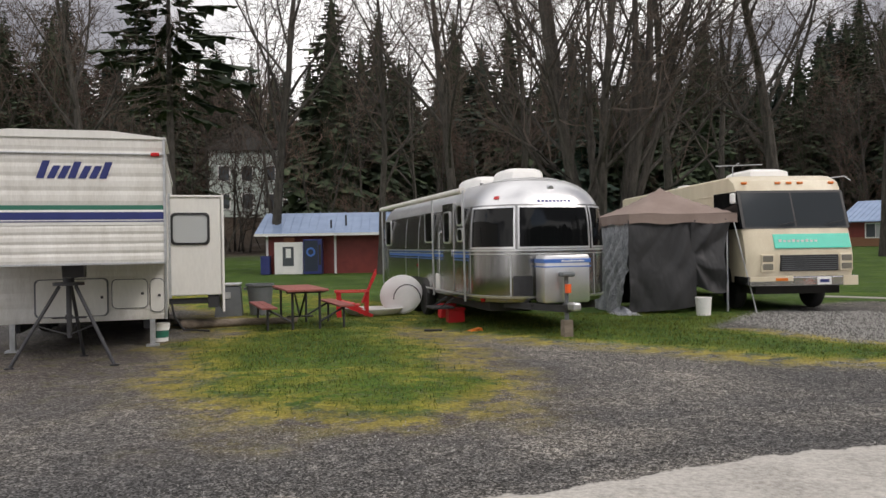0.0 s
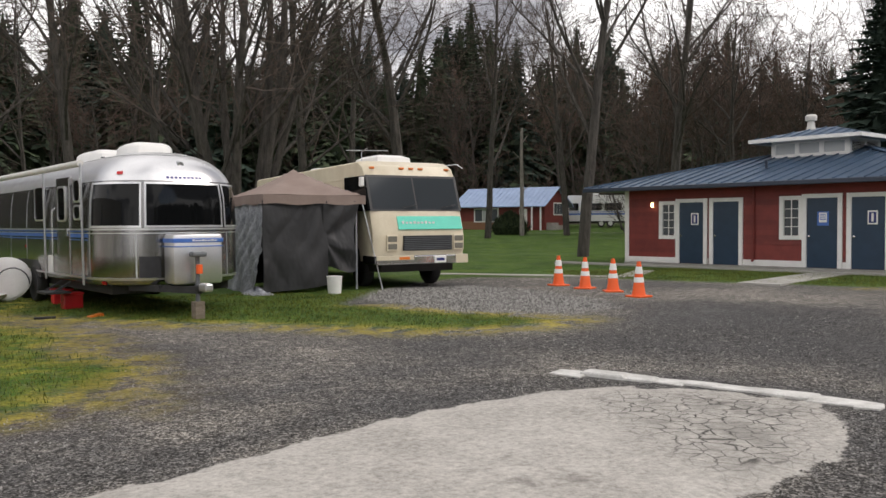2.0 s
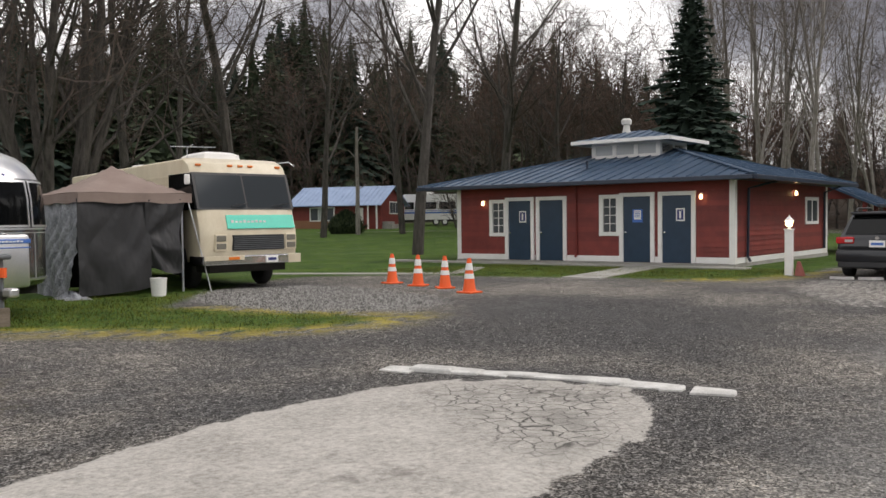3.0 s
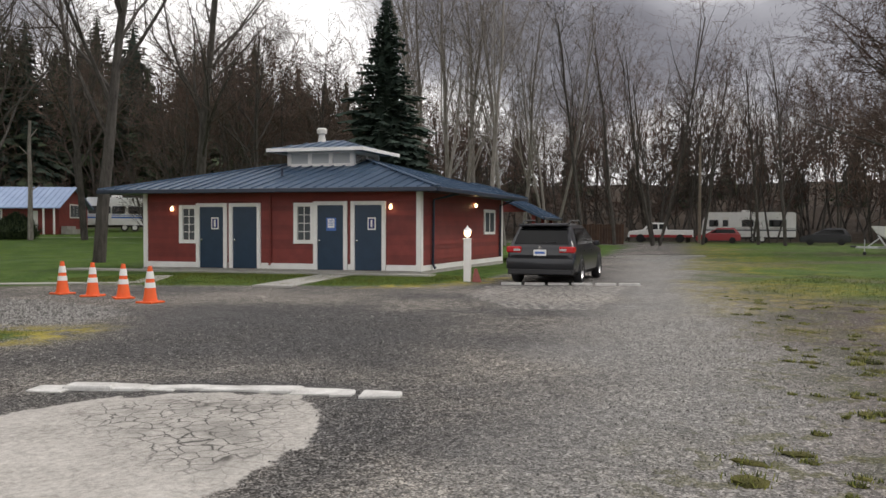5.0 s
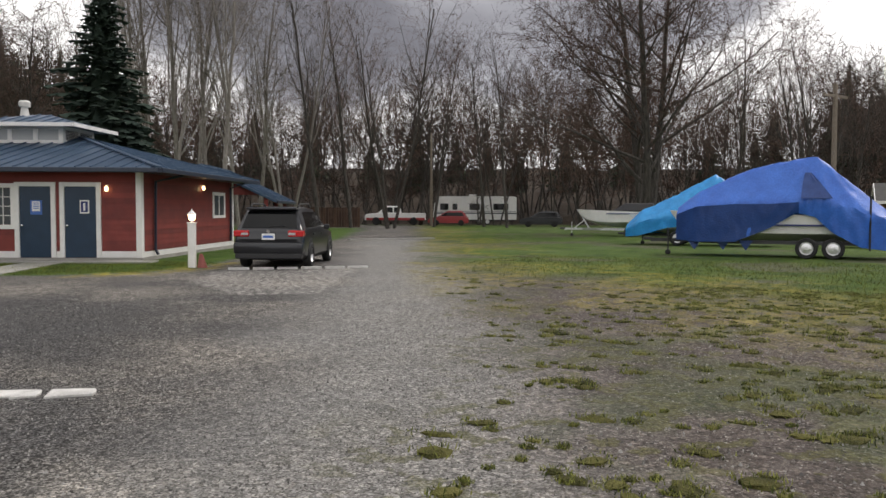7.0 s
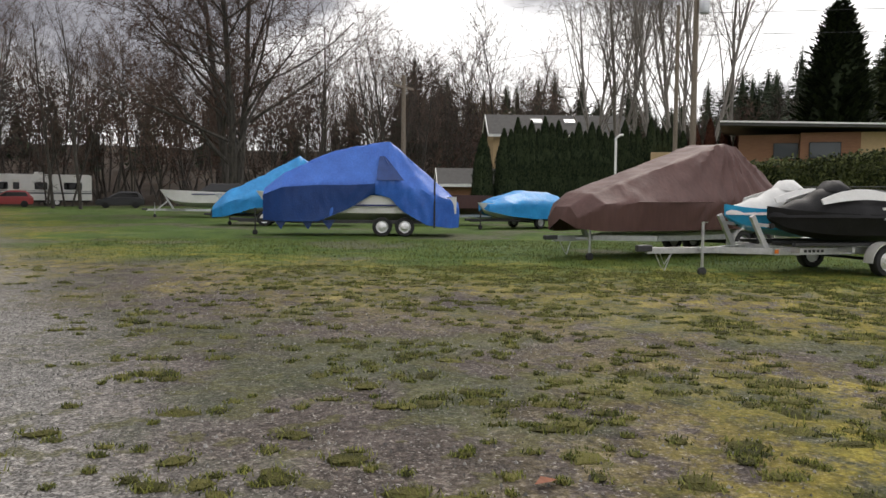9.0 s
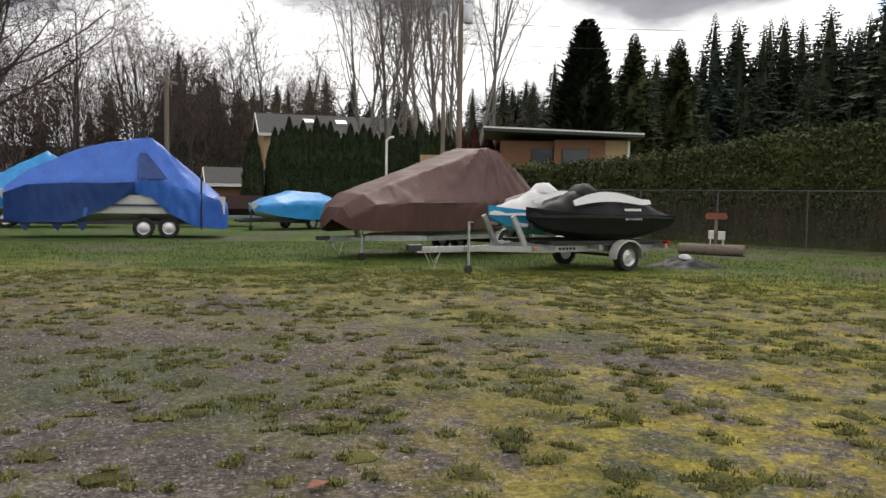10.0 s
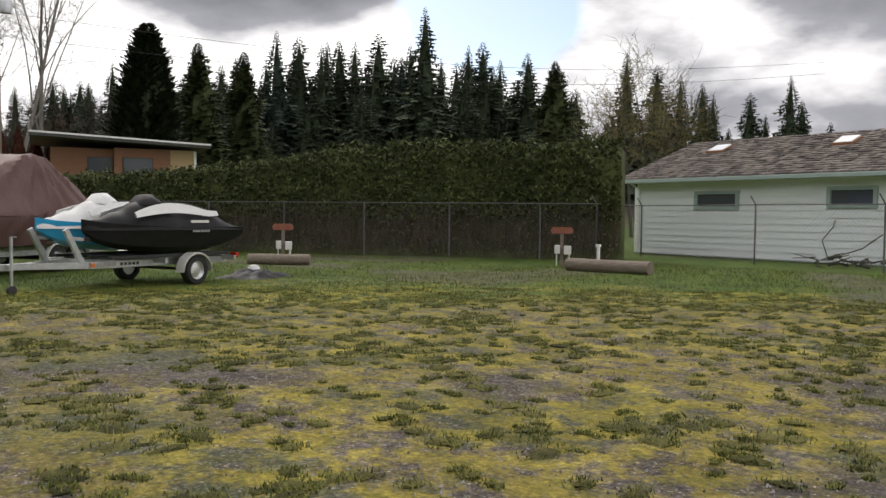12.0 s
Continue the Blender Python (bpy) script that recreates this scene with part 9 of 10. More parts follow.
SKI = pose(15.27, -5.82, 0, 0, 0, 192.0)
th = thing("ski_trailer", SKI, "galvanised two-place jet ski trailer on the grass", "trailer")
fr = part("trailer_frame", Shape().bar((0, -0.2, 0.46), (0, 1.5, 0.46), 0.09, 0.11).bar((0.02, 1.2, 0.46), (0.62, 2.1, 0.46), 0.08, 0.11).bar((-0.02, 1.2, 0.46), (-0.62, 2.1, 0.46), 0.08, 0.11).bar((0.62, 2.0, 0.46), (0.62, 5.3, 0.46), 0.08, 0.12).bar((-0.62, 2.0, 0.46), (-0.62, 5.3, 0.46), 0.08, 0.12), "galvanised", th)
for y in (2.3, 3.4, 5.2):
    part("crossbar", Shape().bar((-1.0, y, 0.5), (1.0, y, 0.5), 0.07, 0.09), "galvanised", th)
part("coupler", Shape().box(-0.06, 0.06, -0.4, -0.1, 0.44, 0.56, 0.02), "dark_steel", fr)
for k in range(8):
    y = 2.35 + k * 0.09
    part("name_mark", Shape().box(0.661, 0.665, y, y + 0.06, 0.44, 0.49), "black_plastic", fr)
jk = part("jack", Shape().tube((0.16, 0.85, 0.12), (0.16, 0.85, 0.98), 0.028).bar((0, 0.85, 0.48), (0.16, 0.85, 0.48), 0.05, 0.06).bar((0.16, 0.85, 0.98), (0.3, 0.85, 0.98), 0.02, 0.02), "galvanised", th)
part("jack_foot", Shape().turn([(0.001, -0.03), (0.08, -0.03), (0.08, 0.03), (0.001, 0.03)], (0.16, 0.85, 0.08), 14, "x"), "dark_steel", jk)
for sx in (-1, 1):
    wheel(th, sx * 0.98, 4.1, 0.29, 0.29, 0.2, "bright_aluminium", sx)
    mudguard(th, sx * 0.98, 4.1, 0.29, 0.24, "grimy_white")
    part("tail_lamp", Shape().box(sx * 0.92 - 0.08, sx * 0.92 + 0.08, 5.22, 5.3, 0.5, 0.6, 0.01), "tail_red", th)
    part("marker_lamp", Shape().box(sx * 0.665 - 0.006, sx * 0.665 + 0.006, 2.0, 2.08, 0.43, 0.5), "lamp_amber", th)
    bp = part("bow_stop", Shape().bar((sx * 0.5, 1.95, 0.48), (sx * 0.5, 1.62, 1.1), 0.07, 0.09).bar((sx * 0.5, 1.7, 0.95), (sx * 0.5, 2.0, 0.92), 0.05, 0.06), "galvanised", th)
    part("bow_pad", Shape().tube((sx * 0.5 - 0.06, 2.02, 0.92), (sx * 0.5 + 0.06, 2.02, 0.92), 0.05), "black_rubber", bp)
    for o in (-0.28, 0.28):
        part("bunk", Shape().box(sx * 0.5 + o - 0.05, sx * 0.5 + o + 0.05, 2.3, 5.2, 0.56, 0.62, 0.01), "dark_tarp", th)
part("axle", Shape().tube((-0.95, 4.1, 0.3), (0.95, 4.1, 0.3), 0.03), "dark_steel", th)
part("safety_chain", Shape().pipe([(0.05, -0.05, 0.42), (0.08, 0.05, 0.18), (0.05, 0.15, 0.1), (0.02, 0.3, 0.4)], 0.01, 5).pipe([(-0.05, 0.1, 0.42), (-0.06, 0.2, 0.2), (-0.03, 0.35, 0.42)], 0.01, 5), "galvanised", th)
jet_ski(SKI @ pose(0.5, 1.95, 0.62), "black_cover", "black_cover", "white_cloth", "jet ski under a black and white cover on the trailer")
jet_ski(SKI @ pose(-0.52, 1.75, 0.64), "white_cloth", "sky_blue", "white_cloth", "jet ski with a blue hull under a white cover")

# black sheet heaped behind the trailer
hp = Shape()
n = 26
hv = []
for i in range(n + 1):
    for j in range(n + 1):
        u, w = i / n, j / n
        edge = math.sin(math.pi * u) * math.sin(math.pi * w)
        hv.append((-0.55 + 1.1 * u, -0.75 + 1.5 * w, 0.01 + edge ** 0.6 * (0.16 + 0.14 * noise.noise((u * 6, w * 7, 1.5)))))
hp.add(hv, [(i * (n + 1) + j, (i + 1) * (n + 1) + j, (i + 1) * (n + 1) + j + 1, i * (n + 1) + j + 1) for i in range(n) for j in range(n)])
th = thing("tarp_heap", pose(15.9, -12.0, 0, 0, 0, 20), "crumpled black sheet lying behind the jet ski trailer", "tarp")
part("sheet", hp, "black_cover", th, smooth=True)
part("rag", Shape().turn([(0.001, 0.3), (0.1, 0.28), (0.16, 0.2), (0.12, 0.1)], (0.12, -0.1, -0.02), 9), "white_cloth", th, "scrap of white cloth", True)


# ---- hook-up posts and logs ----
def hookup(x, y, rz, label):
    th = thing("hookup_post", pose(x, y, 0, 0, 0, rz), label, "post", "campsite hook-ups")
    part("post", Shape().box(-0.045, 0.045, -0.045, 0.045, 0, 1.12, 0.006), "old_wood", th)
    sg = part("sign_board", Shape().prism([(-0.32, 1.02), (-0.27, 0.94), (0.27, 0.94), (0.32, 1.02), (0.26, 1.12), (-0.26, 1.12)], -0.07, -0.045, "y"), "sign_wood", th, "brown arrow-ended sign board")
    for xx in (-0.22, 0.08):
        part("number_bar", Shape().box(xx, xx + 0.13, -0.078, -0.07, 0.97, 1.07), "faded_red_wood", sg)
    part("power_box", Shape().box(-0.2, -0.05, -0.16, 0.06, 0.38, 0.62, 0.01).box(0.06, 0.26, -0.12, 0.06, 0.36, 0.6, 0.01), "grimy_white", th, "white electric box")
    part("water_pipe", Shape().tube((0.2, 0, 0), (0.2, 0, 0.4), 0.03), "white_paint", th)
    part("water_pipe", Shape().tube((-0.14, 0, 0), (-0.14, 0, 0.4), 0.02), "white_paint", th)


hookup(20.4, -16.15, 233, "campsite hook-up post with a brown sign and white boxes")
hookup(13.6, -20.6, 214, "campsite hook-up post with a brown sign and white boxes")
th = thing("standpipe", pose(12.15, -20.15, 0), "white plastic standpipe with a cap behind the log", "pipe")
part("pipe", Shape().tube((0, 0, 0), (0, 0, 0.62), 0.045, n=12), "white_paint", th, smooth=True)
part("cap", Shape().tube((0, 0, 0.62), (0, 0, 0.69), 0.075, n=12), "white_paint", th, smooth=True)


def log(a, b, r, label):
    a, b = Vector(a), Vector(b)
    s = Shape()
    d = (b - a).normalized()
    u = d.cross(Vector((0, 0, 1))).normalized()
    w = u.cross(d)
    rows = []
    for k in range(11):
        c = a.lerp(b, k / 10)
        rows.append([c + (r * (1 + 0.07 * noise.noise((j * 0.9, k * 0.5, 2)))) * (math.cos(j * math.tau / 18) * u + math.sin(j * math.tau / 18) * w) for j in range(18)])
    s.rings(rows)
    return solo("log", s, "old_wood", label, "log", smooth=True, group="parking logs")


log((19.9, -14.6, 0.15), (18.6, -15.7, 0.15), 0.15, "weathered brown log lying on the grass")
log((12.7, -19.55, 0.16), (10.3, -19.5, 0.17), 0.17, "weathered grey log lying on the grass")


# ---- chain-link fence ----
def fence(points, label, arm=False):
    th = thing("fence", pose(0, 0, 0), label, "fence")
    H = 1.83
    for x, y in points:
        ps = part("post", Shape().tube((x, y, 0), (x, y, H + 0.02), 0.026, n=8), "fence_steel", th, smooth=True)
        if arm:
            part("arm", Shape().bar((x, y, H), (x + 0.12, y + 0.12, H + 0.28), 0.03, 0.03), "fence_steel", ps)
    for (x0, y0), (x1, y1) in zip(points, points[1:]):
        part("rail", Shape().tube((x0, y0, H), (x1, y1, H), 0.017, n=6), "fence_steel", th, smooth=True)
        m = Shape()
        L = math.dist((x0, y0), (x1, y1))
        n = int((L + H) / 0.13)
        for k in range(n):
            for sg in (1, -1):
                a0 = -H + (L + H) * k / n
                t0, t1 = max(0.0, a0), min(L, a0 + H)
                if t1 - t0 < 0.03:
                    continue
                z0, z1 = t0 - a0, t1 - a0
                if sg < 0:
                    z0, z1 = H - z0, H - z1
                p0 = (x0 + (x1 - x0) * t0 / L, y0 + (y1 - y0) * t0 / L, max(0.03, z0))
                p1 = (x0 + (x1 - x0) * t1 / L, y0 + (y1 - y0) * t1 / L, max(0.03, z1))
                m.tube(p0, p1, 0.0016, n=3, caps=False)
        tagged(part("wire_mesh", m, "fence_steel", th), kind="stuff")


FENCE = [(21.67 + 2.76 * k, -20.55 + 1.3 * k) for k in range(7, -3, -1)] + [(14.5, -23.9)]
fence(FENCE, "chain-link fence in front of the tall hedge")
fence([(14.5, -23.9), (15.1, -27.95), (10.3, -26.07), (6.5, -25.05), (2.7, -24.1)], "chain-link fence before the pale house", True)


# ---- hedge ----
def hedge():
    th = thing("hedge", pose(0, 0, 0), "tall dense evergreen hedge with brown stems below", "hedge")
    a, b = Vector((14.15, -24.84)), Vector((37.2, -13.9))
    d = (b - a)
    L = d.length
    d.normalize()
    nrm = Vector((-d.y, d.x))
    r = random.Random(77)
    core = Shape()
    rows = []
    for k in range(41):
        t = k / 40
        top = float(np.interp(t, (0, 0.3, 0.6, 1), (3.68, 3.8, 2.95, 2.45))) + 0.18 * noise.noise((t * 14, 0, 0))
        c = a + d * (L * t)
        row = []
        for o, z in ((0.35, 0.0), (0.1, 0.9), (0.3, 2.0), (0.35, top - 0.5), (0.0, top - 0.1), (-1.2, top - 0.1), (-1.6, 1.5), (-1.6, 0)):
            oo = o + 0.12 * noise.noise((t * 30, z * 1.5, 4))
            row.append((c.x + nrm.x * oo, c.y + nrm.y * oo, z))
        rows.append(row)
    core.rings(rows)
    part("core", core, "hedge_leaf", th)
    leaves, stems = Shape(), Shape()

    def leaf(s, p, size):
        u = Vector((r.uniform(-1, 1), r.uniform(-1, 1), r.uniform(-1, 1))).normalized()
        w = u.orthogonal().normalized()
        p = Vector(p)
        s.add([p - u * size, p + w * size * 0.45, p + u * size, p - w * size * 0.45], [(0, 1, 2, 3)])

    for _ in range(30000):
        t = r.random()
        top = float(np.interp(t, (0, 0.3, 0.6, 1), (3.68, 3.8, 2.95, 2.45))) + 0.18 * noise.noise((t * 14, 0, 0))
        c = a + d * (L * t)
        if r.random() < 0.27:
            o, z = r.uniform(-1.0, 0.35), top + 0.16 * abs(r.gauss(0, 1)) * r.random()
        else:
            z = top - (top - 1.3) * r.random() ** 1.15
            o = 0.36 + 0.2 * noise.noise((t * 34, z * 1.9, 8)) + r.uniform(-0.08, 0.16)
        leaf(leaves, (c.x + nrm.x * o, c.y + nrm.y * o, z), r.uniform(0.05, 0.11))
    for _ in range(2600):
        t = r.random()
        c = a + d * (L * t)
        o = 0.3 + r.uniform(-0.05, 0.25)
        z0, z1 = r.uniform(0, 0.7), r.uniform(0.9, 1.9)
        p0 = Vector((c.x + nrm.x * o, c.y + nrm.y * o, z0))
        p1 = p0 + Vector((r.uniform(-0.3, 0.3), r.uniform(-0.3, 0.3), z1 - z0))
        stems.tube(p0, p1, 0.007, 0.004, n=3, caps=False)
    for _ in range(5000):
        t = r.random()
        c = a + d * (L * t)
        o = 0.4 + r.uniform(-0.1, 0.25)
        leaf(stems, (c.x + nrm.x * o, c.y + nrm.y * o, r.uniform(0.1, 1.7)), r.uniform(0.03, 0.07))
    tagged(part("foliage", leaves, "hedge_leaf", th), kind="stuff")
    tagged(part("brushwood", stems, "dry_stem", th), kind="stuff")


hedge()


COLUMNS = [column_bush(3, 6.0, 1.7, 2200), column_bush(4, 6.3, 1.5, 2200)]
rr = random.Random(12)
for k in range(31):
    t = k / 30
    x, y = 52.0 + 1.5 * t, -6.4 - 13.2 * t
    if k in (1, 2):
        continue
    th = thing("arborvitae", Matrix.LocRotScale((x, y, height_at(x, y)), Euler((0, 0, rr.random() * 6)), (1, 1, rr.uniform(0.84, 1.0) * (0.9 if k < 3 else 1.0))), "tall columnar evergreen in a screening row", "tree", "screening row of evergreens")
    part("crown", COLUMNS[k % 2], "cypress_leaf", th)
for k in range(4):
    x, y = 53.0, -20.2 - 1.0 * k
    th = thing("arborvitae", Matrix.LocRotScale((x, y, height_at(x, y)), Euler((0, 0, k)), (1, 1, 1.0)), "tall russet evergreen at the end of the row", "tree", "screening row of evergreens")
    ob = part("crown", COLUMNS[k % 2], "cypress_leaf", th)
    ob.material_slots[0].link = "OBJECT"
    ob.material_slots[0].material = M["russet_leaf"]


# ---- houses beyond the hedge ----
def gable_house(x, y, rz, L, D, H, ridge, wall, roof, label, skylights=0, z=0.0):
    th = thing("house", pose(x, y, z, 0, 0, rz), label, "house")
    part("wall", Shape().box(0, L, 0, D, 0, H).prism([(0, H), (D, H), (D / 2, ridge - 0.2)], 0.0, 0.12, "x").prism([(0, H), (D, H), (D / 2, ridge - 0.2)], L - 0.12, L, "x"), wall, th)
    s = Shape().add([(-0.5, -0.6, H - 0.15), (L + 0.5, -0.6, H - 0.15), (L + 0.5, D / 2, ridge), (-0.5, D / 2, ridge), (L + 0.5, D + 0.6, H - 0.15), (-0.5, D + 0.6, H - 0.15), (-0.5, -0.6, H - 0.35), (L + 0.5, -0.6, H - 0.35), (L + 0.5, D + 0.6, H - 0.35), (-0.5, D + 0.6, H - 0.35), (L + 0.5, D / 2, ridge - 0.2), (-0.5, D / 2, ridge - 0.2)], [(0, 1, 2, 3), (3, 2, 4, 5), (6, 11, 10, 7), (11, 9, 8, 10), (0, 6, 7, 1), (1, 7, 10, 2), (2, 10, 8, 4), (0, 3, 11, 6), (3, 5, 9, 11)])
    rf = part("roof", s, roof, th)
    part("bargeboard", Shape().bar((-0.52, -0.6, H - 0.25), (-0.52, D / 2, ridge - 0.1), 0.06, 0.22).bar((-0.52, D + 0.6, H - 0.25), (-0.52, D / 2, ridge - 0.1), 0.06, 0.22).box(-0.5, L + 0.5, -0.66, -0.6, H - 0.36, H - 0.14), "white_paint", th)
    for k in range(skylights):
        xx = L * (0.3 + 0.25 * k)
        f = 0.55
        yy, zz = -0.6 + (D / 2 + 0.6) * f, H - 0.15 + (ridge - H + 0.15) * f
        sl = (ridge - H + 0.15) / (D / 2 + 0.6)
        part("skylight", Shape().add([(xx, yy, zz + 0.12), (xx + 1.0, yy, zz + 0.12), (xx + 1.0, yy + 0.8, zz + 0.12 + 0.8 * sl), (xx, yy + 0.8, zz + 0.12 + 0.8 * sl), (xx, yy, zz - 0.05), (xx + 1.0, yy, zz - 0.05), (xx + 1.0, yy + 0.8, zz - 0.05 + 0.8 * sl), (xx, yy + 0.8, zz - 0.05 + 0.8 * sl)], [(0, 1, 2, 3), (4, 7, 6, 5), (0, 4, 5, 1), (3, 2, 6, 7), (0, 3, 7, 4), (1, 5, 6, 2)]), "frost_glass", rf)
    return th


gx, gy = polar(96.6, 74)
gable_house(gx, gy, -92, 12, 8, 7.9, 9.9, "tan_stucco", "grey_shingle", "tan house with a dark shingle roof and skylights", 2, -1.0)
gx, gy = polar(128.0, 66)
gable_house(gx, gy, -128, 9, 7, 3.9, 5.6, "pale_green_wall", "grey_shingle", "pale green house with a low mossy roof", 2, 0.0)
gx, gy = polar(93.2, 66)
gable_house(gx, gy, -90, 5, 5, 2.4, 3.6, "brown_cedar", "grey_shingle", "small brown outbuilding between the evergreens", 0, 0.0)
gx, gy = polar(143.5, 74)
gable_house(gx, gy, -140, 3.5, 3, 5.9, 6.5, "brown_cedar", "brown_cedar", "cedar roof ridge above the hedge", 0, 0.0)


def modern_house():
    x, y = polar(112.6, 50)
    th = thing("house", pose(x, y, 0, 0, 0, -113) @ Matrix.Diagonal((1, 1, 1.05, 1)), "low modern house with tan walls and a thin sloping roof", "house")
    part("wall", Shape().box(0.0, 4.2, 0.6, 6, 0, 4.7), "brown_cedar", th, "brown cedar boarding")
    part("side_wall", Shape().box(4.2, 7.6, 0.2, 6, 0, 4.75), "tan_stucco", th, "tan stucco wall")
    part("corner_panel", Shape().box(3.2, 6.2, 0.1, 0.6, 0, 4.75), "brown_cedar", th)
    part("wing", Shape().box(-5.0, 0.0, 2.0, 6, 0, 3.9), "tan_stucco", th)
    part("roof", Shape().add([(-1.0, -0.9, 5.15), (8.3, -0.9, 4.85), (8.3, 7, 4.85), (-1.0, 7, 5.15), (-1.0, -0.9, 5.38), (8.3, -0.9, 5.05), (8.3, 7, 5.05), (-1.0, 7, 5.38)], [(0, 3, 2, 1), (4, 5, 6, 7), (0, 1, 5, 4), (2, 3, 7, 6), (0, 4, 7, 3), (1, 2, 6, 5)]), "grey_shingle", th)
    part("fascia", Shape().bar((-1.0, -0.93, 5.35), (8.3, -0.93, 5.03), 0.05, 0.09), "white_paint", th)
    for a, b in ((1.9, 3.1), (3.7, 5.2)):
        w = part("window", Shape().box(a - 0.05, b + 0.05, 0.04 if a > 3 else 0.54, 0.62, 3.4, 4.25), "black_plastic", th)
        part("pane", Shape().box(a, b, 0.0 if a > 3 else 0.5, 0.04 if a > 3 else 0.54, 3.45, 4.2), "window_glass", w)
    part("corner_trim", Shape().box(7.5, 7.65, 0.15, 0.25, 0, 4.7), "white_paint", th)


modern_house()


def pole(x, y, h, label, arms=1, transformer=False, r=0.15):
    th = thing("utility_pole", pose(x, y, height_at(x, y)), label, "utility pole")
    part("pole", Shape().tube((0, 0, -0.3), (0, 0, h), r, r * 0.65, n=10), "old_wood", th, smooth=True)
    for k in range(arms):
        part("crossarm", Shape().bar((-0.9, 0.5, h - 0.6 - k), (0.9, -0.5, h - 0.6 - k), 0.1, 0.12), "old_wood", th)
    if transformer:
        part("transformer", Shape().turn([(0.001, 0), (0.26, 0), (0.28, 0.1), (0.28, 1.0), (0.2, 1.1), (0.001, 1.12)], (-0.4, -0.3, h - 3.0), 14), "galvanised", th, smooth=True)


pole(46.2, -17.6, 14.5, "tall grey utility pole with a transformer can", 0, True, 0.2)
pole(46.2, -16.6, 12.0, "grey utility pole beside the hedge row", 0)
pole(*polar(131.5, 90), 9.0, "far utility pole with cross-arms", 2)
pole(*polar(90.5, 44), 7.6, "pale pole rising behind the blue tarp", 1)
pole(*polar(64.3, 80), 9.0, "thin pole by the far trailer", 0)
th = thing("lamp_pole", pose(33.6, -9.9, 0), "white pipe pole with a bent head before the evergreens", "lamp")
part("pipe", Shape().pipe([(0, 0, 0), (0, 0, 3.75), (0.0, -0.15, 3.88), (0.0, -0.3, 3.9)], 0.05, 8), "white_paint", th)
for z0, z1, z2 in ((11.6, 11.0, 9.8), (10.4, 9.9, 8.9)):
    w = Shape()
    a, b = Vector((46.2, -17.6, z0)), Vector((22, -70, z2 + 4.0))
    pts = [a.lerp(b, k / 24) - Vector((0, 0, 1.6 * math.sin(math.pi * k / 24))) for k in range(25)]
    w.pipe(pts, 0.014, 4)
    solo("power_line", w, "dark_steel", "thin black power line sagging between poles", "cable")
w = Shape()
a, b = Vector((46.2, -17.6, 10.8)), Vector((70, 30, 9.5))
w.pipe([a.lerp(b, k / 24) - Vector((0, 0, 1.3 * math.sin(math.pi * k / 24))) for k in range(25)], 0.014, 4)
solo("power_line", w, "dark_steel", "thin black power line sagging between poles", "cable")


# ---- pale house by the fence ----
plain_part = part


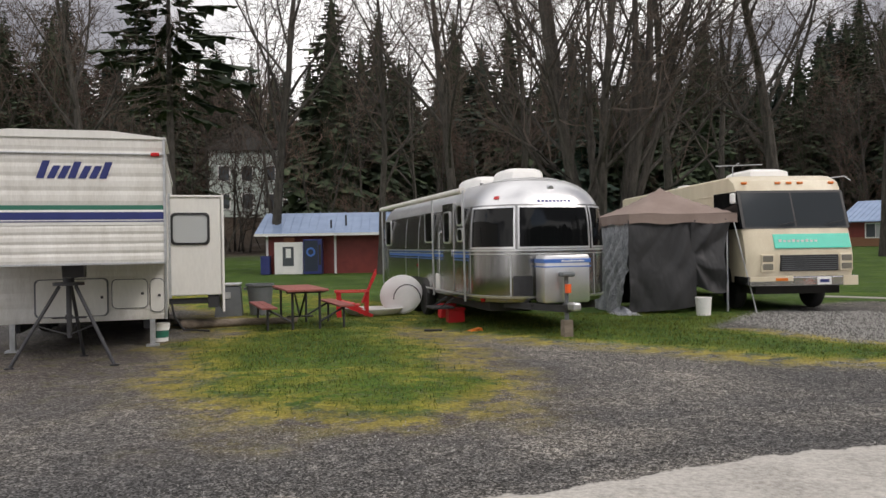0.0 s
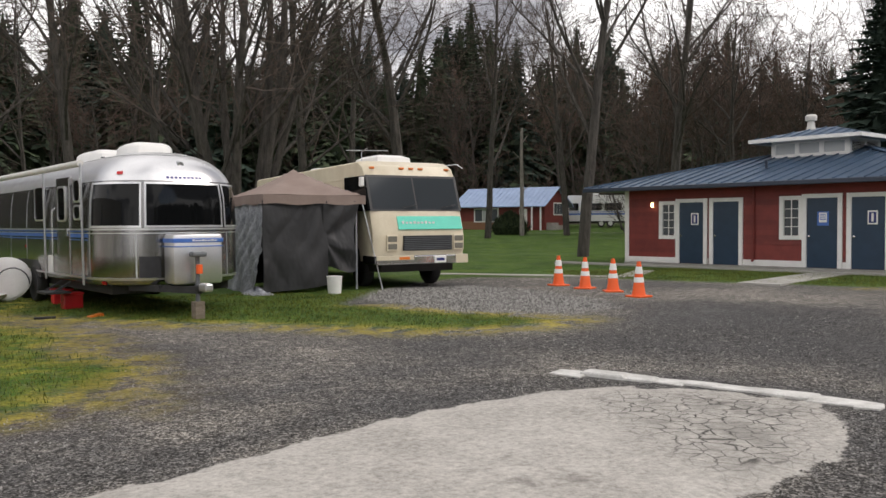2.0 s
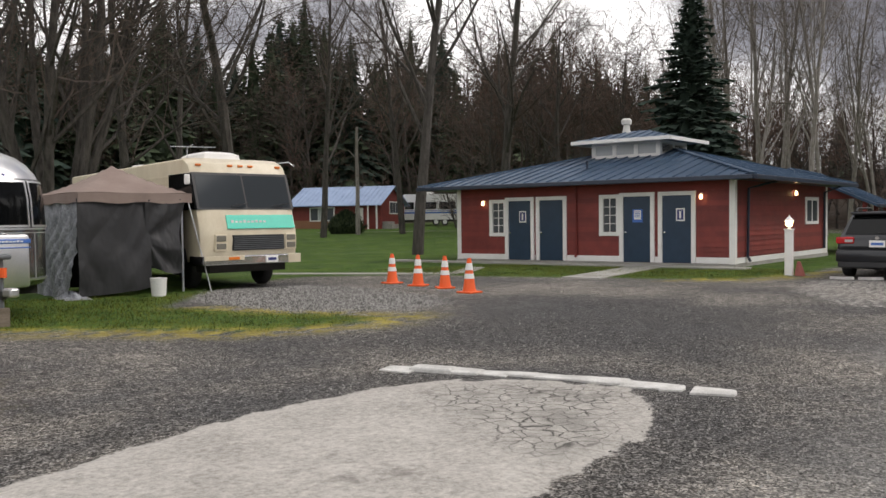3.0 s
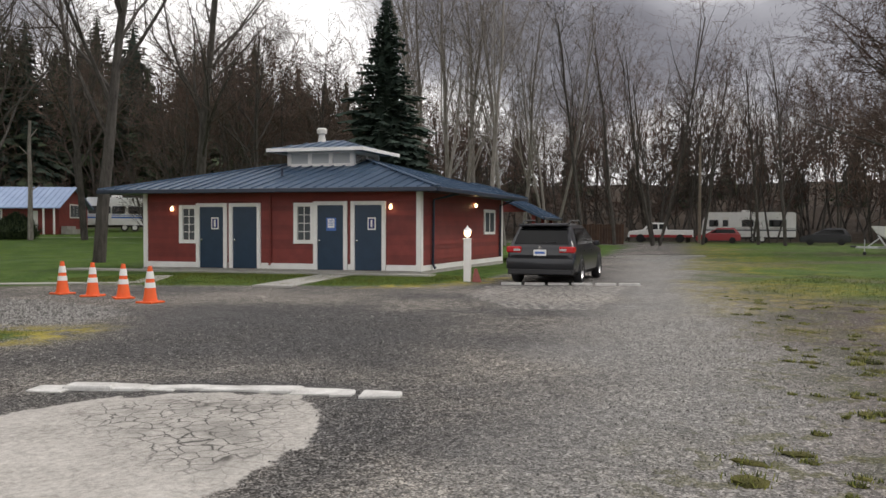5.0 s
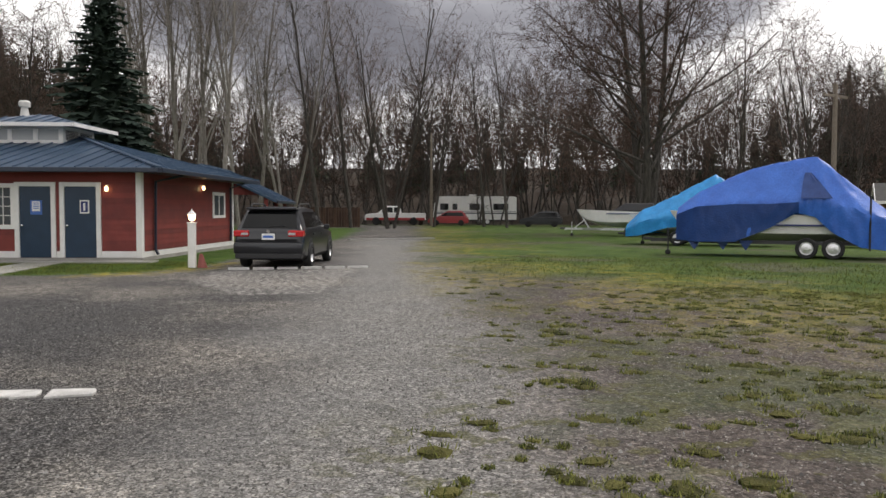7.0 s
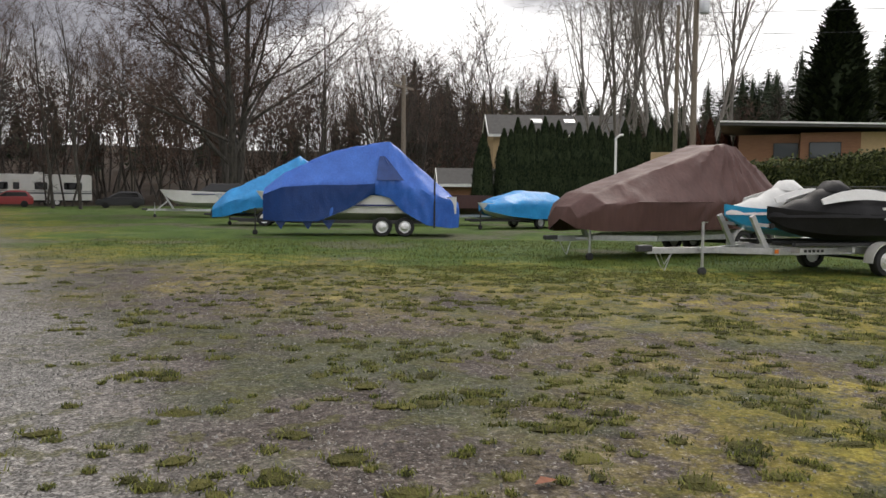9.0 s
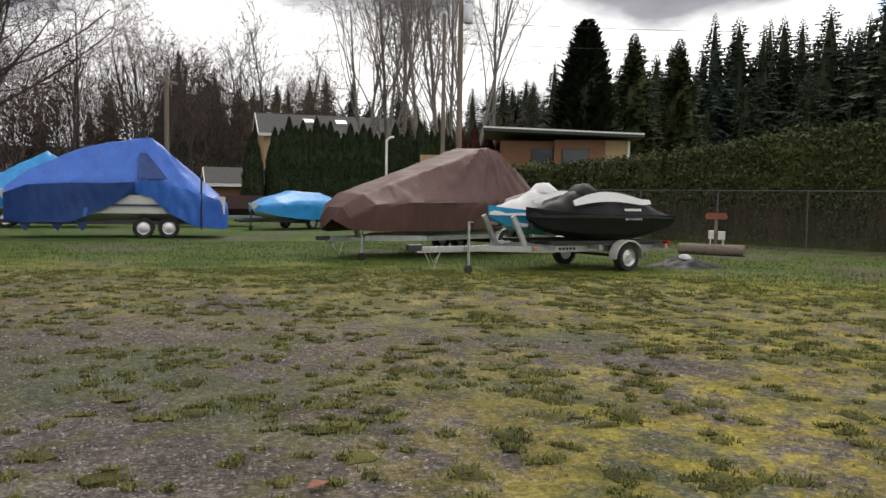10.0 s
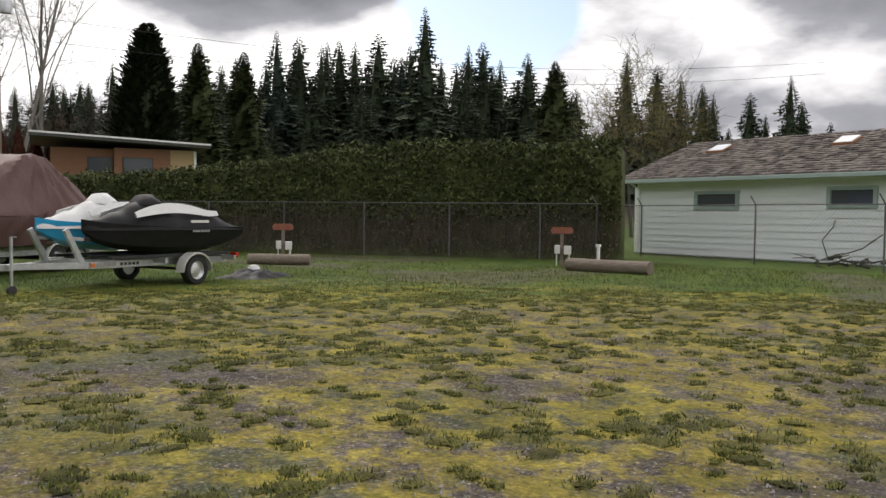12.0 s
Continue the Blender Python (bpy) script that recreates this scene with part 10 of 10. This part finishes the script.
def pale_house():
    th = thing("house", pose(16.6, -30.4, 0, 0, 0, 168.7), "pale blue clapboard house with a weathered shake roof", "house")
    # local x runs west along the front, and the rooms lie behind it
    flip = Matrix.Diagonal((1, -1, 1, 1))

    def part(name, shape, mt, parent, label=""):
        return plain_part(name, shape.move(flip), mt, parent, label)

    L, H = 19.0, 2.85
    part("wall", Shape().box(0.02, L, -8, -0.05, 0, H), "pale_siding", th)
    wins = [(2.78, 4.36, 1.84, 2.27), (7.76, 9.09, 1.9, 2.34), (12.4, 13.9, 1.6, 2.5)]
    z = 0.05
    while z < H - 0.02:
        z1 = min(z + 0.235, H)
        x = 0.1
        for a, b in sorted((a - 0.14, b + 0.14) for a, b, w0, w1 in wins if w0 - 0.14 < (z + z1) / 2 < w1 + 0.14) + [(L, L)]:
            if a - x > 0.05:
                part("siding_board", Shape().prism([(0.0, z1), (0.034, z + 0.008), (0.034, z), (-0.05, z), (-0.05, z1)], x, a, "x"), "pale_siding", th)
            x = max(x, b)
        z = z1
    part("corner_board", Shape().box(0.0, 0.12, -0.06, 0.035, 0, H, 0.006), "pale_siding", th)
    for a, b, w0, w1 in wins:
        w = part("window", Shape().box(a - 0.13, b + 0.13, -0.04, 0.05, w1, w1 + 0.12).box(a - 0.13, b + 0.13, -0.04, 0.07, w0 - 0.12, w0).box(a - 0.13, a, -0.04, 0.07, w0, w1).box(b, b + 0.13, -0.04, 0.07, w0, w1), "gutter_green", th)
        part("pane", Shape().box(a, b, -0.03, -0.01, w0, w1), "window_glass", w)
    # side wing in the shade
    part("side_wall", Shape().box(-0.9, 0.0, -8, -0.9, 0, 2.6), "pale_siding", th)
    x0, x1 = -0.45, L + 0.5
    y0, yr, zr = 0.65, -4.0, 4.55
    s = Shape().add([(x0, y0, H + 0.02), (x1, y0, H + 0.02), (x1, yr, zr), (x0 + 0.1, yr, zr), (x0, -8.6, H + 0.02), (x1, -8.6, H + 0.02), (x0, y0, H - 0.1), (x1, y0, H - 0.1), (x1, -8.6, H - 0.1), (x0, -8.6, H - 0.1)], [(0, 1, 2, 3), (3, 2, 5, 4), (0, 3, 4), (6, 9, 8, 7), (0, 6, 7, 1), (0, 4, 9, 6)])
    rf = part("roof", s, "shake_roof", th, "weathered grey shake roof")
    part("gutter", Shape().box(x0, x1, y0 - 0.02, y0 + 0.1, H - 0.14, H + 0.0, 0.02), "gutter_green", rf, "pale green gutter")
    part("downpipe", Shape().pipe([(0.1, y0, H - 0.1), (0.16, 0.1, H - 0.35), (0.16, 0.09, 0.1)], 0.04, 8), "white_paint", th)
    slope = (zr - H) / (y0 - yr)
    for xx in (1.47, 6.5):
        ya, yb = -2.25, -2.95
        za, zb = H + (y0 - ya) * slope, H + (y0 - yb) * slope
        sk_ = part("skylight", Shape().add([(xx, ya, za - 0.02), (xx + 0.75, ya, za - 0.02), (xx + 0.75, yb, zb - 0.02), (xx, yb, zb - 0.02), (xx, ya, za + 0.13), (xx + 0.75, ya, za + 0.13), (xx + 0.75, yb, zb + 0.13), (xx, yb, zb + 0.13)], [(0, 3, 2, 1), (4, 5, 6, 7), (0, 1, 5, 4), (2, 3, 7, 6), (0, 4, 7, 3), (1, 2, 6, 5)]), "brown_cedar", rf)
        part("pane", Shape().add([(xx + 0.06, ya - 0.05, za + 0.16), (xx + 0.69, ya - 0.05, za + 0.16), (xx + 0.69, yb + 0.05, zb + 0.16), (xx + 0.06, yb + 0.05, zb + 0.16), (xx + 0.06, ya - 0.05, za + 0.1), (xx + 0.69, ya - 0.05, za + 0.1), (xx + 0.69, yb + 0.05, zb + 0.1), (xx + 0.06, yb + 0.05, zb + 0.1)], [(0, 3, 2, 1), (4, 5, 6, 7), (0, 1, 5, 4), (2, 3, 7, 6), (0, 4, 7, 3), (1, 2, 6, 5)]), "white_dome", sk_)
    part("eave_trim", Shape().box(x0, x1, 0.0, y0, H - 0.12, H - 0.1), "white_paint", th)
    r = random.Random(3)
    shakes = Shape()
    rows_ = 19
    nrm = Vector((0, slope, 1)).normalized()
    for i in range(rows_):
        f0 = i / rows_
        ya, za = y0 + (yr - y0) * f0, H + 0.02 + (zr - H) * f0
        yb, zb = y0 + (yr - y0) * (f0 + 1.25 / rows_), H + 0.02 + (zr - H) * (f0 + 1.25 / rows_)
        x = x0 + 0.1 * f0
        while x < 14.0:
            wd = r.uniform(0.12, 0.3)
            lift = r.uniform(0.025, 0.06)
            jit = r.uniform(-0.03, 0.03)
            v = [(x, ya + jit, za + lift), (x + wd - 0.015, ya + jit, za + lift), (x + wd - 0.015, yb, zb + 0.01), (x, yb, zb + 0.01), (x, ya + jit, za + lift - 0.03), (x + wd - 0.015, ya + jit, za + lift - 0.03)]
            shakes.add(v, [(0, 1, 2, 3), (0, 4, 5, 1)])
            x += wd
    tagged(part("shake_layer", shakes, "shake_stuff", rf, "split wooden shakes"), kind="stuff")


pale_house()

# brush against the fence
hp = Shape()
r = random.Random(9)
for k in range(26):
    p = Vector((8.0 + r.uniform(-1.0, 0.8), -26.6 + r.uniform(-0.3, 0.3), r.uniform(0.05, 0.3)))
    hp.tube(p, p + Vector((r.uniform(-0.7, 0.7), r.uniform(-0.3, 0.3), r.uniform(-0.05, 0.25))), r.uniform(0.02, 0.05), 0.01, n=5)
hp.pipe([(8.3, -26.5, 0.2), (8.5, -26.5, 0.8), (8.2, -26.5, 1.2), (8.15, -26.5, 1.4)], 0.018, 6)
hp.pipe([(8.2, -26.5, 0.3), (7.4, -26.5, 0.6), (6.9, -26.5, 1.0)], 0.018, 6)
solo("branch_pile", hp, "bark", "heap of cut branches behind the fence", "branches", kind="stuff")


# ---- grass, tufts and loose stones ----
def blades(points, heights, lean, width, name, mt, label, category):
    """Grass blades as slim triangles, one mesh."""
    rs = np.random.RandomState(len(points))
    n = len(points)
    a = rs.rand(n) * math.tau
    dx, dy = np.cos(a), np.sin(a)
    base = points
    w = width * (0.7 + 0.6 * rs.rand(n))
    tip = base + np.stack([dx * heights * lean * rs.rand(n), dy * heights * lean * rs.rand(n), heights], 1)
    side = np.stack([-dy * w, dx * w, np.zeros(n)], 1)
    v = np.concatenate([base - side, base + side, tip], 1).reshape(-1, 3)
    f = np.arange(3 * n).reshape(-1, 3)
    me = bpy.data.meshes.new(name)
    me.from_pydata(v.tolist(), [], f.tolist())
    me.materials.append(M[mt])
    return tagged(new(name, me), label, category, kind="stuff")


def scatter(n, x0, x1, y0, y1, seed):
    rs = np.random.RandomState(seed)
    return x0 + (x1 - x0) * rs.rand(n), y0 + (y1 - y0) * rs.rand(n), rs


def grass_blades():
    pts, hs = [], []
    for n, box, seed, hh in ((150000, (-9, 6, 5, 17), 1, 0.055), (70000, (9, 18, 12, 22), 2, 0.06), (110000, (11, 26, -20, 8), 3, 0.07), (50000, (3, 14, -24, -9), 4, 0.07)):
        x, y, rs = scatter(n, *box, seed)
        z = zones(x, y)
        keep = rs.rand(n) < z[2] ** 1.5 * (1 - 0.75 * z[3])
        x, y = x[keep], y[keep]
        pts.append(np.stack([x, y, height(x, y) + 0.0], 1))
        hs.append(hh * (0.35 + 0.9 * rs.rand(len(x))) * (0.6 + 0.8 * cloudy(x, y, 1.3, 2)))
    blades(np.concatenate(pts), np.concatenate(hs), 0.9, 0.006, "grass", "grass_blade", "short uneven green lawn grass", "grass")


def tufts():
    """Low mats of grass: flattened, ragged domes with short blades standing in them."""
    total = 30000
    x, y, rs = scatter(total, 1.5, 17, -17, 7, 11)
    z = zones(x, y)
    mown = inside(GRASS_LINE, x, y)
    field = inside(FIELD, x, y)
    drift = smooth(0.42, 0.62, cloudy(x, y, 0.8, 6))
    keep = (rs.rand(total) < (0.4 * smooth(0.1, 0.5, z[2]) + 0.12) * (0.35 + drift)) & (rs.rand(total) < 0.25 + 0.75 * smooth(2.5, -2.0, y - 0.12 * x)) & (field > 0.5) & (mown < 3.0) & (np.hypot(x - 0.6, y + 1) > 2.0)
    x, y = x[keep], y[keep]
    n = len(x)
    size = 0.045 + 0.15 * rs.rand(n) ** 2.2
    tall = (0.009 + 0.14 * size) * (0.7 + 0.6 * rs.rand(n))
    sides = 6
    turn0 = rs.rand(n) * math.tau
    stretch = 0.7 + 0.6 * rs.rand(n)
    rows = []
    for frac, up in ((1.0, -0.1), (0.8, 0.62), (0.42, 0.95)):
        for q in range(sides):
            rr_ = 0.62 * size * frac * (0.6 + 0.8 * rs.rand(n))
            a = turn0 + q * math.tau / sides
            rows.append(np.stack([x + rr_ * np.cos(a) * stretch, y + rr_ * np.sin(a) / stretch, 0.6 * tall * up * (0.8 + 0.4 * rs.rand(n)) + 0.004], 1))
    rows.append(np.stack([x, y, 0.6 * tall + 0.004], 1))
    verts = np.stack(rows, 1).reshape(-1, 3)
    base = (3 * sides + 1) * np.arange(n)[:, None]
    faces = []
    for ring in range(2):
        for q in range(sides):
            a, b = ring * sides + q, ring * sides + (q + 1) % sides
            faces += [(base + np.array([[a, b, b + sides]])), (base + np.array([[a, b + sides, a + sides]]))]
    for q in range(sides):
        faces.append(base + np.array([[2 * sides + q, 2 * sides + (q + 1) % sides, 3 * sides]]))
    me = bpy.data.meshes.new("grass_mat")
    me.from_pydata(verts.tolist(), [], np.concatenate(faces, 0).tolist())
    me.materials.append(M["tuft_mat"])
    tagged(new("grass_mat", me), "low matted clumps of dull green grass on trodden gravel", "grass", kind="stuff")
    k = 46
    a = rs.rand(n, k) * math.tau
    r = np.sqrt(rs.rand(n, k)) * size[:, None]
    px = x[:, None] + r * np.cos(a) * stretch[:, None]
    py = y[:, None] + r * np.sin(a) / stretch[:, None]
    h = 0.01 + tall[:, None] * (1.5 - 0.95 * r / size[:, None]) * (0.7 + 0.5 * rs.rand(n, k))
    p = np.stack([px.ravel(), py.ravel(), np.full(n * k, 0.004)], 1)
    blades(p, h.ravel(), 1.3, 0.0055, "grass_tuft", "tuft_blade", "short blades of dull green grass in the matted clumps", "grass")


def stones(n, box, seed, weight, r0, r1, name, label):
    x, y, rs = scatter(n, *box, seed)
    keep = rs.rand(n) < weight(zones(x, y))
    x, y = x[keep], y[keep]
    n = len(x)
    r = r0 + (r1 - r0) * rs.rand(n) ** 2
    ang = rs.rand(n) * math.tau
    v = []
    for q in range(4):
        rr = r * (0.7 + 0.6 * rs.rand(n))
        v.append(np.stack([x + rr * np.cos(ang + q * math.pi / 2), y + rr * np.sin(ang + q * math.pi / 2), np.full(n, 0.0)], 1))
    v.append(np.stack([x + 0.3 * r * rs.randn(n), y + 0.3 * r * rs.randn(n), r * (0.7 + 0.5 * rs.rand(n)) + 0.006], 1))
    verts = np.stack(v, 1).reshape(-1, 3)
    base = 5 * np.arange(n)[:, None]
    f = np.concatenate([base + np.array([[q, (q + 1) % 4, 4]]) for q in range(4)], 0)
    me = bpy.data.meshes.new(name)
    me.from_pydata(verts.tolist(), [], f.tolist())
    me.materials.append(M["gravel_stone"])
    tagged(new(name, me), label, "gravel", kind="stuff")


grass_blades()
tufts()
stones(26000, (2.5, 7.2, 11, 18), 21, lambda z: z[5] * 0.9, 0.008, 0.024, "gravel", "loose pale gravel of the parking pad")
stones(60000, (-3, 12, 1.2, 10), 22, lambda z: (0.12 + 0.3 * z[5]) * (1 - z[4]) * (1 - z[2]), 0.004, 0.012, "gravel", "loose stone chips on the worn asphalt")
stones(40000, (1.5, 14, -11, 4), 23, lambda z: 0.3 * (1 - z[2]) * (1 - z[4]), 0.004, 0.014, "gravel", "small stones on the trodden field")

# a dry leaf and bits of litter
leaf_shape = Shape().add([(0, -0.07, 0.01), (0.05, 0, 0.025), (0, 0.08, 0.012), (-0.05, 0, 0.03), (0, 0, 0.008)], [(0, 1, 4), (1, 2, 4), (2, 3, 4), (3, 0, 4)])
solo("dry_leaf", leaf_shape, "sign_wood", "curled brown leaf on the gravel", "leaf", m=pose(4.6, -1.9, 0.012, 0, 0, 30))
